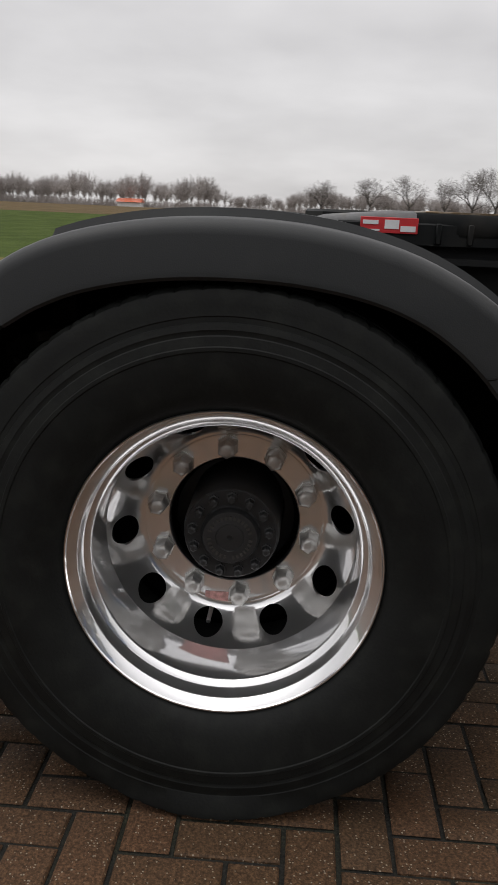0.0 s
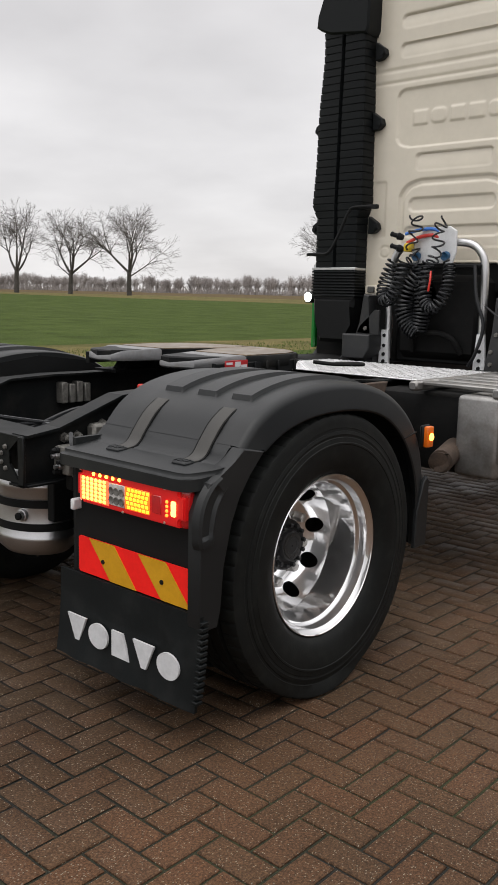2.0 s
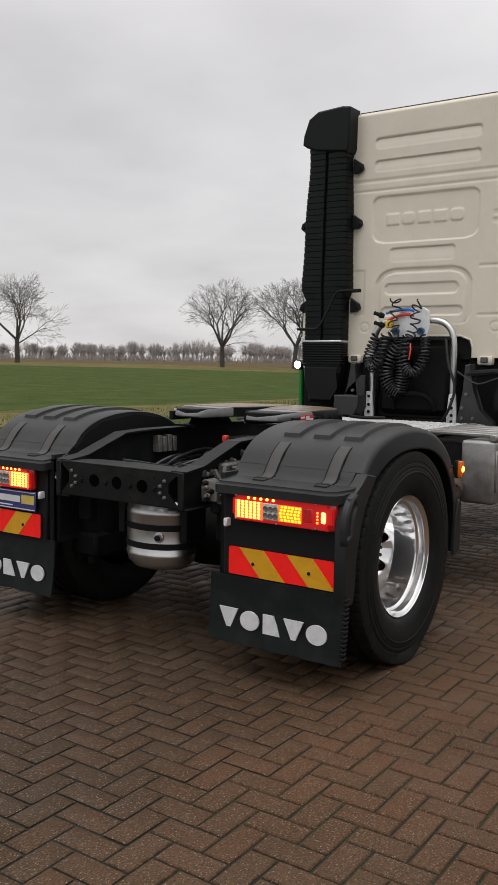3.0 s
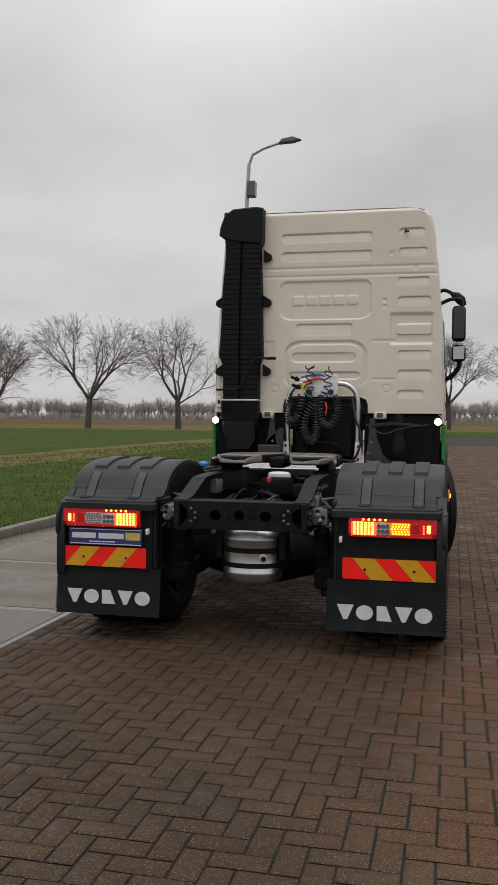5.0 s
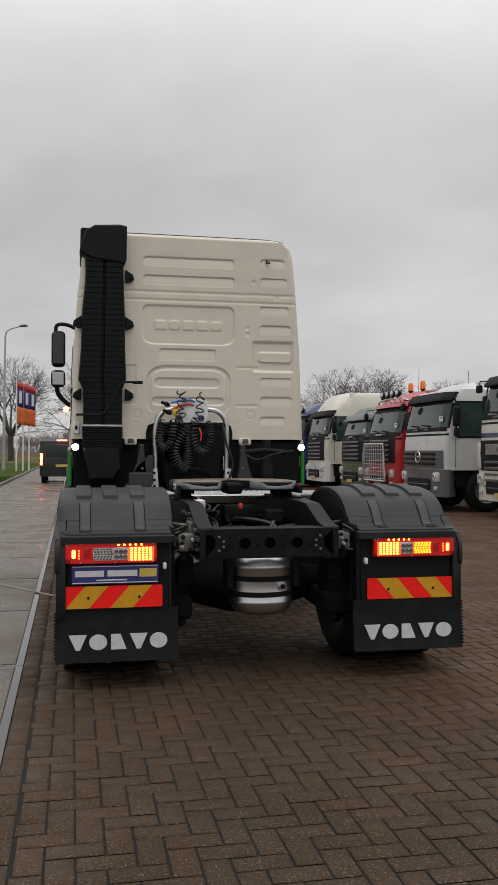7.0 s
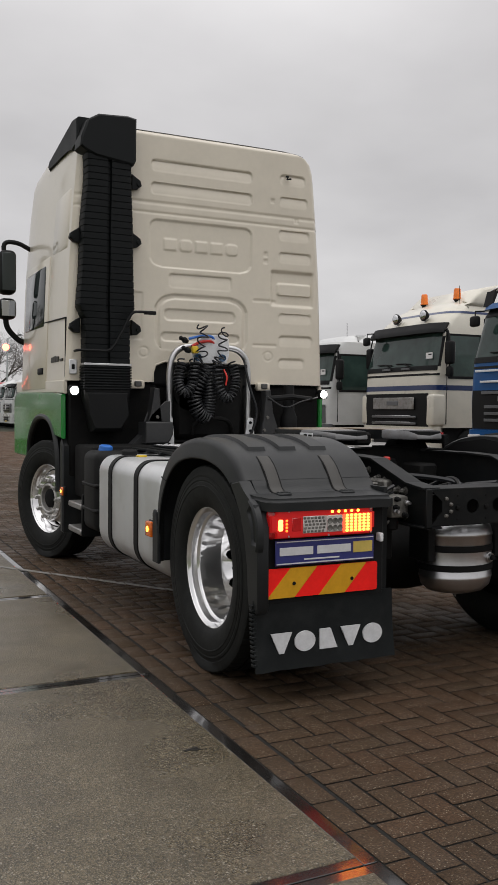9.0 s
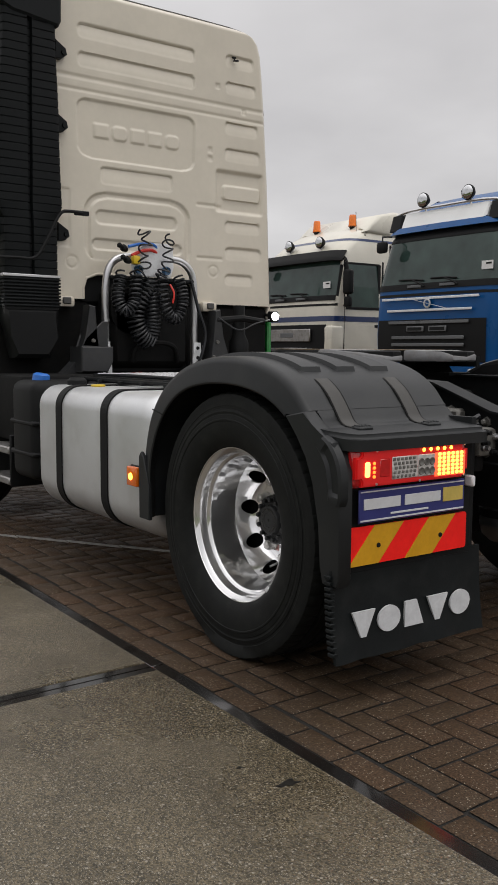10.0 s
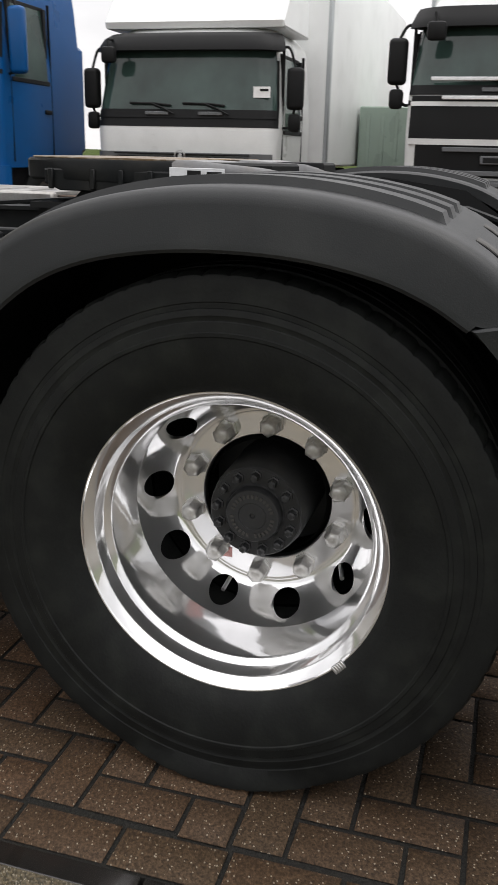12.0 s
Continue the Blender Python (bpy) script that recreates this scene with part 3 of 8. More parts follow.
tagged(strip, "narrow strip of damp concrete beside the kerb", "paving", kind="structure")

kerb = tagged(new("kerb"), "row of weathered concrete kerb stones along the verge", "kerb", kind="structure")
kerb_data = None
for i in range(-14, 74):
    if kerb_data is None:
        k = part("kerb_stone", box(B(), (-0.065, -0.495, -0.04), (0.065, 0.495, 0.11), 0.015, 2), kerb_mat, kerb)
        kerb_data = k.data
    else:
        k = new("kerb_stone", kerb_data); k.parent = kerb
    k.location = (-4.04 + random.uniform(-0.004, 0.004), i + 0.5, random.uniform(-0.006, 0.004))

line = B()
for i in range(14):
    a = i / 14
    x0, x1 = -3.4 + 2.9 * a, -3.4 + 2.9 * (a + 1 / 14) - 0.012
    y0, y1 = 5.9 - 4.3 * a, 5.9 - 4.3 * (a + 1 / 14)
    z = 0.0065
    vs = [line.verts.new(p) for p in ((x0, y0 - 0.03, z), (x1, y1 - 0.03, z), (x1, y1 + 0.03, z), (x0, y0 + 0.03, z))]
    lo = [line.verts.new((v.co.x, v.co.y, 0.001)) for v in vs]
    line.faces.new(vs)
    for q in range(4):
        line.faces.new((vs[q], lo[q], lo[(q + 1) % 4], vs[(q + 1) % 4]))
tagged(part("painted_line", line, road_paint), "worn white paint line across the paving", "road marking", kind="structure")

# dark oily stains on the slabs
oil = surface("oil_stain", (0.012, 0.011, 0.009), 0.35, vary=0.4, scale=30, bump=0.3)

rs = random.Random(31)


def stain(cx, cy, rx, ry, mat, label):
    pts = []
    for k in range(26):
        q = k * math.tau / 26
        w_ = 1 + 0.28 * math.sin(3 * q + cx) + 0.18 * math.sin(7 * q) + rs.uniform(-0.22, 0.22)
        pts.append((cx + rx * w_ * math.cos(q), cy + ry * w_ * math.sin(q)))
    tagged(part("stain", slab(B(), pts, "xy", -0.002, 0.0022), mat, sharp=0), label, "stain", kind="structure")


stain(-1.66, -0.95, 0.030, 0.015, oil, "small dark oil stain on the concrete")
stain(-1.72, -0.80, 0.007, 0.005, oil, "small dark oil spot on the concrete")


# ---- the tractor unit ----
tractor = thing("tractor_unit", "cream and green tractor truck with black rear fenders, lamps lit", "truck")
AXLE = 0.512          # height of the rear axle
RIM = 1.19            # plane of the outer rims


def wheel_holes(origin, s, n=10, r0=0.194, r1=0.2475, d0=0.2722, d1=0.188, hole=0.0275, rc=0.2240, tall=0.66, bow=1.45, turn=0.0):
    """The rounded ring between disc and barrel, with n round openings that go through it."""
    ox, oy, oz = origin
    half = math.pi / n

    def place(a, r, deep=0.0):
        u = (r - r0) / (r1 - r0)
        d = d0 + (d1 - d0) * max(u, 0.0) ** bow + deep
        return (ox - s * d, oy + r * math.sin(a), oz + r * math.cos(a))

    m = 48
    verts, faces, normals, known = [], [], [], {}

    def corner(a, r, deep=0.0):
        """Index of the point at angle a and radius r; points met twice are shared."""
        p = place(a, r, deep)
        key = tuple(round(v, 5) for v in p)
        if key not in known:
            known[key] = len(verts)
            verts.append(p)
            slope = (d1 - d0) * bow * max((r - r0) / (r1 - r0), 0.02) ** (bow - 1) / (r1 - r0)
            normals.append(Vector((s, slope * math.sin(a), slope * math.cos(a))).normalized())
        return known[key]

    for k in range(n):
        mid = (2 * k + 1) * half + turn
        rings = []
        for f, deep in ((0.0, 0.020), (0.0, 0.0), (0.10, 0.0), (0.25, 0.0), (0.45, 0.0), (0.70, 0.0), (1.0, 0.0)):
            ring = []
            for q in range(m):
                t = q * math.tau / m
                c, sn = math.cos(t), math.sin(t)
                big = max(abs(c), abs(sn))
                a1, v = half * c / big, sn / big
                r_out = rc + ((r1 - rc) if v > 0 else (rc - r0)) * v
                a_in, r_in = c * hole / rc, rc + sn * hole * tall
                ring.append(corner(mid + a_in + (a1 - a_in) * f, r_in + (r_out - r_in) * f, deep))
            rings.append(ring)
        for a, b in zip(rings, rings[1:]):
            for q in range(m):
                j = (q + 1) % m
                quad = (a[q], a[j], b[j], b[q])
                if len(set(quad)) == 4:
                    faces.append(quad[::-1] if s > 0 else quad)
    me = bpy.data.meshes.new("hole_ring")
    me.from_pydata(verts, [], faces)
    me.update()
    me.polygons.foreach_set("use_smooth", [True] * len(me.polygons))
    me.normals_split_custom_set_from_vertices(normals)
    return me


def make_tyre(name, parent, s, x_face, cy, cz, radius=0.517, squash=True, n=396, tread=True):
    k = radius / 0.517
    prof = [(-0.012, 0.292), (0.004, 0.304), (0.016, 0.318), (0.024, 0.338), (0.031, 0.365), (0.034, 0.392), (0.0342, 0.404), (0.0364, 0.406), (0.0364, 0.412),
            (0.0342, 0.414), (0.0320, 0.430), (0.0300, 0.432), (0.0300, 0.439), (0.0310, 0.441), (0.0285, 0.452), (0.0258, 0.453), (0.0252, 0.462), (0.0265, 0.464), (0.024, 0.482),
            (0.0235, 0.497), (0.019, 0.508), (0.007, 0.5145), (-0.045, 0.5155), (-0.055, 0.503), (-0.063, 0.503), (-0.066, 0.516), (-0.110, 0.517), (-0.113, 0.503),
            (-0.121, 0.503), (-0.124, 0.517), (-0.168, 0.516), (-0.171, 0.503), (-0.179, 0.503), (-0.182, 0.5155), (-0.222, 0.513), (-0.240, 0.500), (-0.268, 0.450), (-0.275, 0.39), (-0.262, 0.33), (-0.235, 0.295)]

    def lugs(i, q, r):
        r *= k
        if tread and 19 <= i <= 22 and q % 6 == 0:
            return r - (0.0005 if i < 20 else 0.002 if i == 20 else 0.0045)
        return r
    bm = lathe(B(), [(s * a, r) for a, r in prof], n, (x_face, cy, cz), (1, 0, 0), tweak=lugs)
    if squash:
        for v in bm.verts:
            if v.co.z < 0.05:
                low = v.co.z
                v.co.z = max(low, 0.004)
                v.co.x += s * 0.020 * (0.05 - max(low, 0.0)) / 0.05 if (v.co.x - x_face) * s > -0.03 else 0.0
    return part(name, bm, rubber, parent, "worn black tyre with ringed sidewall", sharp=28)


def rear_wheel(s):
    face, axle = (RIM + 0.036, AXLE + 0.013) if s > 0 else (RIM, AXLE)
    o = (s * face, 0.0, axle)
    prof = [(0.0015, 0.2975), (-0.0015, 0.2995), (-0.0020, 0.3015), (0.0005, 0.3035), (0.006, 0.303), (0.009, 0.299)]
    barrel = [(-0.0005, 0.3010), (0.0005, 0.2995), (0.013, 0.2805), (0.0145, 0.2795), (0.018, 0.2790), (0.044, 0.2765), (0.047, 0.2755), (0.0545, 0.2640), (0.057, 0.2625), (0.062, 0.2622), (0.100, 0.2616), (0.150, 0.2610), (0.172, 0.2606), (0.179, 0.2600)]
    disc = [(0.2722, 0.1945), (0.2728, 0.1935), (0.2735, 0.190), (0.2737, 0.186), (0.2737, 0.143), (0.276, 0.1405), (0.295, 0.140)]
    bm = B()
    for pr in (prof, disc):
        lathe(bm, [(-s * d, r) for d, r in pr], 120, o, (1, 0, 0))
    spin = -0.114 if s > 0 else -0.052         # how the wheel came to rest
    ring_me = wheel_holes(o, s, r1=0.2602, d1=0.178, hole=0.0325, rc=0.2330, tall=0.72, bow=1.85, turn=spin)
    bmesh.ops.remove_doubles(bm, verts=bm.verts, dist=0.0004)
    rim = part("wheel", bm, polished, tractor, "polished aluminium wheel with ten round hand holes", sharp=24)
    finish("hole_ring", ring_me, polished, rim, sharp=0)
    part("barrel", lathe(B(), [(-s * d, r) for d, r in barrel], 120, o, (1, 0, 0)), brushed_rim, rim, sharp=30)
    make_tyre("tyre", rim, s, s * face, 0.0, axle, radius=axle + 0.005)
    nut = None
    for k in range(10):
        a = 2 * k * math.pi / 10 + spin
        if nut is None:
            b = lathe(B(), [(0.0, 0.0245), (0.008, 0.0245), (0.010, 0.0215), (0.038, 0.0205), (0.046, 0.017), (0.049, 0.010)], 6, (0, 0, 0), (s, 0, 0), cap_last=True)
            nut = part("wheel_nut", b, nut_steel, rim, "dull capped steel wheel nut", sharp=52)
        else:
            d = nut.data
            nut = new("wheel_nut", d); nut.parent = rim
        nut.location = (s * (face - 0.2735), 0.1675 * math.sin(a), axle + 0.1675 * math.cos(a))
        nut.rotation_euler = (k * 0.7, 0, 0)
    hub = lathe(B(), [(0.40, 0.150), (0.40, 0.104), (0.215, 0.102), (0.205, 0.100), (0.188, 0.098), (0.184, 0.095), (0.184, 0.064), (0.180, 0.060), (0.166, 0.058), (0.162, 0.055), (0.160, 0.030), (0.1625, 0.028), (0.1625, 0.006), (0.166, 0.004)], 56, o, (-s, 0, 0), cap_last=True)
    hub = part("hub", hub, hub_black, rim, "black painted hub end", sharp=30)
    bolts("hub_bolt", [(o[0] - s * 0.186, 0.0805 * math.sin(k * math.tau / 13), axle + 0.0805 * math.cos(k * math.tau / 13)) for k in range(13)],
          [(0.0, 0.013), (0.005, 0.013), (0.006, 0.0095), (0.022, 0.009), (0.025, 0.005)], (s, 0, 0), hub_black, hub)
    marks = B()
    for k in range(30):
        if k % 8 == 7:
            continue
        q = k * math.tau / 30
        m_ = Matrix.Translation((s * (face - 0.1605), 0.043 * math.sin(q), axle + 0.043 * math.cos(q))) @ Matrix.Rotation(-q, 4, "X") @ Matrix.Diagonal((0.003, 0.005, 0.008, 1))
        bmesh.ops.create_cube(marks, size=1.0, matrix=m_)
    part("cast_marks", marks, strap_grey, hub, sharp=0)
    # small pale red patch on the disc face
    my, mz, mr = (-0.032, -0.183, 0.026) if s > 0 else (0.087, -0.142, 0.012)
    part("red_patch", box(B(), (s * (face - 0.2722), my - mr, axle + mz - 0.012), (s * (face - 0.2745), my + mr, axle + mz + 0.012), 0.001), mark_red, rim, "pale red patch on the wheel disc")
    for a in ((math.pi + 0.20,) if s > 0 else (2.775, 4.03)):
        ya, za = math.sin(a), math.cos(a)
        val = tube(B(), [(s * (face - 0.31), 0.205 * ya, axle + 0.205 * za), (s * (face - 0.235), 0.232 * ya, axle + 0.232 * za)], 0.005, 8)
        part("valve", val, satin_alu, rim)
    if s < 0:
        for k in range(5):
            a = 2.28 + 0.018 * k
            c = Vector((s * (face + 0.006), -0.304 * math.sin(a), axle + 0.304 * math.cos(a)))
            w_ = box(B(), (-0.004, -0.0025, -0.009), (0.004, 0.0025, 0.009), 0.001)
            wt = part("balance_weight", w_, satin_alu, rim)
            wt.location, wt.rotation_euler = c, (a, 0, 0)
    # the inner wheel of the pair
    b = lathe(B(), [(-s * d, r) for d, r in ((0.0, 0.28), (0.02, 0.27), (0.20, 0.25), (0.24, 0.14))], 48, (s * 0.868, 0, axle), (1, 0, 0))
    lathe(b, [(-s * 0.02, 0.13), (-s * 0.25, 0.19), (-s * 0.25, 0.0)], 40, (s * 0.93, 0, axle), (1, 0, 0))
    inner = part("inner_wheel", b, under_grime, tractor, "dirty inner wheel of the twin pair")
    make_tyre("tyre", inner, s, s * 0.868, 0.0, axle, radius=axle + 0.005, n=96)


def fender(s):
    """Black plastic fender with rear shelf, lamp carrier, marker plate and mud flap."""
    outer = curve([(0, 0.640, 0.455), (0, 0.640, 0.60), (0, 0.632, 0.74), (0, 0.592, 0.875), (0, 0.525, 0.976), (0, 0.430, 1.056), (0, 0.310, 1.116), (0, 0.160, 1.153), (0, 0.0, 1.165), (0, -0.160, 1.156), (0, -0.310, 1.123), (0, -0.420, 1.068), (0, -0.498, 0.988)], 221)
    inner = curve([(0, 0.566, 0.455), (0, 0.565, 0.60), (0, 0.552, 0.71), (0, 0.512, 0.815), (0, 0.445, 0.912), (0, 0.356, 0.987), (0, 0.255, 1.033), (0, 0.130, 1.058), (0, 0.0, 1.0655), (0, -0.130, 1.059), (0, -0.250, 1.036), (0, -0.335, 1.003), (0, -0.398, 0.965)], 221)
    rows = []
    for i in sorted(set(range(0, 221, 4)) | {63, 65, 66, 186, 187}):      # closer steps at the blunt ends of the ribs
        o, c = outer[i], inner[i]
        a, b = outer[max(i - 4, 0)], outer[min(i + 4, 220)]
        t = (b - a).normalized()
        nrm = Vector((0, t.z, -t.y))
        if nrm.z < 0 and abs(o.y) < 0.4:
            nrm = -nrm
        if (nrm.y * (o.y) + nrm.z * (o.z - 0.5)) < 0:
            nrm = -nrm
        ridge = 0.015 * max(0.0, min(1.0, (i - 63) / 2)) * max(0.0, min(1.0, (188 - i) / 2))
        sec = [(0.565, -0.035), (0.565, -0.006), (0.575, 0.0)]
        for x0 in (0.716, 0.884, 1.048):
            sec += [(x0, 0.0), (x0 + 0.006, ridge), (x0 + 0.090, ridge), (x0 + 0.096, 0.0)]
        sec += [(1.168, 0.0), (1.218, -0.001), (1.231, -0.004), (1.240, -0.011), (1.2455, -0.021), (1.2475, -0.030), (1.2485, -0.038)]
        row = [Vector((s * x, 0, 0)) + Vector((0, o.y, o.z)) + nrm * h for x, h in sec]
        row += [Vector((s * 1.2590, c.y, c.z)) + nrm * 0.012, Vector((s * 1.2600, c.y, c.z)), Vector((s * 1.256, c.y, c.z)) - nrm * 0.006, Vector((s * 1.225, c.y, c.z)) + nrm * 0.008]
        row += [Vector((s * 1.215, o.y, o.z)) - nrm * 0.055, Vector((s * 0.60, o.y, o.z)) - nrm * 0.035]
        rows.append(row)
    fen = grid_mesh("fender", rows, black_plastic, tractor, "black plastic wheel fender with three raised ribs", sharp=32)
    # seam of the front section
    part("seam", tube(B(), [(s * 1.2478, 0.545, 0.930), (s * 1.2545, 0.500, 0.925), (s * 1.2598, 0.442, 0.916)], 0.0032, 6), soft_black, fen)
    # rear lower section, hollow towards the wheel
    side = [(-0.500, 0.985), (-0.540, 0.945), (-0.590, 0.920), (-0.650, 0.895), (-0.690, 0.80), (-0.690, 0.45), (-0.680, 0.425), (-0.608, 0.425), (-0.597, 0.48), (-0.585, 0.62), (-0.556, 0.755), (-0.520, 0.835), (-0.470, 0.903), (-0.430, 0.940), (-0.398, 0.966)]
    b = slab(B(), side, "yz", s * 1.205, s * 1.2610, 0.004)
    box(b, (s * 0.565, -0.640, 0.44), (s * 1.21, -0.622, 0.925))
    box(b, (s * 0.565, -0.640, 0.46), (s * 0.585, -0.44, 0.95))
    part("rear_section", b, black_plastic, fen, sharp=30)
    slope = [(-0.495, 0.990), (-0.503, 0.980), (-0.522, 0.953), (-0.540, 0.939), (-0.570, 0.931), (-0.580, 0.90), (-0.47, 0.95)]
    part("rear_slope", slab(B(), slope, "yz", s * 0.568, s * 1.20, 0.006), black_plastic, fen, sharp=45)
    # shelf above the lamp: a broad flat top with rounded corners
    plan = [(0.572, -0.500), (0.572, -0.690), (0.580, -0.706), (0.600, -0.713), (1.165, -0.713), (1.195, -0.707), (1.218, -0.692), (1.232, -0.665), (1.240, -0.610), (1.244, -0.530), (1.244, -0.500)]
    b = slab(B(), [(s * x, y) for x, y in plan], "xy", 0.884, 0.938)
    bmesh.ops.bevel(b, geom=[e for e in b.edges if min(v.co.z for v in e.verts) > 0.93], offset=0.016, segments=3, affect="EDGES")
    for v in b.verts:
        v.co.z += (v.co.y + 0.50) * 0.085
    part("shelf", b, black_plastic, fen, sharp=50)
    # two hold-down straps over the slope
    for x0 in (0.735, 1.063):
        up = [Vector((0, y, z)) for y, z in ((-0.388, 1.086), (-0.410, 1.074), (-0.455, 1.040), (-0.500, 0.986), (-0.527, 0.950), (-0.555, 0.935), (-0.592, 0.931))]
        b = B()
        up = curve(up, 25)
        rings = []
        for i, p in enumerate(up):
            t = (up[min(i + 1, 24)] - up[max(i - 1, 0)]).normalized(); q = Vector((0, -t.z, t.y)); q = q if q.z > 0 else -q
            rings.append([b.verts.new((s * x, p.y + q.y * h, p.z + q.z * h)) for x, h in ((x0, -0.004), (x0, 0.003), (x0 + 0.002, 0.0045), (x0 + 0.056, 0.0045), (x0 + 0.058, 0.003), (x0 + 0.058, -0.004))])
        for a, c in zip(rings, rings[1:]):
            for k in range(6):
                b.faces.new((a[k], a[(k + 1) % 6], c[(k + 1) % 6], c[k]))
        b.faces.new(rings[0]); b.faces.new(rings[-1][::-1])
        # wider near-black strip below the strap, paints the shade of its recess
        rc = B()
        rings = []
        for i, p in enumerate(up[:-3]):
            t = (up[i + 1] - up[max(i - 1, 0)]).normalized(); q = Vector((0, -t.z, t.y)); q = q if q.z > 0 else -q
            rings.append([rc.verts.new((s * x, p.y + q.y * h, p.z + q.z * h)) for x, h in ((x0 - 0.007, -0.003), (x0 - 0.006, 0.0022), (x0 + 0.064, 0.0022), (x0 + 0.065, -0.003))])
        for a, c in zip(rings, rings[1:]):
            for k in range(3):
                rc.faces.new((a[k], a[k + 1], c[k + 1], c[k]))
        part("strap_shade", rc, under_grime, fen)
        st = part("strap", b, strap_grey, fen, "dark grey worn fixing strap")
        b = B()
        box(b, (s * (x0 - 0.004), -0.628, 0.922), (s * (x0 + 0.062), -0.578, 0.938), 0.006)
        for k in range(4):
            box(b, (s * (x0 + 0.003 + 0.015 * k), -0.622, 0.930), (s * (x0 + 0.010 + 0.015 * k), -0.590, 0.942), 0.002)
        part("strap_buckle", b, black_plastic, st)
    # moulded strut on the outer side, hooked under the shelf
    line_ = curve([(0, -0.592, 0.893), (0, -0.622, 0.868), (0, -0.650, 0.828), (0, -0.664, 0.780), (0, -0.668, 0.735), (0, -0.662, 0.700)], 16)
    rings = []
    b = B()
    for i, p in enumerate(line_):
        t = (line_[min(i + 1, 15)] - line_[max(i - 1, 0)]).normalized()
        q = Vector((0, t.z, -t.y))
        wd = 0.022 + 0.009 * math.sin(math.pi * i / 15) + (0.004 if i > 12 else 0.0)
        sink = 0.010 if 2 < i < 13 else 0.0          # long recess down its middle
        rings.append([b.verts.new((s * x, p.y + q.y * wd * a, p.z + q.z * wd * a)) for x, a in ((1.240, -1.25), (1.265, -1.12), (1.2705, -0.85), (1.2705 - sink, -0.50), (1.2695 - sink, 0.55), (1.2695, 0.80), (1.263, 1.12), (1.240, 1.35))])
    for a, c in zip(rings, rings[1:]):
        for k in range(7):
            b.faces.new((a[k], a[k + 1], c[k + 1], c[k]))
    b.faces.new(rings[0]); b.faces.new(rings[-1][::-1])
    part("side_strut", b, black_plastic, fen, sharp=35)
    # lamp carrier behind lamp and plates
    part("lamp_carrier", box(B(), (s * 0.600, -0.660, 0.455), (s * 1.200, -0.640, 0.885), 0.006), soft_black, fen, "black carrier plate behind lamp and boards")
    # side marker lamp on a bracket
    my, mz = (0.622, 0.905) if s > 0 else (0.700, 0.622)
    hw_ = 0.028 if s > 0 else 0.050
    b = box(B(), (s * 1.236, my - hw_ - 0.003, mz - 0.048), (s * 1.255, my + hw_, mz + 0.048), 0.006)
    mk = part("side_marker_lamp", b, soft_black, tractor, "orange side marker lamp, lit")
    part("lens", box(B(), (s * 1.250, my - hw_ + 0.002, mz - 0.044), (s * 1.275, my + hw_ - 0.005, mz + 0.044), 0.008, 2), lens_amber, mk)
    part("bulb", lathe(B(), [(0.0, 0.017), (0.004, 0.015), (0.006, 0.006)], 12, (s * 1.2745, my, mz), (s, 0, 0), cap_last=True), glow_amber, mk)
    lining = [(0.62, 0.50), (0.62, 0.80), (0.50, 1.00), (0.28, 1.11), (0.0, 1.145), (-0.28, 1.11), (-0.46, 0.99), (-0.60, 0.85), (-0.60, 0.50)]
    part("inner_lining", slab(B(), lining, "yz", s * 0.560, s * 0.575), soft_black, fen)
    part("front_flap", slab(B(), [(0.552, 0.445), (0.640, 0.445), (0.642, 0.72), (0.625, 0.74), (0.60, 0.72), (0.556, 0.60)], "yz", s * 1.246, s * 1.266, 0.004), black_plastic, fen)


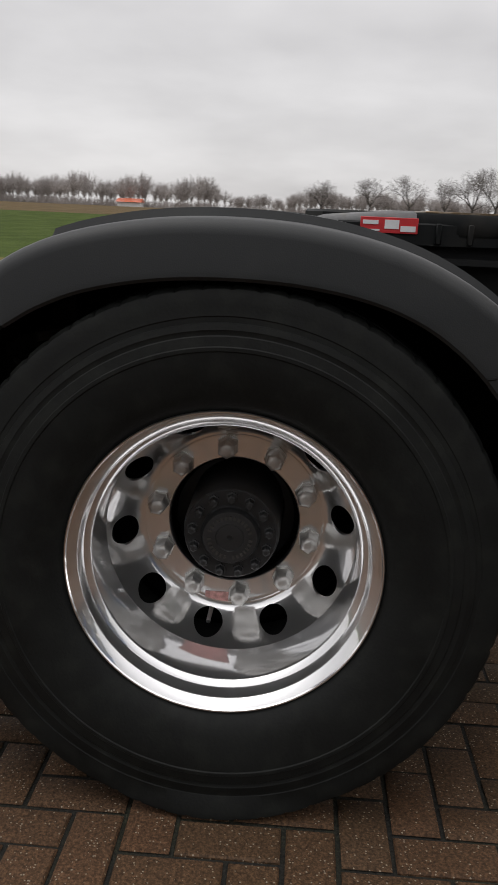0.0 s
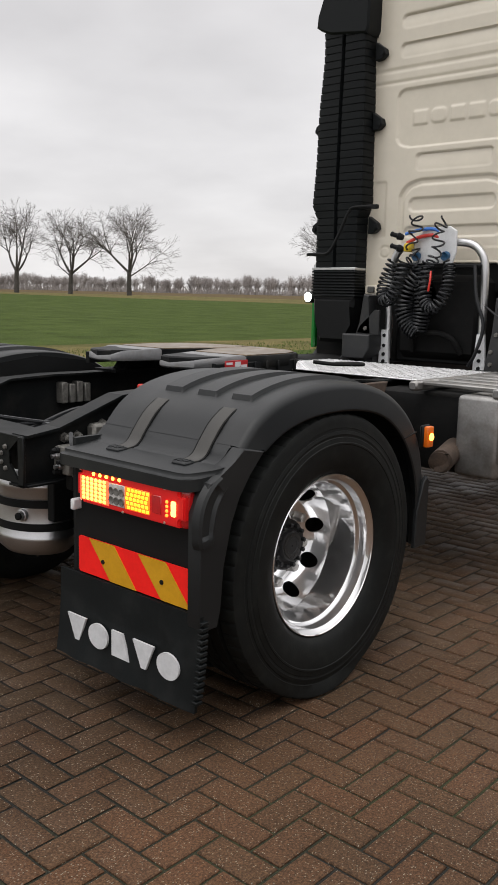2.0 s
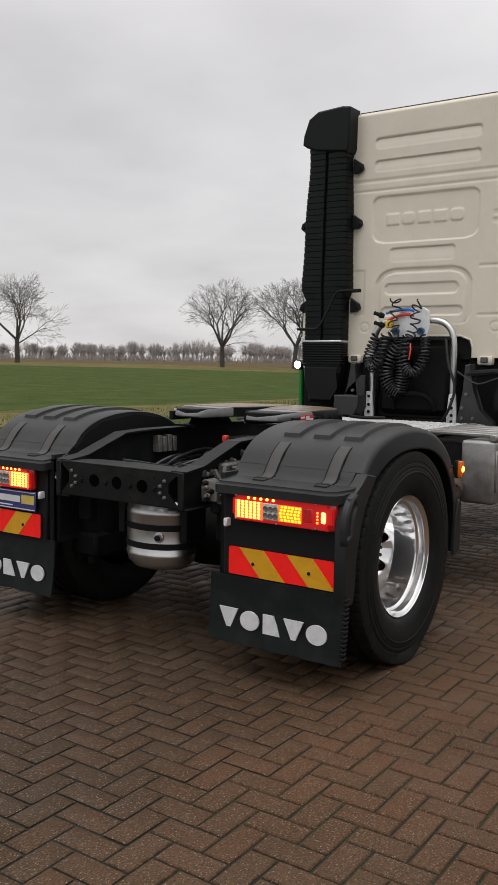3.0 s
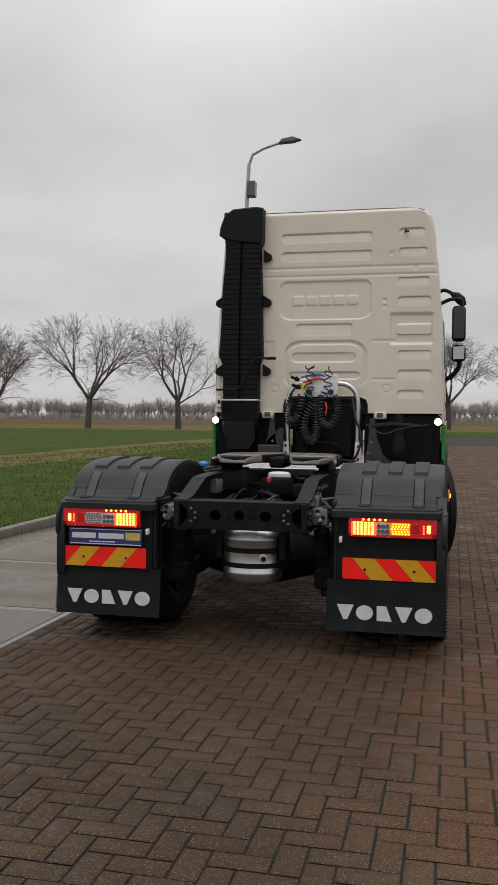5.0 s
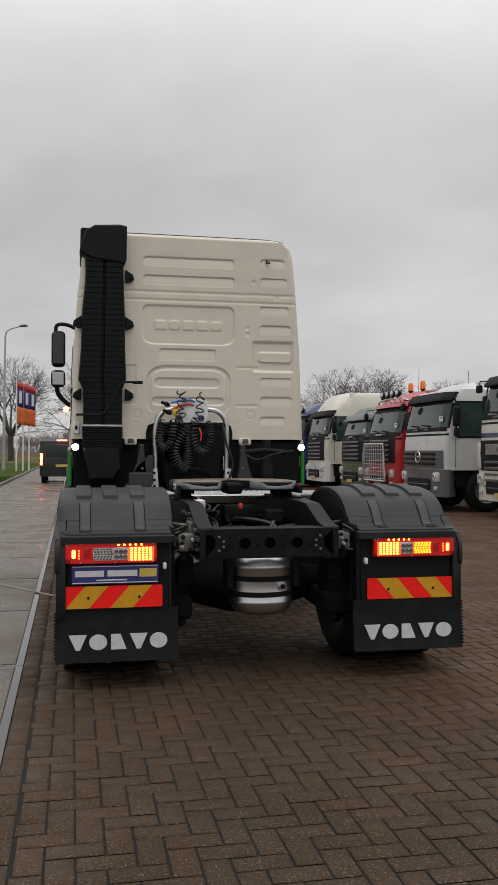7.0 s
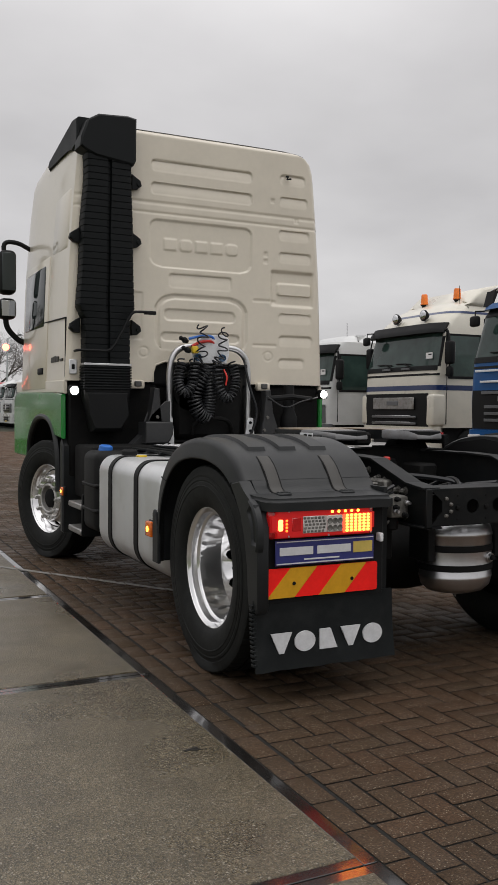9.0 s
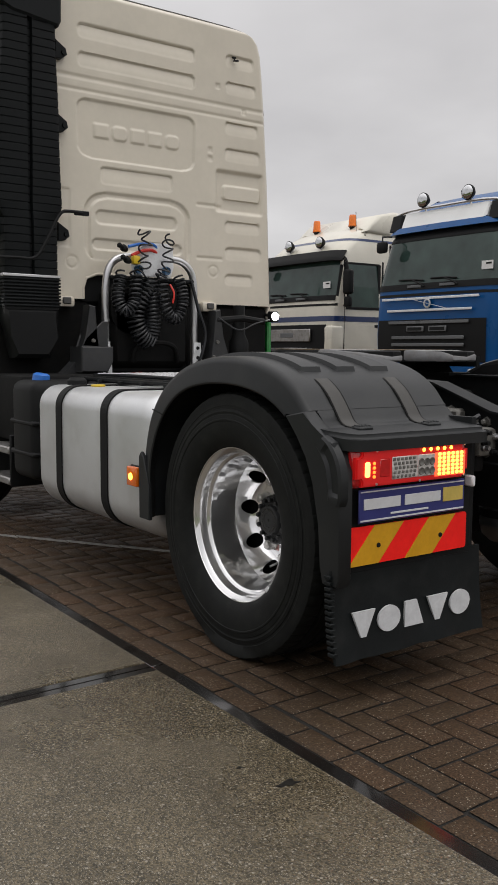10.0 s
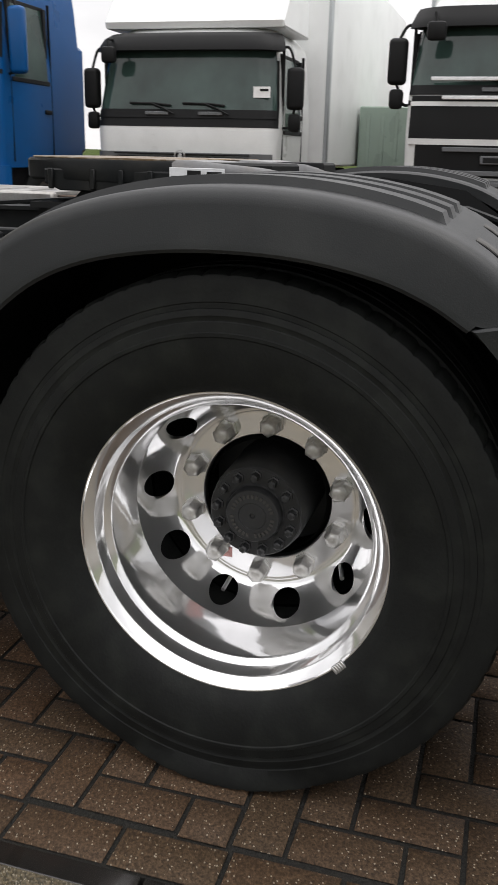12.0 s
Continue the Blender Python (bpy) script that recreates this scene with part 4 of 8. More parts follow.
def tail_lamp(s):
    x0, x1 = 0.672, 1.212
    X = lambda a: s * (x0 + (x1 - x0) * a)
    z0, z1, y = 0.744, 0.880, -0.700
    b = box(B(), (X(0), y + 0.004, z0), (X(1), -0.655, z1), 0.022, 3)
    lamp = part("tail_lamp", b, lens_red, tractor, "red rear lamp cluster with lit lights")
    rim = B()
    box(rim, (X(0.01), y - 0.006, z0 + 0.006), (X(0.99), y + 0.020, z1 - 0.006), 0.0)
    bmesh.ops.bevel(rim, geom=[e for e in rim.edges if abs(e.verts[0].co.y - e.verts[1].co.y) > 0.01], offset=0.026, segments=5, affect="EDGES")
    bmesh.ops.bevel(rim, geom=[e for e in rim.edges if max(v.co.y for v in e.verts) < y - 0.004], offset=0.005, segments=2, affect="EDGES")
    part("lens", rim, lens_lit, lamp, "lit red lens")
    yf = y - 0.0085
    # glowing panel added for the red bloom round the lit brake cells
    part("brake_bloom", box(B(), (X(0.040), yf + 0.0005, z0 + 0.016), (X(0.325), yf + 0.006, z1 - 0.036), 0.006), glow_field, lamp, "red glow round the lit brake cells")
    b = B()
    for i in range(6):
        for j in range(6):
            box(b, (X(0.064 + 0.041 * i), yf - 0.003, z0 + 0.020 + 0.0135 * j), (X(0.093 + 0.041 * i), yf + 0.004, z0 + 0.0315 + 0.0135 * j), 0.004)
    part("lit_brake_light", b, glow_brake, lamp, "lit brake light")
    b = B()
    for i in range(5):
        box(b, (X(0.165 + 0.062 * i), yf - 0.003, z1 - 0.029), (X(0.190 + 0.062 * i), yf + 0.006, z1 - 0.017), 0.004)
    part("lit_led_row", b, glow_amber, lamp)
    part("reverse_window", box(B(), (X(0.325), yf, z0 + 0.022), (X(0.475), yf + 0.006, z1 - 0.038), 0.004), lens_clear, lamp, "clear reversing light window")
    for i in range(3):
        for j in range(2):
            cell = lathe(B(), [(0.0, 0.0135), (0.003, 0.0125), (0.001, 0.009), (0.0005, 0.0)], 12, (X(0.352 + 0.048 * i), yf, z0 + 0.041 + 0.031 * j), (0, -1, 0))
            part("reverse_cell", cell, grey_casting, lamp)
    part("indicator_window", box(B(), (X(0.475), yf, z0 + 0.022), (X(0.70), yf + 0.006, z1 - 0.038), 0.004), lens_clear if s < 0 else glow_dim, lamp, "ribbed indicator window" if s < 0 else "lit orange indicator")
    b = B()
    for i in range(6):
        for j in range(5):
            slant = 0.008 * (j - 2) * (1 if j > 2 else -1)
            box(b, (X(0.486 + 0.034 * i + slant), yf - 0.002, z0 + 0.026 + 0.0145 * j), (X(0.511 + 0.034 * i + slant), yf + 0.002, z0 + 0.0365 + 0.0145 * j), 0.002)
    part("indicator_cells", b, glow_indicator if s > 0 else grey_casting, lamp)
    part("dark_reflector", box(B(), (X(0.715), yf + 0.0005, z0 + 0.034), (X(0.80), yf + 0.006, z1 - 0.042), 0.004), lens_red, lamp, "unlit dark red reflector")
    b = B()
    for j in range(4):
        box(b, (X(0.838), yf - 0.003, z0 + 0.033 + 0.0145 * j), (X(0.858), yf + 0.006, z0 + 0.043 + 0.0145 * j), 0.003)
    part("corner_dots", b, glow_orange, lamp)
    part("corner_light", box(B(), (X(0.882), yf - 0.004, z0 + 0.038), (X(0.925), yf + 0.006, z1 - 0.048), 0.011), glow_corner, lamp, "lit position light")
    bolts("screw", [(X(a), yf + 0.001, z) for a, z in ((0.05, z1 - 0.014), (0.46, z1 - 0.010), (0.83, z1 - 0.014), (0.05, z0 + 0.013), (0.46, z0 + 0.010), (0.83, z0 + 0.013))],
          [(0, 0.005), (0.003, 0.004)], (0, -1, 0), satin_alu, lamp, 8)
    part("number_plate_light", box(B(), (s * 0.618, -0.695, 0.705), (s * 0.638, -0.655, 0.745), 0.005), white_metal, tractor, "small pale number plate light")


def marker_board(s):
    """Striped heavy-vehicle board, 565 by 132 mm."""
    xa, xb, z0, z1, y = s * 0.640, s * 1.212, 0.484, 0.614, -0.674
    lo_, hi_ = min(xa, xb), max(xa, xb)
    outline = []
    for cx, cz, q0 in ((hi_ - 0.010, z1 - 0.010, 0), (lo_ + 0.010, z1 - 0.010, 1), (lo_ + 0.010, z0 + 0.010, 2), (hi_ - 0.010, z0 + 0.010, 3)):
        outline += [(cx + 0.010 * math.cos((q0 + k / 4) * math.pi / 2), cz + 0.010 * math.sin((q0 + k / 4) * math.pi / 2)) for k in range(5)]
    b = slab(B(), outline, "xz", y, y + 0.006)
    board = part("marker_board", b, plate_red, tractor, "red and yellow striped marker board")
    W, H = 0.572, z1 - z0
    for u in (0.105, 0.555):
        # slanting yellow stripes, leaning outwards to the top
        w = 0.235
        lean = 0.20
        pts = [(u, 1.0), (u + w, 1.0), (u + w + lean, 0.0), (u + lean, 0.0)]
        poly = [(xa + s * W * min(max(p[0], 0.0), 1.0), z0 + H * p[1]) for p in pts]
        part("yellow_stripe", slab(B(), poly, "xz", y - 0.0022, y + 0.001), plate_yellow, board)
    for u in (0.24, 0.76):
        part("board_bolt", lathe(B(), [(0.0, 0.0085), (0.004, 0.0075)], 12, (xa + s * W * u, y - 0.002, z0 + H * 0.47), (0, -1, 0), cap_last=True), soft_black, board)


def mud_flap(s):
    x0, x1 = 0.545, 1.262
    face = -0.684 if s > 0 else -0.658
    rows = []
    for j in range(15):
        z = 0.478 - 0.309 * j / 14
        bend = 0.020 * (j / 14) ** 2
        rows.append([Vector((s * (x0 + (x1 - x0) * i / 24), face - 1.4 * bend + 0.004 * math.sin(i * 0.8 + s) * j / 14, z + (0.0015 * math.sin(i * 1.3) if j == 14 else 0))) for i in range(25)])
    back = [[p + Vector((0, 0.012, 0)) for p in r] for r in rows]
    b = B()
    va = [[b.verts.new(p) for p in r] for r in rows]
    vb = [[b.verts.new(p) for p in r] for r in back]
    for j in range(14):
        for i in range(24):
            b.faces.new((va[j][i], va[j][i + 1], va[j + 1][i + 1], va[j + 1][i]))
            b.faces.new((vb[j][i], vb[j + 1][i], vb[j + 1][i + 1], vb[j][i + 1]))
        for i in (0, 24):
            b.faces.new((va[j][i], va[j + 1][i], vb[j + 1][i], vb[j][i]))
    for i in range(24):
        b.faces.new((va[14][i], va[14][i + 1], vb[14][i + 1], vb[14][i]))
        b.faces.new((va[0][i], vb[0][i], vb[0][i + 1], va[0][i + 1]))
    flap = part("mud_flap", b, flap_rubber, tractor, "black rubber mud flap with white shapes")
    teeth = B()
    for k in range(14):
        z = 0.455 - 0.0195 * k
        yy = face - 0.028 * ((0.478 - z) / 0.30) ** 2
        box(teeth, (s * 1.250, yy - 0.002, z - 0.0065), (s * 1.272, yy + 0.028, z + 0.0065), 0.002)
    part("edge_ribs", teeth, flap_rubber, flap)
    # five plain white shapes, wedges and discs, in place of the name
    u0, w = (0.604, 0.590)
    z0, z1 = 0.240, 0.330
    for k in range(5):
        a = (u0 + w * (k / 5 + 0.012)) if s > 0 else -(u0 + w) + w * (k / 5 + 0.012)
        c = a + w * (0.2 - 0.024)
        yy = face - 0.0075 - 0.028 * (0.19 / 0.30) ** 2
        if k in (1, 4):
            poly = [((a + c) / 2 + (c - a) / 2 * math.cos(q * math.tau / 28), (z0 + z1) / 2 + (z1 - z0) / 2 * math.sin(q * math.tau / 28)) for q in range(28)]
        else:
            outline = ((0.0, 1.0), (1.0, 1.0), (0.62, 0.0), (0.40, 0.0)) if k != 2 else ((0.08, 1.0), (0.62, 1.0), (0.96, 0.0), (0.08, 0.0))
            poly = [(a + (c - a) * p, z0 + (z1 - z0) * q) for p, q in outline]
        part("white_shape", slab(B(), poly, "xz", yy - 0.0022, yy + 0.006), letter_white, flap)
    return flap


for side in (1, -1):
    rear_wheel(side)
    fender(side)
    tail_lamp(side)
    marker_board(side)
    mud_flap(side)

# dealer's sign over the near-side board
sg = part("dealer_sign", box(B(), (-1.172, -0.684, 0.626), (-0.665, -0.676, 0.738), 0.003), sign_blue, tractor, "dark blue dealer sign with white bars")
part("sign_border", box(B(), (-1.166, -0.6865, 0.632), (-0.671, -0.6835, 0.637)), sign_white, sg)
part("sign_border", box(B(), (-1.166, -0.6865, 0.728), (-0.671, -0.6835, 0.732)), sign_white, sg)
for a, c in ((-1.152, -0.985), (-0.965, -0.790)):
    part("word_bar", box(B(), (a, -0.6865, 0.670), (c, -0.6835, 0.706), 0.001), sign_white, sg)
part("yellow_bar", box(B(), (-0.778, -0.6865, 0.664), (-0.676, -0.6835, 0.714), 0.001), sign_yellow, sg)
part("small_bar", box(B(), (-1.03, -0.6865, 0.646), (-0.85, -0.6835, 0.653), 0.001), sign_white, sg)

# ---- chassis ----
for s in (1, -1):
    rail = [(-0.740, 0.765), (-0.740, 0.935), (-0.60, 0.952), (-0.30, 1.052), (-0.10, 1.062), (0.9, 1.052), (1.5, 1.004), (4.9, 0.98), (4.9, 0.72), (0.6, 0.76)]
    r = part("frame_rail", slab(B(), rail, "yz", s * 0.392, s * 0.402), chassis_paint, tractor, "dark grey frame rail", sharp=20)
    b = B()
    for (ya, za), (yb, zb) in (((-0.742, 0.938), (-0.60, 0.955)), ((-0.60, 0.955), (-0.30, 1.055)), ((-0.30, 1.055), (-0.08, 1.063)), ((-0.08, 1.063), (0.9, 1.053)), ((0.9, 1.053), (1.5, 1.005)), ((1.5, 1.005), (3.0, 0.995))):
        vs = [b.verts.new((s * x, y, z + h)) for y, z in ((ya, za), (yb, zb)) for x, h in ((0.342, 0.0), (0.436, 0.0), (0.436, 0.010), (0.342, 0.010))]
        for f in ((3, 2, 6, 7), (0, 4, 5, 1), (1, 5, 6, 2), (0, 3, 7, 4), (0, 1, 2, 3), (4, 7, 6, 5)):
            b.faces.new([vs[i] for i in f])
    part("top_flange", b, chassis_paint, r)
    part("bottom_flange", box(B(), (s * 0.342, -0.742, 0.757), (s * 0.436, 3.0, 0.767), 0.002), chassis_paint, r)
    bolts("bolt", [(s * 0.402, y, z) for y, z in ((-0.50, 0.92), (-0.50, 0.87), (-0.50, 0.82), (-0.56, 0.92), (-0.56, 0.86), (-0.56, 0.80), (-0.38, 0.955), (-0.33, 0.965), (-0.24, 1.00), (-0.18, 0.96), (-0.10, 0.985), (0.02, 0.99), (0.12, 0.99))],
          [(0, 0.020), (0.006, 0.020), (0.007, 0.014), (0.024, 0.013), (0.030, 0.008)], (s, 0, 0), grey_casting, r)
    # bracket with fittings outside the rail
    b = box(B(), (s * 0.404, -0.46, 0.78), (s * 0.455, -0.28, 0.965), 0.012)
    box(b, (s * 0.45, -0.42, 0.83), (s * 0.53, -0.33, 0.90), 0.02, 2)
    tube(b, [(s * 0.50, -0.36, 0.865), (s * 0.60, -0.42, 0.875), (s * 0.66, -0.52, 0.86)], 0.014)
    tube(b, [(s * 0.46, -0.40, 0.94), (s * 0.56, -0.36, 0.95), (s * 0.62, -0.30, 0.90)], 0.010)
    part("valve_block", b, grey_casting, tractor, "dirty grey air valve block on the frame")
    b = lathe(B(), [(-0.16, 0.11), (-0.13, 0.13), (0.0, 0.135), (0.08, 0.12), (0.10, 0.09)], 24, (s * 0.56, -0.30, 0.62), (0, 0, 1), cap_first=True, cap_last=True)
    part("air_bellows", b, soft_black, tractor, "black rubber suspension bellows")
    b = box(B(), (s * 0.43, -0.46, 0.36), (s * 0.66, 0.1, 0.50), 0.02)
    box(b, (s * 0.47, -0.44, 0.315), (s * 0.52, -0.36, 0.40), 0.01)
    box(b, (s * 0.57, -0.44, 0.315), (s * 0.62, -0.36, 0.40), 0.01)
    tube(b, [(s * 0.47, -0.34, 0.86), (s * 0.485, -0.30, 0.5)], 0.032, 10)
    part("suspension_beam", b, under_grime, tractor, "grimy suspension beam below the frame")
    part("brake_bracket", box(B(), (s * 0.43, -0.50, 0.58), (s * 0.53, -0.44, 0.76), 0.01), under_grime, tractor)

# brown-grey air valves, pipes and plugs outside the frame ends
def valve_group(s):
    rr = random.Random(60 + s)
    body = part("brake_valve", box(B(), (s * 0.440, -0.640, 0.800), (s * 0.540, -0.520, 0.905), 0.016, 2), grey_casting, tractor, "dirty cast brake valve with pipe plugs")
    for k in range(5):
        x, z = rr.uniform(0.455, 0.525), 0.815 + 0.019 * k
        part("pipe_plug", lathe(B(), [(0, 0.013), (0.012, 0.013), (0.013, 0.009), (0.030, 0.008)], 8, (s * x, -0.640, z), (0, -1, 0), cap_last=True), satin_alu if k % 2 else soft_black, body)
    for k in range(6):
        z = 0.80 + 0.03 * k
        pts = [(s * 0.50, -0.60, z), (s * rr.uniform(0.55, 0.60), -0.60 + rr.uniform(-0.04, 0.05), z + rr.uniform(-0.06, 0.06)), (s * rr.uniform(0.52, 0.64), -0.45, z + rr.uniform(-0.12, 0.05)), (s * 0.47, -0.30, 0.78 + 0.03 * k)]
        part("air_pipe", tube(B(), curve(pts, 18), 0.007 + 0.002 * (k % 2), 6), hose_black if k % 3 else grey_casting, body)
    part("silencer_cup", lathe(B(), [(0, 0.030), (0.02, 0.036), (0.055, 0.034), (0.062, 0.020)], 16, (s * 0.50, -0.58, 0.800), (0, 0, -1), cap_last=True), under_grime, body)


for s in (1, -1):
    valve_group(s)

# rear crossmember with stamped openings
def plate_with_holes(name, xa, xb, za, zb, y, t, holes, material, parent, label=""):
    """A pressed plate; each hole (x, z, rx, rz) goes through it."""
    xsn = sorted({xa, xb, *[h[0] - h[2] * 1.5 for h in holes], *[h[0] + h[2] * 1.5 for h in holes]})
    b = B()
    cells = {(round(h[0] - h[2] * 1.5, 5), round(h[0] + h[2] * 1.5, 5)): h for h in holes}
    for x0, x1 in zip(xsn, xsn[1:]):
        h = cells.get((round(x0, 5), round(x1, 5)))
        for yy in (y, y + t):
            if h is None:
                b.faces.new([b.verts.new(p) for p in ((x0, yy, za), (x1, yy, za), (x1, yy, zb), (x0, yy, zb))])
                continue
            m, hx, hz, rx, rz = 24, *h
            ring = [b.verts.new((hx + rx * math.cos(q * math.tau / m), yy, hz + rz * math.sin(q * math.tau / m))) for q in range(m)]
            out = []
            for q in range(m):
                c, sn = math.cos(q * math.tau / m), math.sin(q * math.tau / m)
                f = min((x1 - hx) / abs(c) if abs(c) > 1e-6 else 9, ((zb - hz) if sn > 0 else (hz - za)) / abs(sn) if abs(sn) > 1e-6 else 9)
                out.append(b.verts.new((hx + c * f, yy, hz + sn * f)))
            for q in range(m):
                j = (q + 1) % m
                b.faces.new((ring[q], ring[j], out[j], out[q]))
            for q in range(m):
                a0, a1 = out[q].co, out[(q + 1) % m].co
                if abs(a0.x - a1.x) > 1e-5 and abs(a0.z - a1.z) > 1e-5:
                    cx = x1 if max(a0.x, a1.x) > x1 - 1e-5 else x0
                    cz = zb if max(a0.z, a1.z) > zb - 1e-5 else za
                    b.faces.new((out[q], out[(q + 1) % m], b.verts.new((cx, yy, cz))))
        if h:
            m, hx, hz, rx, rz = 24, *h
            r0, r1 = ([b.verts.new((hx + rx * math.cos(q * math.tau / m), yy, hz + rz * math.sin(q * math.tau / m))) for q in range(m)] for yy in (y, y + t))
            for q in range(m):
                j = (q + 1) % m
                b.faces.new((r0[q], r0[j], r1[j], r1[q]))
    bmesh.ops.remove_doubles(b, verts=b.verts, dist=0.0002)
    return part(name, b, material, parent, label, sharp=30)


cross = plate_with_holes("rear_crossmember", -0.335, 0.335, 0.772, 0.935, -0.752, 0.008,
                         [(-0.155, 0.856, 0.036, 0.033), (0.0, 0.858, 0.034, 0.033), (0.168, 0.856, 0.036, 0.033)], chassis_paint, tractor, "dark grey pressed crossmember with round openings")
b = B()
for s in (1, -1):
    # notched ends, closed by the rail corner
    slab(b, [(s * 0.335, 0.772), (s * 0.395, 0.772), (s * 0.335, 0.835)], "xz", -0.752, -0.744)
    slab(b, [(s * 0.335, 0.935), (s * 0.395, 0.935), (s * 0.335, 0.885)], "xz", -0.752, -0.744)
    box(b, (s * 0.392, -0.756, 0.757), (s * 0.428, -0.744, 0.942), 0.003)
    box(b, (s * 0.335, -0.756, 0.757), (s * 0.425, -0.60, 0.765))
slab(b, [(-0.42, -0.752), (0.42, -0.752), (0.40, -0.64), (0.25, -0.585), (0.0, -0.57), (-0.25, -0.585), (-0.40, -0.64)], "xy", 0.934, 0.944, 0.002)
box(b, (-0.40, -0.748, 0.766), (0.40, -0.69, 0.774))
# back plate added so that the openings stay dark
box(b, (-0.39, -0.62, 0.772), (0.39, -0.60, 0.90))
part("crossmember_flange", b, chassis_paint, cross)
bolts("bolt", [(x, -0.752, 0.852) for x in (-0.245, -0.075, 0.088, 0.245)], [(0, 0.013), (0.008, 0.012), (0.010, 0.006)], (0, -1, 0), under_grime, cross)
bolts("end_bolt", [(sx * x, -0.752, z) for sx in (1, -1) for x, z in ((0.285, 0.835), (0.285, 0.868), (0.312, 0.895), (0.312, 0.815))], [(0, 0.010), (0.008, 0.009), (0.010, 0.005)], (0, -1, 0), grey_casting, cross)
bolts("rivet", [(x, -0.752, 0.852 + dz) for x in (-0.245, -0.075, 0.088, 0.245) for dz in (0.055, -0.055)], [(0, 0.006), (0.002, 0.005)], (0, -1, 0), under_grime, cross)

tank = lathe(B(), [(0.0, 0.02), (0.004, 0.10), (0.018, 0.155), (0.045, 0.187), (0.085, 0.199), (0.095, 0.201), (0.099, 0.198), (0.30, 0.198), (0.304, 0.201), (0.314, 0.199), (0.35, 0.187), (0.375, 0.155), (0.39, 0.10), (0.395, 0.02)], 64, (0.015, -0.42, 0.372), (0, 0, 1), cap_first=True, cap_last=True)
for v in tank.verts:
    v.co.y = -0.42 + (v.co.y + 0.42) * 0.8
tank = part("air_tank", tank, satin_alu, tractor, "brushed aluminium air tank with black straps", sharp=60)
for z in (0.515, 0.612):
    b = lathe(B(), [(-0.016, 0.199), (-0.016, 0.204), (0.016, 0.204), (0.016, 0.199)], 64, (0.015, -0.42, z), (0, 0, 1))
    for v in b.verts:
        v.co.y = -0.42 + (v.co.y + 0.42) * 0.8
    part("strap", b, soft_black, tank, "black rubber strap")
b = lathe(B(), [(0.0, 0.026), (0.010, 0.026), (0.011, 0.021), (0.022, 0.020)], 20, (0.115, -0.556, 0.565), (0.25, -1, 0), cap_last=True)
part("port_ring", b, satin_alu, tank)
part("port_plug", lathe(B(), [(0.0, 0.016), (0.014, 0.015), (0.018, 0.010)], 12, (0.119, -0.572, 0.565), (0.25, -1, 0), cap_last=True), soft_black, tank)
part("drain_valve", lathe(B(), [(0, 0.012), (-0.02, 0.010), (-0.032, 0.004)], 10, (0.015, -0.42, 0.374), (0, 0, 1), cap_last=True), grey_casting, tank)
for s in (1, -1):
    part("tank_bracket", box(B(), (s * 0.19 + 0.015, -0.50, 0.55), (s * 0.235 + 0.015, -0.34, 0.80), 0.004), soft_black, tank)

axle = lathe(B(), [(-0.95, 0.08), (-0.42, 0.115), (-0.26, 0.16), (-0.13, 0.195), (0.0, 0.205), (0.13, 0.195), (0.26, 0.16), (0.42, 0.115), (0.95, 0.08)], 28, (0, 0.02, AXLE), (1, 0, 0))
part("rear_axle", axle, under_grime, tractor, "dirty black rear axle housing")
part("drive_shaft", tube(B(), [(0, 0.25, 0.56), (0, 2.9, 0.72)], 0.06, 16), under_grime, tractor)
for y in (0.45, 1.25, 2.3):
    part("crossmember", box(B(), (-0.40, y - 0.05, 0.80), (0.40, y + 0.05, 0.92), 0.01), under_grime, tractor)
# cables and hoses between the rails
for k in range(11):
    rr = random.Random(40 + k)
    x = rr.uniform(-0.3, 0.3)
    pts = [(x + rr.uniform(-0.12, 0.12), -0.52 + 0.28 * q + rr.uniform(-0.05, 0.05), 0.86 + rr.uniform(-0.06, 0.10)) for q in range(9)]
    part("chassis_hose", tube(B(), curve(pts, 60), rr.choice((0.008, 0.011, 0.015)), 6), hose_black, tractor, "black hose lying between the frame rails")
part("air_filter_cup", lathe(B(), [(0, 0.095), (0.05, 0.10), (0.075, 0.095), (0.085, 0.07)], 28, (-0.17, 1.40, 0.92), (0, 0, 1), cap_first=True, cap_last=True), white_metal, tractor, "white plastic reservoir cap between the rails")
b = box(B(), (-0.10, 0.30, 0.90), (0.16, 0.52, 1.02), 0.02, 2)
box(b, (0.18, 0.1, 0.90), (0.30, 0.30, 1.00), 0.015)
part("valve_unit", b, under_grime, tractor)
part("red_connector", box(B(), (-0.02, 0.16, 1.0), (0.01, 0.20, 1.04), 0.006), hose_red, tractor)
for k in range(4):
    b = box(B(), (-0.395, -0.02 + 0.045 * k, 0.93), (-0.345, 0.015 + 0.045 * k, 1.03 - 0.01 * (k % 2)), 0.004)
    part("pipe_clip", b, grey_casting, tractor)

# fifth wheel
def half_plate(s):
    return [(0.03, 0.60), (0.05, 0.46), (0.115, 0.34), (0.155, 0.10), (0.175, 0.03), (0.25, 0.005), (0.36, 0.06), (0.435, 0.28), (0.455, 0.50), (0.455, 0.70), (0.40, 0.86), (0.28, 0.95), (0.10, 0.985), (0.0, 0.985), (0.0, 0.66)]


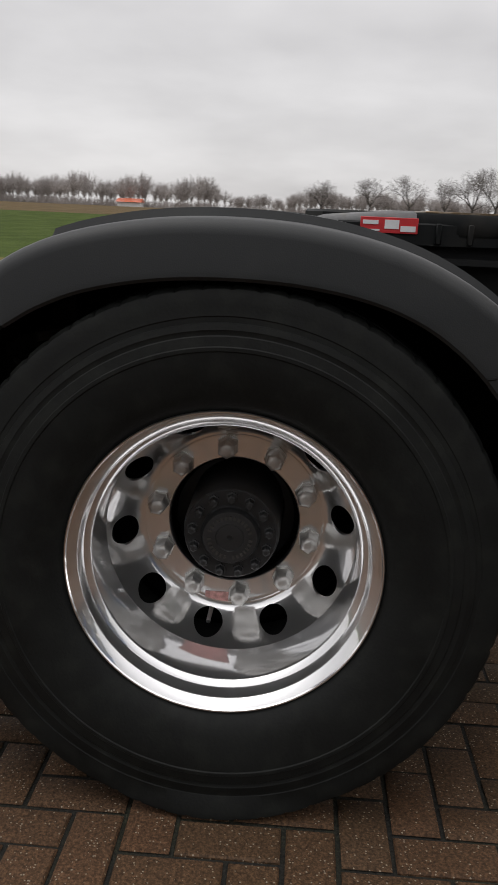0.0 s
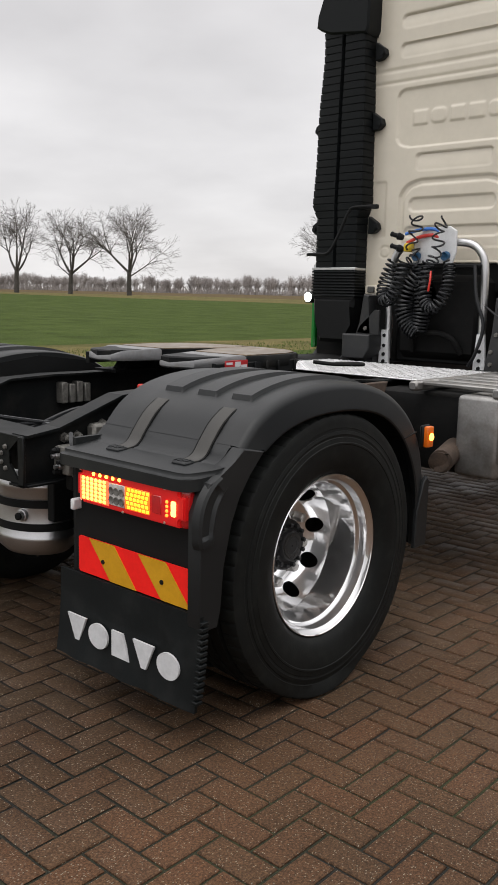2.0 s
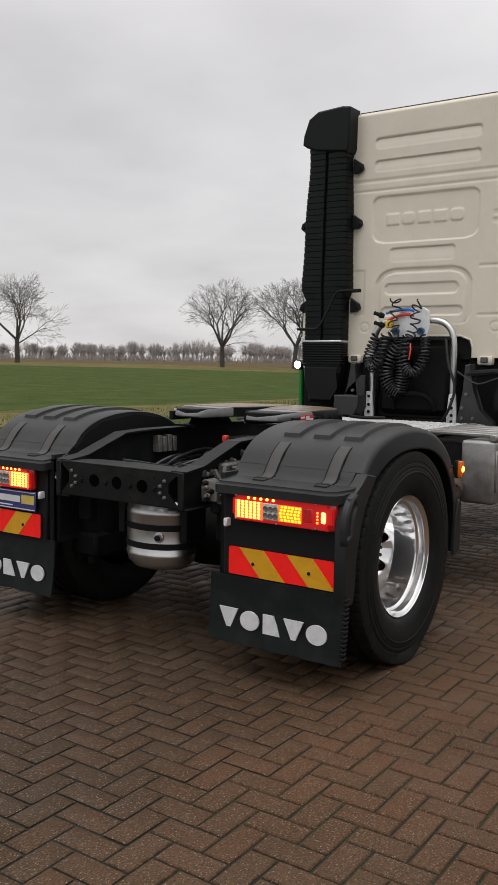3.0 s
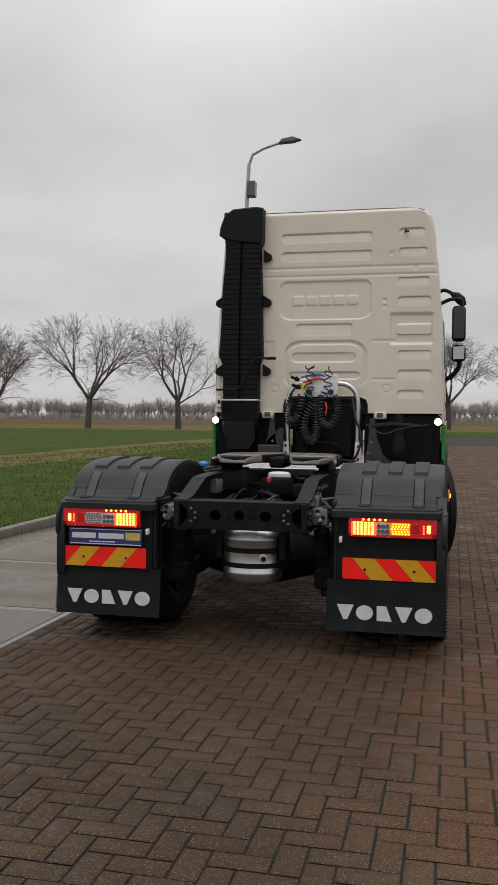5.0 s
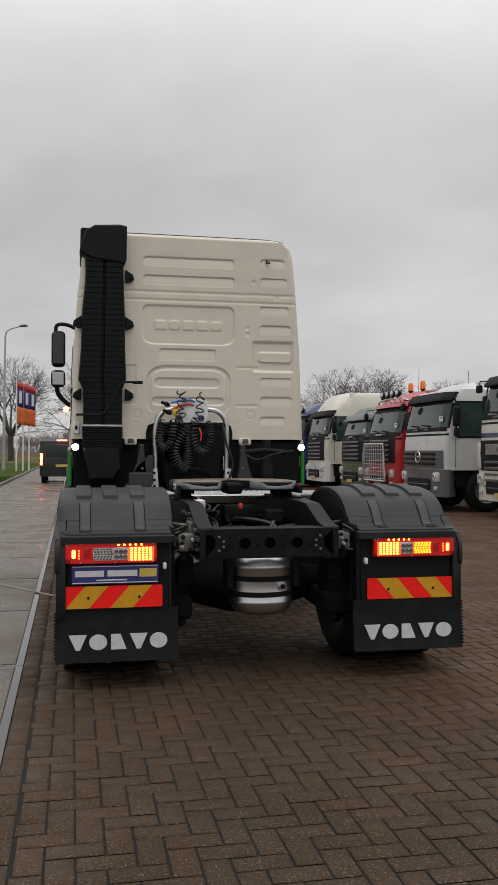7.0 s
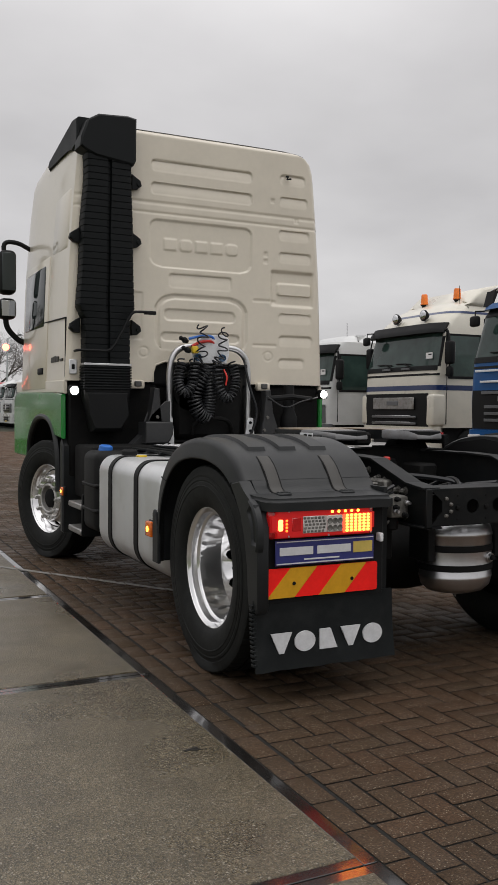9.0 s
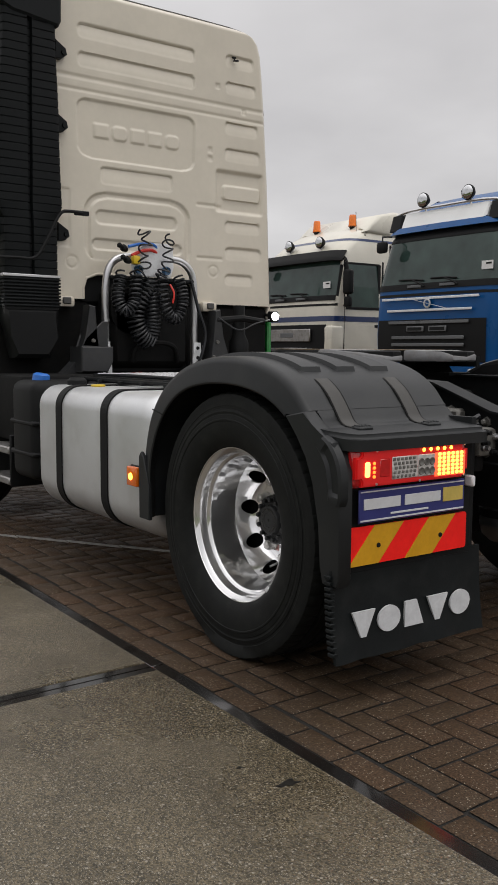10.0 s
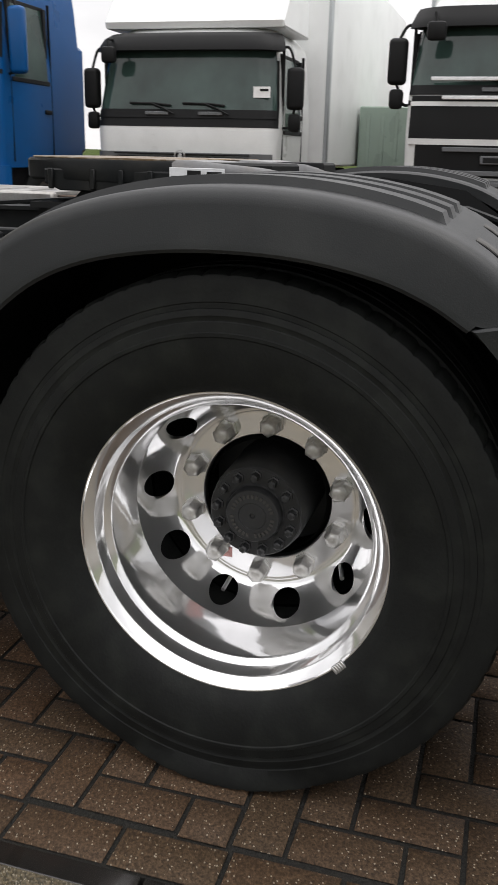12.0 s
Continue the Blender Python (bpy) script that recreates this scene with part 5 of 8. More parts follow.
FW_Y = 0.14
b = B()
for s in (1, -1):
    poly = [(s * x, FW_Y + 0.83 * y) for x, y in half_plate(s)]
    slab(b, poly, "xy", 1.125, 1.180, 0.006)
fw = part("fifth_wheel", b, chassis_paint, tractor, "worn grey fifth wheel coupling with greasy top")
b = B()
for s in (1, -1):
    slab(b, [(s * (0.03 + 0.95 * (x - 0.03)), FW_Y + 0.02 + 0.80 * y) for x, y in [(0.11, 0.36)] + [(0.452, 0.36)] + half_plate(s)[8:13] + [(0.012, 0.985), (0.012, 0.70)]], "xy", 1.1795, 1.1850, 0.002)
part("top_plate", b, grease, fw, "rust-brown greasy rubbing plate")
for s in (1, -1):
    # sloping horns towards the rear, and side skirts
    outline = [(0.105, 0.285), (0.150, 0.083), (0.170, 0.022), (0.25, 0.000), (0.365, 0.046), (0.440, 0.230), (0.452, 0.285)]
    horn = slab(B(), [(s * x, FW_Y + y) for x, y in outline], "xy", 1.128, 1.1835, 0.007)
    for v in horn.verts:
        back = FW_Y + 0.11 - v.co.y
        if v.co.z > 1.16 and back > 0:
            v.co.z -= 0.030 * back / 0.11
    part("ramp_horn", horn, plate_grey, fw, "worn light grey rear horn", sharp=45)
    part("side_skirt", slab(B(), [(FW_Y + 0.09, 1.10), (FW_Y + 0.09, 1.155), (FW_Y + 0.645, 1.155), (FW_Y + 0.645, 1.118), (FW_Y + 0.60, 1.100), (FW_Y + 0.35, 1.100)], "yz", s * 0.425, s * 0.452, 0.004), chassis_paint, fw, "dark painted side of the plate")
    for y in (0.44, 0.52, 0.60, 0.72):
        part("skirt_rib", box(B(), (s * 0.450, FW_Y + y - 0.105, 1.104), (s * 0.462, FW_Y + y - 0.090, 1.156), 0.003), chassis_paint, fw)
for s in (1, -1):
    b = slab(B(), [(0.36, 1.06), (0.43, 1.14), (0.66, 1.14), (0.74, 1.06)], "yz", s * 0.33, s * 0.415, 0.006)
    slab(b, [(0.30, 1.055), (0.30, 1.07), (0.82, 1.07), (0.82, 1.055)], "yz", s * 0.30, s * 0.47)
    tube(b, [(s * 0.29, 0.55, 1.115), (s * 0.42, 0.55, 1.115)], 0.03, 14)
    part("bearing_block", b, soft_black, fw, "black cast bearing block under the plate")
b = box(B(), (-0.06, FW_Y + 0.32, 1.085), (0.06, FW_Y + 0.62, 1.165), 0.015)
part("locking_jaw", b, under_grime, fw)
for s, m in ((1, tag_red), (-1, sign_white)):
    t = part("maker_plate", box(B(), (s * 0.452, 0.285, 1.127), (s * 0.457, 0.430, 1.166), 0.001), tag_red if s > 0 else sign_white, fw, "small printed maker plate")
    for k, (a, c, lo, hi) in enumerate(((0.291, 0.330, 1.148, 1.158), (0.346, 0.382, 1.138, 1.160), (0.386, 0.424, 1.132, 1.146), (0.291, 0.334, 1.132, 1.136))):
        part("print_bar", box(B(), (s * 0.4565, a, lo), (s * 0.4585, c, hi)), sign_white if s > 0 else soft_black, t)
part("release_handle", tube(B(), curve([(0.40, 0.98, 1.13), (0.46, 1.05, 1.12), (0.50, 1.16, 1.115), (0.50, 1.27, 1.11), (0.44, 1.28, 1.11), (0.42, 1.14, 1.115)], 30), 0.010, 8), chassis_paint, fw)

fw.location = (0, -0.03, 0.009)

# catwalk of bright tread plate behind the cab
cat = part("catwalk", box(B(), (-0.62, 1.62, 1.018), (0.75, 2.45, 1.026), 0.002), tread_alu, tractor, "bright aluminium tread plate catwalk")
b = B()
for i in range(26):
    for j in range(15):
        x, y = -0.59 + 0.052 * i, 1.65 + 0.054 * j
        a = 0.5 if (i + j) % 2 else -0.5
        m = Matrix.Translation((x, y, 1.0275)) @ Matrix.Rotation(a * math.pi / 2, 4, "Z") @ Matrix.Diagonal((0.040, 0.010, 0.006, 1))
        bmesh.ops.create_cube(b, size=1.0, matrix=m)
tagged(part("tread_pattern", b, tread_alu, cat), kind="stuff")
for k in range(4):
    part("cable", tube(B(), [(-0.70 + 0.02 * k, 1.1 + 0.1 * k, 1.030), (-0.67 + 0.01 * k, 1.6 + 0.1 * k, 1.030), (-0.64, 2.4, 1.02)], 0.008, 6), hose_black, tractor, "black cable beside the catwalk")


# ---- cab of the tractor unit ----
REAR = 2.95           # plane of the cab's rear wall


def half_width(z):
    pts = [(1.40, 1.190), (1.55, 1.187), (2.48, 1.152), (3.00, 1.116), (3.30, 1.090), (3.44, 1.073), (3.52, 1.048), (3.565, 1.006), (3.590, 0.930), (3.603, 0.78), (3.608, 0.0)]
    for (a, p), (c, q) in zip(pts, pts[1:]):
        if z <= c:
            return p + (q - p) * (z - a) / (c - a)
    return 0.0


def pad(x, z, x0, x1, z0, z1, r=0.03, soft=0.0065):
    """1 inside a rounded rectangle, falling to 0 over its sloping rim."""
    dx, dz = max(x0 + r - x, 0, x - x1 + r), max(z0 + r - z, 0, z - z1 + r)
    d = math.hypot(dx, dz) - r
    t = min(max((soft / 2 - d) / soft, 0), 1)
    return t * t * (3 - 2 * t)


def stamped(x, z):
    """Depth of the pressings in the rear wall."""
    d = 0.0
    z -= 0.022 * min(max((z - 2.2) / 0.6, 0.0), 1.0)
    for z0, z1 in ((3.262, 3.352), (3.070, 3.166)):
        d = max(d, (0.002 + 0.011 * min(max((z - z0) / (z1 - z0), 0), 1) ** 1.5) * pad(x, z, -0.470, 0.455, z0, z1, 0.03))
    for x0, x1, z0, z1 in ((0.735, 0.985, 3.285, 3.370), (0.735, 1.01, 3.090, 3.175), (0.73, 1.03, 2.792, 2.882), (0.73, 1.05, 2.600, 2.690)):
        d = max(d, (0.001 + 0.011 * min(max((z - z0) / (z1 - z0), 0), 1) ** 1.5) * pad(x, z, x0, x1, z0, z1, 0.03))
    d = max(d, 0.010 * pad(x, z, -0.482, 0.455, 2.484 + 0.22 * max(0, abs(x + 0.015) - 0.36), 2.862, 0.06))
    for k in range(5):
        a = -0.355 + 0.142 * k
        d -= 0.006 * pad(x, z, a, a + 0.112, 2.625, 2.715, 0.03 if k in (1, 4) else 0.005, 0.010)
    d = max(d, (0.002 + 0.010 * min(max((z - 2.325) / 0.112, 0), 1) ** 1.5) * pad(x, z, -0.310, 0.265, 2.325, 2.437, 0.03))
    hump = pad(x, z, -0.435, 0.415, 1.80, 2.272 - 0.25 * max(0, abs(x + 0.01) - 0.26), 0.10)
    d = max(d, 0.011 * hump - 0.009 * pad(x, z, -0.395, 0.375, 1.78, 2.235 - 0.25 * max(0, abs(x + 0.01) - 0.25), 0.08))
    for x0, x1, z0, z1 in ((-0.350, 0.300, 2.055, 2.150), (-0.380, 0.345, 1.880, 1.955)):
        d = max(d, 0.011 * pad(x, z, x0, x1, z0, z1, 0.04))
    d = max(d, 0.016 * pad(x, z, 0.655, 1.075, 2.235, 2.525, 0.012, 0.03))
    for z0, z1 in ((2.325, 2.425),):
        d = d - 0.012 * pad(x, z, 0.72, 1.06, z0, z1, 0.02)
    for x0, x1, z0, z1 in ((0.735, 1.06, 2.080, 2.165), (0.735, 1.07, 1.875, 1.965), (0.735, 0.99, 1.680, 1.760)):
        d = max(d, (0.001 + 0.011 * min(max((z - z0) / (z1 - z0), 0), 1) ** 1.5) * pad(x, z, x0, x1, z0, z1, 0.03))
    # long pressed seam below the roof and upright edges
    d += 0.004 * pad(x, z, -1.3, 1.3, 2.985, 3.010, 0.004, 0.012) + 0.004 * pad(x, z, -1.3, 1.3, 2.905, 2.925, 0.004, 0.012)
    d += 0.004 * pad(x, z, 0.475, 0.705, 2.255, 2.275, 0.004, 0.012) + 0.004 * pad(x, z, 0.475, 0.705, 1.865, 1.885, 0.004, 0.012)
    d += 0.004 * pad(x, z, -0.655, -0.545, 1.88, 2.27, 0.01, 0.012)
    for cx, cz in ((-0.535, 1.78), (0.625, 1.78)):
        d += 0.004 * (pad(x, z, cx - 0.045, cx + 0.045, cz - 0.045, cz + 0.045, 0.045, 0.01) - pad(x, z, cx - 0.035, cx + 0.035, cz - 0.035, cz + 0.035, 0.035, 0.01))
    for cx, cz in ((0.595, 2.60), (0.595, 2.66), (0.66, 3.13), (0.90, 2.975)):
        d += 0.004 * pad(x, z, cx - 0.02, cx + 0.02, cz - 0.018, cz + 0.018, 0.004, 0.008)
    return d


NX, step = 250, 0.0082
zs = [1.530 + step * i for i in range(int((3.605 - 1.530) / step) + 1)] + [3.606]
rows = []
for z in zs:
    hw = max(half_width(z), 0.02)
    row = []
    for j in range(NX + 1):
        x = (2 * j / NX - 1) * hw
        edge = min(hw - abs(x), (3.608 - z) * 1.2)
        roll = 0.035 * (1 - min(edge / 0.05, 1)) ** 2
        row.append((x, REAR + roll + 1.35 * stamped(x, z), z))
    rows.append(row)


def in_gap(i, j):
    x, z = rows[i][j][0] + 0.007, zs[i] + 0.006
    if not (-0.452 < x < 0.446) or z > 1.708:
        return False
    return not (z > 1.60 and (x < -0.345 or x > 0.340)) or math.hypot(max(-0.345 - x, x - 0.340), z - 1.60) < 0.108


cab = grid_mesh("cab", rows, cab_cream, tractor, "cream painted truck cab with pressed rear wall", skip=in_gap, sharp=60)

# rolled edge round the gap
g = [(-0.452, 1.531), (-0.452, 1.61), (-0.430, 1.675), (-0.345, 1.708), (0.0, 1.708), (0.340, 1.708), (0.424, 1.675), (0.446, 1.61), (0.446, 1.531)]
part("gap_edge", tube(B(), [(x, REAR + 0.006, z) for x, z in g], 0.011, 8), cab_cream, cab)
# shell of sides and roof
prof = [(half_width(z), z) for z in (1.53, 1.8, 2.1, 2.48, 2.75, 3.0, 3.2, 3.3, 3.38, 3.44, 3.485, 3.52, 3.545, 3.565, 3.58, 3.59, 3.598, 3.603, 3.606)]
loop = prof + [(0.25, 3.608)] + [(-x, z) for x, z in [(0.25, 3.608)] + prof[::-1]]
rows2 = []
for y, k, lift in ((REAR + 0.034, 0.999, 0.0), (REAR + 0.06, 1.0, 0.0), (3.6, 1.005, 0.015), (4.2, 1.005, 0.02), (4.7, 0.99, -0.02), (5.0, 0.95, -0.12), (5.12, 0.88, -0.35)):
    rows2.append([(x * k, y, z + lift * max(0, (z - 2.6))) for x, z in loop])
grid_mesh("cab_shell", rows2, cab_cream, cab, sharp=35)
b = B()
b.faces.new([b.verts.new(p) for p in rows2[-1]])
part("cab_front", b, cab_cream, cab)
part("cab_floor", box(B(), (-1.12, REAR + 0.06, 1.36), (1.12, 5.1, 1.535), 0.02), under_grime, cab)
b = box(B(), (-0.47, REAR + 0.03, 1.50), (0.47, REAR + 0.75, 1.75), 0.02)
part("engine_tunnel", b, soft_black, cab)

for s in (1, -1):
    # door with window, seams, handle and the lower green quarter panel
    door = part("door", box(B(), (s * 1.155, 3.62, 1.47), (s * 1.190, 4.62, 2.62), 0.012, 2), cab_cream, cab)
    for v in door.data.vertices:
        v.co.x += s * (half_width(v.co.z) - 1.172) * 1.0
    win = part("window", box(B(), (s * 1.150, 3.74, 2.02), (s * 1.197, 4.54, 2.56), 0.03, 2), glass_dark, door, "dark side window")
    for v in win.data.vertices:
        v.co.x += s * (half_width(v.co.z) - 1.170)
    part("handle", box(B(), (s * 1.17, 3.70, 1.60), (s * 1.212, 3.90, 1.66), 0.012, 2), soft_black, door, "black door handle")
    sp = part("side_panel", box(B(), (s * 1.085, 3.05, 2.60), (s * 1.160, 3.58, 3.10), 0.03, 2), cab_cream, cab)
    for v in sp.data.vertices:
        v.co.x += s * (half_width(v.co.z) - 1.150)
    q = [(2.985, 1.06), (2.985, 1.42), (3.25, 1.435), (4.75, 1.46), (4.95, 1.40), (4.95, 0.85), (4.32, 0.85), (4.28, 1.00), (4.15, 1.13), (3.95, 1.21), (3.65, 1.235), (3.42, 1.20), (3.24, 1.08)]
    part("lower_panel", slab(B(), q, "yz", s * 1.175, s * 1.215, 0.010), cab_green, cab, "glossy green lower side panel", sharp=25)
    part("white_band", slab(B(), [(2.985, 1.425), (2.985, 1.53), (4.9, 1.565), (4.9, 1.46), (3.25, 1.438)], "yz", s * 1.165, s * 1.200, 0.006), cab_cream, cab)
    arch = curve([(0, 4.30, 0.86), (0, 4.26, 1.00), (0, 4.13, 1.13), (0, 3.93, 1.215), (0, 3.66, 1.235), (0, 3.42, 1.195), (0, 3.25, 1.08), (0, 3.16, 0.92), (0, 3.14, 0.62)], 30)
    part("wheel_arch", tube(B(), [(s * 1.20, p.y, p.z) for p in arch], 0.028, 8), black_plastic, cab)
    grid_mesh("arch_liner", [[(s * x, p.y, p.z) for x in (1.20, 1.0, 0.72)] for p in arch], soft_black, cab)
    # work lamp beside the rear corner
    wl_ = part("work_lamp", box(B(), (s * 1.105, 2.845, 1.405), (s * 1.180, 2.905, 1.490), 0.012, 2), soft_black, tractor, "white work lamp on the cab corner, lit")
    part("lamp_glass", lathe(B(), [(0, 0.034), (0.006, 0.033), (0.012, 0.022)], 20, (s * 1.142, 2.846, 1.448), (0, -1, 0), cap_last=True), glow_white, wl_)
    part("lamp_arm", tube(B(), [(s * 1.14, 2.90, 1.45), (s * 1.15, 3.0, 1.47)], 0.012), soft_black, wl_)
    # front wheel
    o = (s * 1.17, 3.67, 0.512)
    bm = B()
    for pr in (((0.006, 0.290), (-0.003, 0.300), (0.001, 0.306), (0.008, 0.302)), ((0.004, 0.3005), (0.02, 0.283), (0.05, 0.275), (0.065, 0.262), (0.075, 0.255)), ((0.02, 0.196), (0.010, 0.190), (0.010, 0.142), (0.014, 0.140), (0.06, 0.138), (0.06, 0.0))):
        lathe(bm, [(-s * d, r) for d, r in pr], 72, o, (1, 0, 0))
    ring_me = wheel_holes(o, s, d0=0.02, d1=0.075, tall=0.8)
    fr = part("front_wheel", bm, polished, tractor, "polished aluminium front wheel")
    finish("hole_ring", ring_me, polished, fr, sharp=0)
    make_tyre("tyre", fr, s, o[0], o[1], o[2], n=120)
    hb_ = part("hub", lathe(B(), [(0.03, 0.139), (0.006, 0.132), (0.000, 0.122), (0.004, 0.112), (0.05, 0.104), (0.055, 0.020)], 40, o, (-s, 0, 0), cap_last=True), nut_steel, fr, "grey steel front hub")
    part("hub_cap", lathe(B(), [(0.05, 0.085), (0.02, 0.082), (0.012, 0.070), (0.010, 0.02)], 32, o, (-s, 0, 0), cap_last=True), under_grime, hb_)
    fr.matrix_basis = Matrix.Translation(o) @ Matrix.Rotation(radians(17), 4, "Z") @ Matrix.Translation((-o[0], -o[1], -o[2]))   # steered
    nd = None
    for k in range(10):
        a = (2 * k + 1) * math.pi / 10
        if nd is None:
            nut = part("wheel_nut", lathe(B(), [(0.0, 0.0225), (0.008, 0.0225), (0.010, 0.0185), (0.034, 0.018), (0.041, 0.012)], 6, (0, 0, 0), (s, 0, 0), cap_last=True), nut_steel, fr)
            nd = nut.data
        else:
            nut = new("wheel_nut", nd); nut.parent = fr
        nut.location = (o[0] - s * 0.010, o[1] + 0.1675 * math.sin(a), o[2] + 0.1675 * math.cos(a))
    part("rear_mudguard", slab(B(), [(2.99, 0.30), (2.99, 1.0), (3.05, 1.06), (3.08, 0.98), (3.06, 0.30)], "yz", s * 0.85, s * 1.205, 0.01), black_plastic, tractor, "black mudguard behind the front wheel")
    # mirror on arms, high on the door; the off-side one is folded in
    mx = 0.0
    mir = part("mirror", box(B(), (s * 1.255 - mx, 4.58, 2.40 + mx * 0.6), (s * 1.415 - mx, 4.76, 2.82 + mx * 0.6), 0.05, 3), soft_black, tractor, "black door mirror housing on arms")
    part("mirror_glass", box(B(), (s * 1.272 - mx, 4.572, 2.43 + mx * 0.6), (s * 1.398 - mx, 4.582, 2.79 + mx * 0.6), 0.004), glass_dark, mir)
    part("side_lamp", lathe(B(), [(0, 0.035), (0.02, 0.033), (0.03, 0.02)], 16, (s * 1.25, 5.22, 1.93), (0, -1, 0), cap_last=True), glow_red, tractor, "small round red lamp, lit") if s < 0 else None
    lower = part("lower_mirror", box(B(), (s * 1.255 - mx, 4.58, 2.16 + mx * 0.6), (s * 1.420 - mx, 4.75, 2.36 + mx * 0.6), 0.05, 3), soft_black, mir, "smaller wide-angle mirror")
    part("lower_glass", box(B(), (s * 1.272 - mx, 4.573, 2.185 + mx * 0.6), (s * 1.402 - mx, 4.582, 2.335 + mx * 0.6), 0.003), lower_glass, lower, "bright mirror glass")
    part("mirror_arm", tube(B(), curve([(s * 1.10, 4.66, 2.84), (s * 1.24, 4.66, 2.90), (s * 1.36 - mx, 4.66, 2.88), (s * 1.35 - mx, 4.66, 2.70)], 20), 0.022), soft_black, mir)
    part("mirror_arm", tube(B(), curve([(s * 1.15, 4.70, 1.94), (s * 1.24, 4.68, 1.98), (s * 1.34 - mx, 4.66, 2.10), (s * 1.345 - mx, 4.66, 2.30)], 20), 0.028), soft_black, mir)


km = part("kerb_mirror", tube(B(), [(1.24, 4.80, 2.99), (1.30, 4.80, 2.955), (1.36, 4.80, 2.90), (1.395, 4.80, 2.84)], [0.020, 0.055, 0.060, 0.030], 12), soft_black, tractor, "black downward kerb mirror over the door")
part("mirror_arm", tube(B(), curve([(1.09, 4.78, 3.00), (1.16, 4.80, 3.03), (1.25, 4.80, 2.99)], 10), 0.022, 8), soft_black, km)

# ---- air intake stack ----
def stack_width(z):
    return 0.026 * math.sin((z - 1.7) * 3.4) + 0.010 * math.sin((z - 1.7) * 7.0)


b = B()
prof_z, zz = [], 1.66
while zz < 3.44:
    prof_z += [(zz, 0.0), (zz + 0.005, 0.0045), (zz + 0.046, 0.0060), (zz + 0.050, 0.0)]
    zz += 0.052
rings = []
for z, e in prof_z:
    w = stack_width(z)
    xa, xb = -1.080 - w * 1.1 - e, -0.668 + w * 0.5 + e
    ya, yb = 2.815 - e, 2.945
    neck = max(0.0, min(1.0, (2.12 - z) / 0.10))
    xa, xb = xa + (-1.062 - e - xa) * neck, xb + (-0.692 + e - xb) * neck
    c = 0.035
    xm = (xa + xb) / 2
    loop_ = [(xa, yb), (xa, ya + c), (xa + c * 0.3, ya + c * 0.3), (xa + c, ya), (xm - 0.016, ya), (xm - 0.010, ya + 0.03), (xm + 0.010, ya + 0.03), (xm + 0.016, ya), (xb - c, ya), (xb - c * 0.3, ya + c * 0.3), (xb, ya + c), (xb, yb)]
    rings.append([b.verts.new((x, y, z)) for x, y in loop_])
for r0, r1 in zip(rings, rings[1:]):
    for k in range(11):
        b.faces.new((r0[k], r0[k + 1], r1[k + 1], r1[k]))
stack = part("air_intake", b, stack_plastic, tractor, "black ribbed plastic air intake stack on the cab", sharp=30)
cap = slab(B(), [(-0.652, 3.30), (-0.648, 3.632), (-0.72, 3.645), (-0.96, 3.630), (-1.05, 3.575), (-1.100, 3.44), (-1.108, 3.365), (-1.065, 3.335), (-0.98, 3.30), (-0.67, 3.26)], "xz", 2.795, 3.00, 0.014)
part("intake_cap", cap, stack_plastic, stack, sharp=30)
side_cap = slab(B(), [(2.95, 3.42), (2.95, 3.632), (3.10, 3.65), (3.92, 3.52), (3.98, 3.47), (3.93, 3.43), (3.3, 3.45), (3.12, 3.40)], "yz", -1.098, -0.98, 0.015)
part("intake_mouth", side_cap, stack_plastic, stack, sharp=30)
for z in (3.15, 2.68, 1.965):
    for x, d in ((-0.655, 1), (-1.085, -1)):
        if d < 0 and z > 3:
            continue
        b = slab(B(), [(x, z + 0.07), (x + d * 0.075, z + 0.02), (x + d * 0.085, z - 0.02), (x + d * 0.05, z - 0.05), (x, z - 0.055)], "xz", 2.90, 2.95, 0.004)
        lathe(b, [(0, 0.018), (0.01, 0.016)], 12, (x + d * 0.058, 2.90, z - 0.01), (0, -1, 0), cap_last=True)
        part("stack_bracket", b, stack_plastic, stack)
part("clamp_band", box(B(), (-1.078, 2.800, 1.648), (-0.684, 2.945, 1.668), 0.004), satin_alu, stack, "bright metal clamp band")
for k in range(9):          # fine folds of the bellows below the band
    part("bellows_fold", box(B(), (-1.080, 2.800, 1.630 - 0.0215 * k), (-0.682, 2.945, 1.6445 - 0.0215 * k), 0.005), stack_plastic, stack)
part("bellows_core", box(B(), (-1.068, 2.812, 1.44), (-0.694, 2.945, 1.65)), soft_black, stack)
bel = slab(B(), [(-1.072, 1.452), (-0.690, 1.452), (-0.696, 1.38), (-0.735, 1.26), (-0.750, 1.12), (-1.005, 1.12), (-1.030, 1.26), (-1.066, 1.38)], "xz", 2.802, 2.95, 0.028)
part("intake_box", bel, soft_black, stack, sharp=35)
b = tube(B(), curve([(-0.50, 2.78, 2.085), (-0.64, 2.74, 2.085), (-0.71, 2.74, 2.06), (-0.79, 2.74, 1.91), (-0.88, 2.74, 1.775), (-1.00, 2.76, 1.765), (-1.12, 2.80, 1.765), (-1.12, 2.93, 1.765)], 50), 0.011, 8)
box(b, (-0.59, 2.76, 2.07), (-0.49, 2.79, 2.10), 0.004)
part("grab_bar", b, soft_black, tractor, "black bent steel bar across the intake")
top_line = [(half_width(z), REAR + 0.030, z + 0.002) for z in (3.575, 3.585, 3.592, 3.598, 3.603)] + [(x, REAR + 0.030, 3.608) for x in (0.5, 0.0, -0.64)]
part("roof_seal", tube(B(), top_line, 0.0045, 6), worn_plastic, cab, "dark seal along the roof edge")
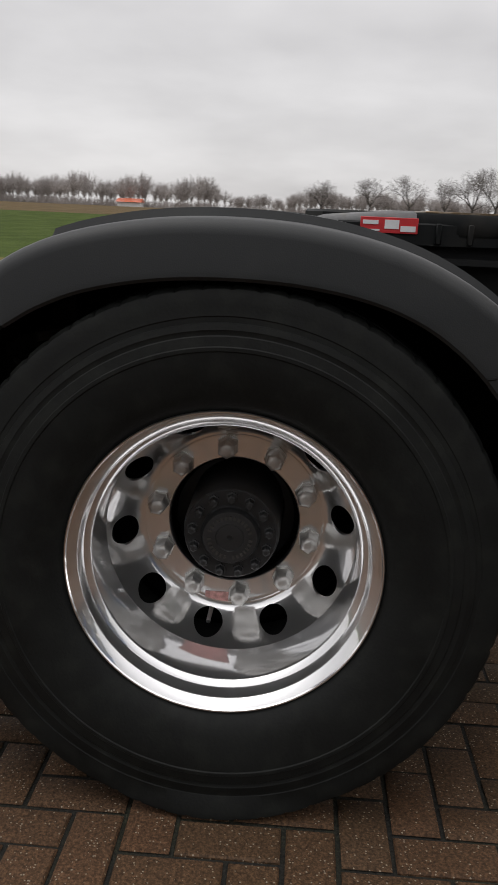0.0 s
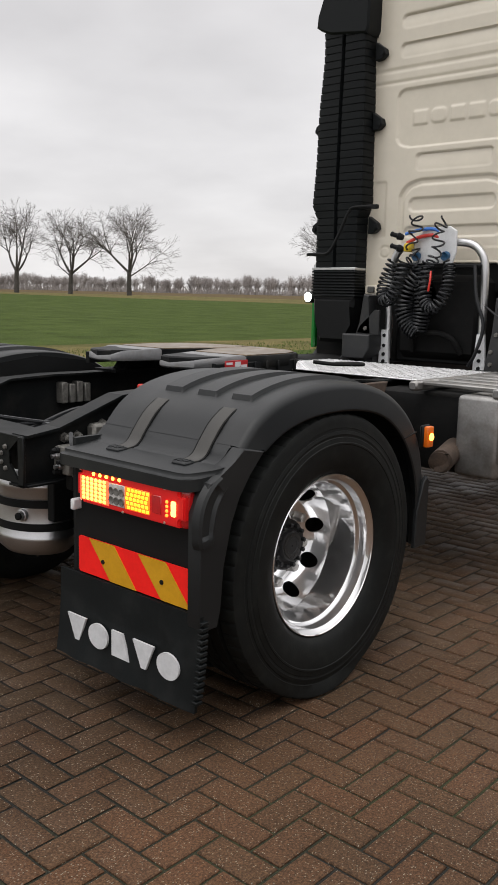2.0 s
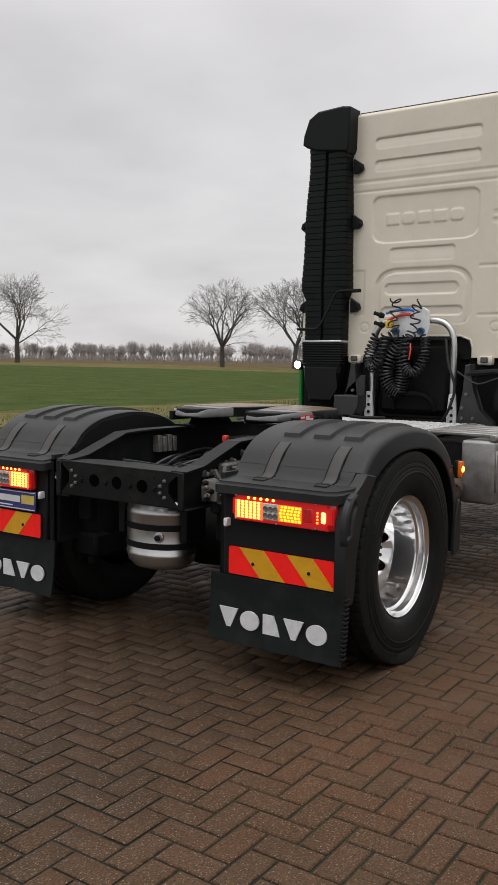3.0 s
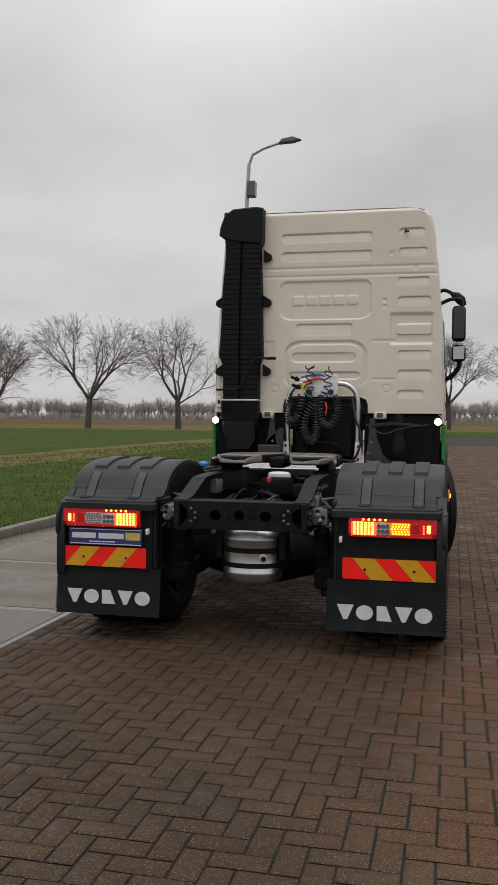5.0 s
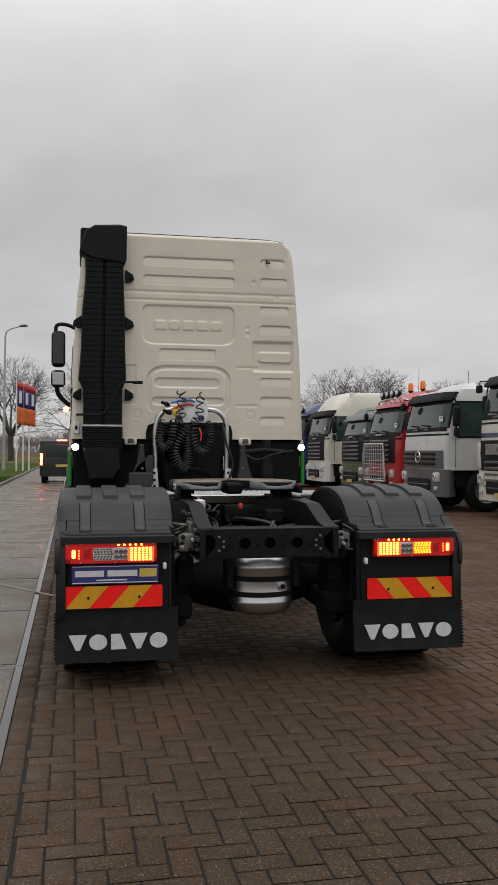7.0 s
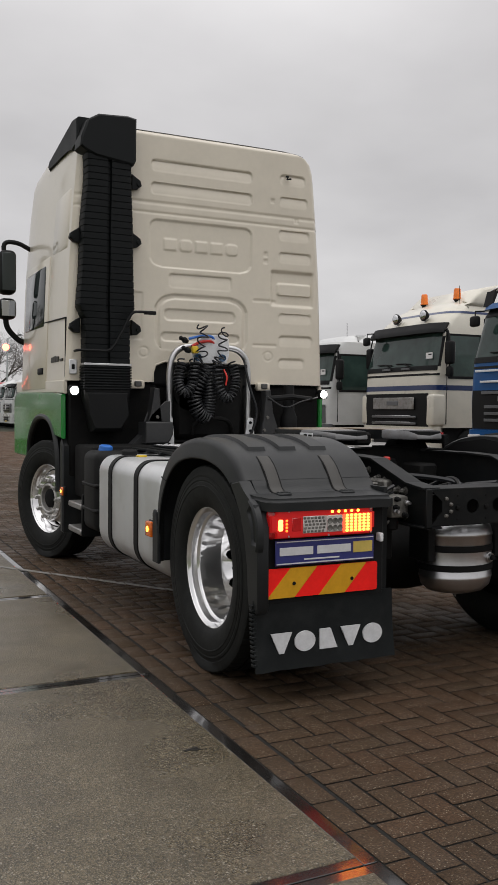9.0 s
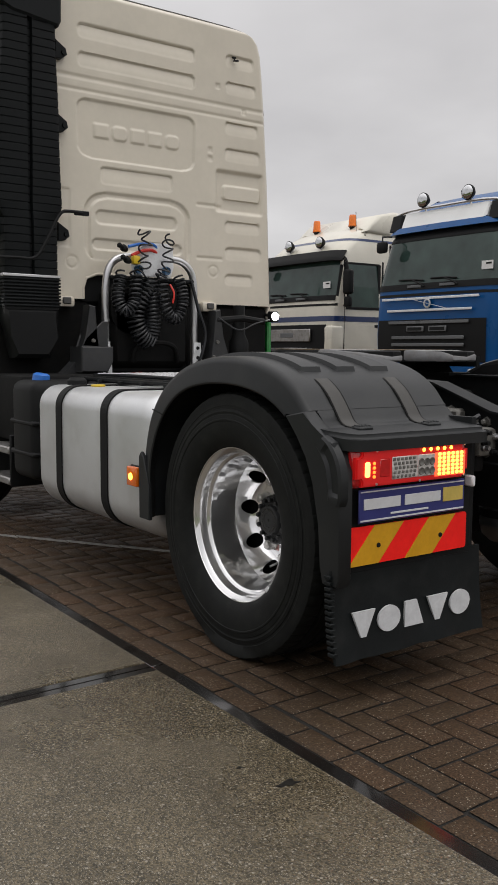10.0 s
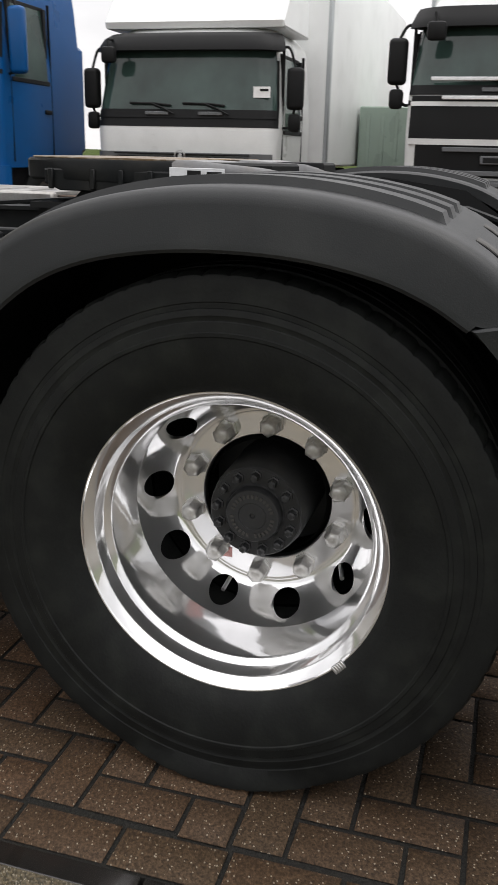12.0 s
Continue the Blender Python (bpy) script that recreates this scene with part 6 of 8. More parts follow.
part("roof_hook", tube(B(), [(0.80, 2.955, 3.385), (0.80, 2.925, 3.375), (0.785, 2.92, 3.35), (0.83, 2.93, 3.36)], 0.009, 6), soft_black, cab)
vent_ = part("side_vent", box(B(), (-1.165, 2.93, 1.58), (-1.10, 2.945, 1.70), 0.008), white_metal, cab, "pale grey latch plate")
part("latch_eye", box(B(), (-1.145, 2.924, 1.62), (-1.120, 2.932, 1.66), 0.004), soft_black, vent_)
# shut lines of the side panels and a bar where the model name stands
for line_ in ([(-1.181, 2.995, 1.56), (-1.176, 2.995, 2.04)], [(-1.179, 2.995, 2.035), (-1.183, 3.98, 2.06)]):
    part("shut_line", tube(B(), line_, 0.006, 6), soft_black, cab)
for y0, y1, h_ in ((3.20, 3.27, 0.045), (3.28, 3.36, 0.050), (3.37, 3.45, 0.045), (3.06, 3.15, 0.022)):
    part("model_bar", box(B(), (-1.192, y0, 1.69), (-1.182, y1, 1.69 + h_), 0.002), strap_grey, cab)
for x in (-0.60, 0.565):
    b = box(B(), (x - 0.065, 2.90, 1.47), (x + 0.065, 2.97, 1.545), 0.02, 2)
    part("rear_step_bracket", b, cab_cream, cab)
    part("bracket_clip", box(B(), (x - 0.03, 2.885, 1.49), (x + 0.03, 2.905, 1.535), 0.006), worn_plastic, cab)

# ---- behind the cab ----
hoop = curve([(-0.365, 2.60, 1.06), (-0.365, 2.60, 1.50), (-0.360, 2.60, 1.66), (-0.330, 2.60, 1.775), (-0.25, 2.60, 1.84), (-0.1, 2.60, 1.855), (0.1, 2.60, 1.855), (0.24, 2.60, 1.84), (0.320, 2.60, 1.775), (0.348, 2.60, 1.68), (0.352, 2.60, 1.50), (0.352, 2.60, 1.06)], 70)
hp = part("hose_frame", tube(B(), hoop, 0.026, 14), satin_alu, tractor, "bright bent tube frame that carries the coiled hoses")
for s, x in ((-1, -0.375), (1, 0.362)):
    part("frame_foot", slab(B(), [(x - 0.045, 0.98), (x + 0.045, 0.98), (x + 0.04, 1.10), (x + 0.028, 1.26), (x - 0.028, 1.26), (x - 0.04, 1.10)], "xz", 2.565, 2.585, 0.004), white_metal, hp)
    bolts("foot_bolt", [(x, 2.566, z) for z in (1.04, 1.09, 1.15, 1.22)], [(0, 0.014), (0.010, 0.012)], (0, -1, 0), soft_black, hp)
pl = slab(B(), [(-0.17, 1.715), (0.13, 1.715), (0.155, 1.79), (0.150, 1.925), (0.10, 1.955), (-0.08, 1.945), (-0.14, 1.89), (-0.18, 1.79)], "xz", 2.555, 2.572, 0.004)
part("coupling_plate", pl, white_metal, hp, "white plate with hose couplings")
part("hose_rail", box(B(), (-0.34, 2.56, 1.685), (0.33, 2.61, 1.712), 0.006), soft_black, hp)
for x, z in ((-0.135, 1.765), (0.085, 1.765)):
    b = lathe(B(), [(0, 0.030), (0.02, 0.031), (0.032, 0.028), (0.026, 0.020), (0.020, 0.008)], 20, (x, 2.556, z), (0, -1, -0.2), cap_last=True)
    part("coupling_socket", b, socket_blue, hp, "blue trailer socket")
b = B()
for x, z, y in ((-0.26, 1.895, 2.52), (-0.245, 1.815, 2.50)):
    lathe(b, [(-0.03, 0.016), (-0.005, 0.024), (0.012, 0.025), (0.018, 0.017), (0.045, 0.015), (0.055, 0.019), (0.065, 0.012)], 14, (x, y, z), (-1, -0.5, 0.35), cap_first=True, cap_last=True)
part("gladhand", b, soft_black, hp, "black hose coupling head parked on the frame")
part("yellow_coupling", box(B(), (-0.205, 2.48, 1.79), (-0.150, 2.54, 1.85), 0.014, 2), hose_yellow, hp)
part("red_hose", tube(B(), curve([(-0.20, 2.52, 1.85), (-0.12, 2.53, 1.885), (-0.03, 2.55, 1.90), (0.03, 2.57, 1.88)], 20), 0.012), hose_red, hp)
part("blue_hose", tube(B(), curve([(-0.22, 2.53, 1.91), (-0.12, 2.54, 1.935), (-0.02, 2.55, 1.94), (0.03, 2.57, 1.91)], 20), 0.011), cap_blue, hp)
for path, rad, turns, wire in (([(-0.13, 2.50, 2.03), (-0.10, 2.48, 1.96), (-0.14, 2.48, 1.85), (-0.11, 2.49, 1.76), (-0.17, 2.50, 1.71)], 0.040, 5.5, 0.0065),
                               ([(0.10, 2.50, 1.99), (0.06, 2.48, 1.93), (0.065, 2.48, 1.83), (0.03, 2.49, 1.75), (0.01, 2.50, 1.71)], 0.038, 5.5, 0.0065),
                               ([(-0.19, 2.48, 1.73), (-0.205, 2.46, 1.62), (-0.235, 2.44, 1.51), (-0.300, 2.44, 1.465), (-0.335, 2.46, 1.53), (-0.325, 2.48, 1.62), (-0.285, 2.50, 1.73)], 0.040, 22, 0.0070),
                               ([(0.01, 2.46, 1.72), (0.0, 2.44, 1.58), (0.025, 2.42, 1.46), (0.09, 2.42, 1.425), (0.155, 2.44, 1.52), (0.165, 2.46, 1.62), (0.150, 2.49, 1.72)], 0.037, 24, 0.0070),
                               ([(-0.07, 2.50, 1.66), (-0.15, 2.50, 1.55), (-0.185, 2.50, 1.42), (-0.145, 2.50, 1.31), (-0.07, 2.50, 1.25)], 0.058, 17, 0.0075),
                               ([(-0.055, 2.51, 1.70), (-0.05, 2.51, 1.55), (-0.045, 2.51, 1.40), (-0.07, 2.51, 1.27)], 0.055, 17, 0.0075)):
    part("coiled_hose", coil(path, rad, turns, wire), hose_black, hp, "black coiled air hose")
part("red_lead", tube(B(), curve([(0.05, 2.43, 1.66), (0.065, 2.40, 1.60), (0.055, 2.40, 1.53)], 10), 0.007), hose_red, hp, "red air line end")
part("pipe_stub", tube(B(), curve([(-0.16, 2.6, 1.12), (-0.15, 2.58, 1.20), (-0.08, 2.55, 1.245), (0.06, 2.54, 1.255), (0.16, 2.56, 1.22), (0.21, 2.6, 1.12)], 30), 0.019), under_grime, hp)
part("loose_hose", tube(B(), curve([(0.30, 2.55, 1.70), (0.34, 2.52, 1.50), (0.40, 2.52, 1.32), (0.36, 2.52, 1.15), (0.30, 2.54, 1.05)], 30), 0.012), hose_black, hp)
hp.location = (0, 0.19, -0.025)
part("tool_box", slab(B(), [(-0.63, 1.03), (-0.63, 1.20), (-0.40, 1.20), (-0.40, 1.10), (-0.44, 1.03)], "xz", 2.60, 2.80, 0.008), tower_grey, tractor, "dark grey folded steel box beside the hose frame")
part("box_arm", slab(B(), [(-0.58, 1.205), (-0.55, 1.26), (-0.43, 1.37), (-0.39, 1.37), (-0.39, 1.195)], "xz", 2.70, 2.72, 0.004), tower_grey, tractor)
b = box(B(), (-0.34, 2.86, 1.02), (0.33, 2.92, 1.20), 0.01)
part("cross_plate", b, soft_black, tractor, "black plate across the frame behind the cab")
b = lathe(B(), [(0, 0.16), (0.35, 0.165), (0.5, 0.13)], 28, (-0.16, 2.80, 1.45), (0, 1, 0), cap_first=True, cap_last=True)
box(b, (-0.32, 2.80, 1.05), (0.33, 3.6, 1.62), 0.05)
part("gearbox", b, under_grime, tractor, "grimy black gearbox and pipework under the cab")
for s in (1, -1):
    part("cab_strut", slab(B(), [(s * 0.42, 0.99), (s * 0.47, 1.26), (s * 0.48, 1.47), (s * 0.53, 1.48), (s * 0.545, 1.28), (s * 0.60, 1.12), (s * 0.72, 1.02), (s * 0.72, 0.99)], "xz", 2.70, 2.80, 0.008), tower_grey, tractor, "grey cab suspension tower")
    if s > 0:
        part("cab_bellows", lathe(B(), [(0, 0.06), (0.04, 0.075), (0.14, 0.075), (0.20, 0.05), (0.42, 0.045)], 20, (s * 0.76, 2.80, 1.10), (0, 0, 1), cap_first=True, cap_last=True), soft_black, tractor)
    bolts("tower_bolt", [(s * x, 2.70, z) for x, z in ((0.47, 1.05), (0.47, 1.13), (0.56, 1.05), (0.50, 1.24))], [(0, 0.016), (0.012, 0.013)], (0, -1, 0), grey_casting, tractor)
    # dark block added to close the open view below the cab
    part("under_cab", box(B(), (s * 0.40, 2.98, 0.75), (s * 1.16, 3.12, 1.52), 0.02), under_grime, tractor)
    if s > 0:
        part("stub_pipe", tube(B(), [(s * 0.5, 2.72, 1.40), (s * 0.72, 2.70, 1.42), (s * 0.95, 2.74, 1.40)], 0.025), soft_black, tractor)
part("thin_cable", tube(B(), curve([(0.45, 2.62, 1.42), (0.62, 2.60, 1.33), (0.8, 2.64, 1.38), (1.05, 2.80, 1.42)], 30), 0.006), hose_black, tractor)

# ---- fuel tank on the near side, AdBlue tank and steps ----
def d_tank(x_out, s, y0, y1, z0, z1, r, name, label, bulge=0.02):
    prof_ = [(s * (x_out - 0.62), z0), (s * (x_out - r * 1.5), z0 + 0.0)]
    for k in range(9):
        a = -math.pi / 2 + k * math.pi / 16
        prof_.append((s * (x_out - r * 1.5 + r * 1.5 * math.cos(a)), z0 + r * 1.5 + r * 1.5 * math.sin(a)))
    for k in range(9):
        a = k * math.pi / 16
        prof_.append((s * (x_out - r + r * math.cos(a)), z1 - r + r * math.sin(a)))
    prof_.append((s * (x_out - 0.62), z1))
    cx, cz = s * (x_out - 0.31), (z0 + z1) / 2
    b = B()
    rows_ = []
    for y, k in ((y0, 0.84), (y0 + 0.010, 0.905), (y0 + 0.028, 0.955), (y0 + 0.055, 0.987), (y0 + 0.085, 1.0), (y1 - 0.05, 1.0), (y1 - 0.03, 0.985), (y1 - 0.012, 0.955), (y1, 0.90)):
        rows_.append([b.verts.new((cx + (x - cx) * k, y, cz + (z - cz) * k)) for x, z in prof_])
    n = len(prof_)
    for r0, r1 in zip(rows_, rows_[1:]):
        for k in range(n):
            b.faces.new((r0[k], r0[(k + 1) % n], r1[(k + 1) % n], r1[k]))
    b.faces.new(rows_[0]); b.faces.new(rows_[-1][::-1])
    ob = part(name, b, satin_alu, tractor, label, sharp=50)
    return ob, prof_


ft, fprof = d_tank(1.215, -1, 0.63, 1.93, 0.315, 0.985, 0.11, "fuel_tank", "brushed aluminium fuel tank with black straps")
ft.data.materials[0] = tank_silver
part("end_seam", tube(B(), [(x, 0.735, z) for x, z in fprof[1:-1]], 0.0065, 6), tank_silver, ft, "welded seam of the tank end")
for y in (1.08, 1.62):
    b = B()
    for a, c in zip(fprof, fprof[1:]):
        m0, m1 = Vector((a[0], 0, a[1])), Vector((c[0], 0, c[1]))
        ctr = Vector((-0.9, 0, 0.65))
        vs = []
        for p in (m0, m1):
            d = (p - ctr).normalized()
            for yy in (y - 0.035, y + 0.035):
                vs += [b.verts.new((p.x, yy, p.z)), b.verts.new((p.x + d.x * 0.008, yy, p.z + d.z * 0.008))]
        for f in ((1, 3, 7, 5), (0, 1, 5, 4), (2, 6, 7, 3)):
            b.faces.new([vs[i] for i in f])
    part("tank_strap", b, soft_black, ft, "black steel strap with rubber lining")
part("tank_cap", lathe(B(), [(0, 0.055), (0.03, 0.055), (0.045, 0.04)], 24, (-1.02, 1.82, 0.98), (0, 0, 1), cap_last=True), soft_black, ft)
part("strap_end", box(B(), (-1.06, 1.50, 0.985), (-1.00, 1.56, 0.997), 0.004), hose_yellow, ft)
b = B()
for x in (-0.62, -0.74, -0.86):
    box(b, (x - 0.02, 0.72, 1.005), (x + 0.02, 2.2, 1.022), 0.004)
for y in (0.8, 1.05, 1.3, 1.55, 1.8, 2.05):
    box(b, (-0.90, y - 0.015, 0.995), (-0.60, y + 0.015, 1.012), 0.003)
part("step_grid", b, chassis_paint, tractor, "dark step grid over the tank")
b = box(B(), (-1.21, 2.00, 0.42), (-0.75, 2.36, 1.00), 0.06, 3)
for z in (0.56, 0.74):
    box(b, (-1.216, 1.995, z), (-1.0, 2.365, z + 0.03), 0.01)
ad = part("additive_tank", b, soft_black, tractor, "black plastic additive tank with blue cap", sharp=40)
part("blue_cap", lathe(B(), [(0, 0.052), (0.035, 0.05), (0.045, 0.035)], 20, (-1.08, 2.20, 0.995), (0.1, -0.1, 1), cap_last=True), cap_blue, ad, "bright blue filler cap")
b = B()
for z in (0.54, 0.35):
    box(b, (-1.21, 2.42, z), (-0.95, 2.78, z + 0.045), 0.008)
part("step_tread", b, dull_alu, tractor, "two aluminium step treads below the cab")
part("step_side", box(B(), (-1.20, 2.40, 0.34), (-0.92, 2.425, 0.66), 0.006), soft_black, tractor)
part("battery_box", box(B(), (-1.12, 2.42, 0.60), (-0.55, 2.95, 1.02), 0.03, 2), under_grime, tractor)
mk = part("front_marker_lamp", box(B(), (-1.215, 2.90, 0.60), (-1.19, 3.0, 0.68), 0.006), soft_black, tractor, "orange marker lamp, lit, behind the front wheel")
part("lens", box(B(), (-1.228, 2.91, 0.607), (-1.212, 2.99, 0.673), 0.006), lens_amber, mk)
part("bulb", lathe(B(), [(0, 0.014), (0.004, 0.008)], 10, (-1.228, 2.95, 0.64), (-1, 0, 0), cap_last=True), glow_amber, mk)

# silencer box and step on the far side
sb = part("silencer_box", box(B(), (0.98, 1.36, 0.60), (1.205, 2.40, 1.00), 0.022, 2), dull_alu, tractor, "dull grey ribbed metal silencer box", sharp=50)
# dark inner body added to close the gap behind the box
part("silencer_body", box(B(), (0.43, 1.45, 0.58), (0.978, 2.38, 0.985), 0.05, 2), under_grime, sb)
b = B()
for k in range(8):
    box(b, (1.198, 1.37 + 0.118 * k, 0.68), (1.212, 1.44 + 0.118 * k, 0.94), 0.006)
part("pressed_rib", b, dull_alu, sb)
b = box(B(), (1.16, 1.36, 0.995), (1.21, 2.3, 1.045), 0.01)
st = part("side_step", b, dull_alu, tractor, "cast aluminium step bracket above the silencer")
part("step_rail", box(B(), (0.70, 1.36, 0.995), (0.75, 2.3, 1.045), 0.01), dull_alu, st)
for k in range(5):
    part("step_bar", box(B(), (0.72, 1.42 + 0.16 * k, 1.02), (1.18, 1.50 + 0.16 * k, 1.043), 0.006), dull_alu, st)
part("exhaust_pipe", tube(B(), [(0.84, 1.75, 0.74), (0.92, 1.5, 0.72), (0.99, 1.22, 0.685), (0.99, 1.20, 0.684), (0.985, 1.23, 0.686)], [0.055, 0.055, 0.058, 0.050, 0.046], 20), rust_panel, tractor, "rusty brown exhaust pipe end")
part("bracket_plate", slab(B(), [(0.62, 0.86), (0.62, 1.04), (1.28, 1.04), (1.22, 0.90)], "yz", 0.60, 0.63, 0.004), rust_panel, tractor, "rust-stained bracket plate beside the frame")



# ---- the row of parked trucks ----
class Shell:
    """A cab body as level outlines: (z, setback of the front, half width, corner radius) from bottom to top."""

    def __init__(self, levels, depth):
        self.levels, self.depth = levels, depth

    def level(self, z):
        L = self.levels
        z = min(max(z, L[0][0]), L[-1][0])
        for a, c in zip(L, L[1:]):
            if z <= c[0]:
                t = (z - a[0]) / (c[0] - a[0])
                return [p + (q - p) * t for p, q in zip(a, c)]
        return L[-1]

    def outline(self, z, push=0.0):
        """Points from the rear of one side round the front to the rear of the other; u runs back from the front."""
        _, u, w, r = self.level(z)
        pts = [(self.depth, -w - push), (1.6, -w - push), (1.0, -w - push), (u + r, -w - push)]
        for k in range(1, 6):
            a = k * math.pi / 12
            pts.append((u + r - (r + push) * math.sin(a), -w + r - (r + push) * math.cos(a)))
        pts += [(u - push, -w + r), (u - push - 0.02, -w * 0.5), (u - push - 0.03, 0.0), (u - push - 0.02, w * 0.5), (u - push, w - r)]
        for k in range(5, 0, -1):
            a = k * math.pi / 12
            pts.append((u + r - (r + push) * math.sin(a), w - r + (r + push) * math.cos(a)))
        pts += [(u + r, w + push), (1.0, w + push), (1.6, w + push), (self.depth, w + push)]
        return pts

    def band(self, z0, z1, i0, i1, push, steps=4, inward=0.05):
        """A panel that follows the body from z0 to z1 over part of the outline, standing proud by push."""
        b = B()
        rows = []
        for k in range(steps + 1):
            z = z0 + (z1 - z0) * k / steps
            rows.append([b.verts.new((u, v, z)) for u, v in self.outline(z, push)[i0:i1 + 1]])
        for r0, r1 in zip(rows, rows[1:]):
            for a in range(len(r0) - 1):
                b.faces.new((r0[a], r0[a + 1], r1[a + 1], r1[a]))
        if inward:
            edge = [rows[0], [r[-1] for r in rows], rows[-1][::-1], [r[0] for r in rows][::-1]]
            zs_ = [z0] + [None] * 3
            for line_ in edge:
                back = []
                for v in line_:
                    f = min(inward, 0.6)
                    c = Vector((max(v.co.x + f, v.co.x), v.co.y * (1 - f / 1.3), v.co.z))
                    back.append(b.verts.new(c))
                for a in range(len(line_) - 1):
                    b.faces.new((line_[a], back[a], back[a + 1], line_[a + 1]))
        return b


def turn_to_row(ob_root, x, y, yaw=0.0):
    ob_root.matrix_basis = pose(x, y, 0, 0, 0, yaw)


def parked_truck(name, label, body_mat, x, y, roof=3.55, ws=(2.02, 2.86), grille="bars", lower=None, visor=None, beacons=(), lamps=False, bull=False,
                 stripe=None, width=2.46, depth=2.15, badge="", yaw=0.0, high=True, trailer=None, roof_mat=None, mirrors=True, antennas=(), grille_top=None, roof_plate=False, mirror_mat=None, light_box=False, deflector=False, spoiler=None, front_panel=False):
    """One tractor truck that faces west. Built facing -x at the origin: u is x, v is y."""
    root = thing(name, label, "truck", "row of parked trucks")
    lower = lower or body_mat
    w = width / 2
    zt = ws[1]
    levels = [(0.98, 0.02, w - 0.015, 0.16), (1.45, 0.0, w, 0.18), (ws[0], 0.03, w, 0.20), (zt, 0.20, w - 0.07, 0.24)]
    if high:
        levels += [(zt + 0.22, 0.34, w - 0.10, 0.30), (roof - 0.18, 0.62, w - 0.16, 0.34), (roof - 0.05, 0.85, w - 0.24, 0.36), (roof, 1.05, w - 0.42, 0.36)]
    else:
        levels += [(zt + 0.10, 0.26, w - 0.10, 0.28), (roof, 0.50, w - 0.30, 0.30)]
    sh = Shell(levels, depth)
    b = B()
    zz = sorted({l[0] for l in levels} | {1.2, 1.7, (ws[0] + zt) / 2})
    rows_ = [[b.verts.new((u, v, z)) for u, v in sh.outline(z)] for z in zz]
    for r0, r1 in zip(rows_, rows_[1:]):
        for k in range(len(r0)):
            j = (k + 1) % len(r0)
            b.faces.new((r0[k], r0[j], r1[j], r1[k]))
    b.faces.new(rows_[-1]); b.faces.new(rows_[0][::-1])
    body = part("cab_body", b, body_mat, root, sharp=42)
    N = len(sh.outline(1.5)) - 1
    part("windscreen_frame", sh.band(ws[0] - 0.11, zt + 0.05, 4, N - 4, 0.004), soft_black, body)
    scr = part("windscreen", sh.band(ws[0], zt, 5, N - 5, 0.009, inward=0.0), screen_glass, body, "dark windscreen with wipers")
    part("cowl", sh.band(ws[0] - 0.01, ws[0] + 0.085, 5, N - 5, 0.013, steps=2, inward=0.0), soft_black, scr, "black cowl below the glass")
    for v in (-0.62, 0.05):
        u = sh.level(ws[0])[1]
        wp = part("wiper", tube(B(), [(u - 0.03, v + 0.10, ws[0] + 0.125), (u - 0.02, v + 0.30, ws[0] + 0.145), (u - 0.02, v + 0.62, ws[0] + 0.15)], 0.014, 6), soft_black, scr)
        part("wiper_arm", tube(B(), [(u - 0.06, v + 0.05, ws[0] + 0.03), (u - 0.05, v + 0.20, ws[0] + 0.10), (u - 0.03, v + 0.34, ws[0] + 0.145)], 0.012, 6), soft_black, wp)
        part("step_recess", box(B(), (u - 0.052, v + 0.12, ws[0] + 0.02), (u - 0.035, v + 0.42, ws[0] + 0.06), 0.006), grey_paint, scr)
    u = sh.level(ws[0] + 0.3)[1]
    part("sale_paper", box(B(), (u - 0.040, -0.92 * w, ws[0] + 0.22), (u - 0.030, -0.92 * w + 0.20, ws[0] + 0.34)), paper, scr, "white price paper behind the glass")
    part("print_bar", box(B(), (u - 0.0425, -0.92 * w + 0.02, ws[0] + 0.29), (u - 0.040, -0.92 * w + 0.12, ws[0] + 0.315)), soft_black, scr)
    for sgn in (-1, 1):
        i0, i1 = (1, 3) if sgn < 0 else (N - 3, N - 1)
        bb = sh.band(ws[0] - 0.12, zt - 0.10, i0, i1, 0.006, inward=0.0)
        for v in bb.verts:
            v.co.x = min(max(v.co.x, 0.42), 1.22)
        part("side_window", bb, screen_glass, body, "dark side window")
        fr_ = B()
        for lo3, hi3 in (((0.37, ws[0] - 0.17), (1.27, ws[0] - 0.12)), ((0.37, zt - 0.10), (1.27, zt - 0.06)), ((0.37, ws[0] - 0.13), (0.43, zt - 0.08)), ((1.21, ws[0] - 0.13), (1.27, zt - 0.08))):
            inset = sh.level((lo3[1] + hi3[1]) / 2)[2]
            box(fr_, (lo3[0], sgn * (inset - 0.04), lo3[1]), (hi3[0], sgn * (inset + 0.012), hi3[1]), 0.004)
        part("window_frame", fr_, soft_black, body)
        for xx in (0.34, 1.32):
            part("door_seam", box(B(), (xx - 0.006, sgn * (w - 0.03), 1.05), (xx + 0.006, sgn * (w + 0.004), zt - 0.02)), soft_black, body)
        part("door_handle", box(B(), (1.12, sgn * (w - 0.01), 1.62), (1.28, sgn * (w + 0.022), 1.67), 0.008), soft_black, body)
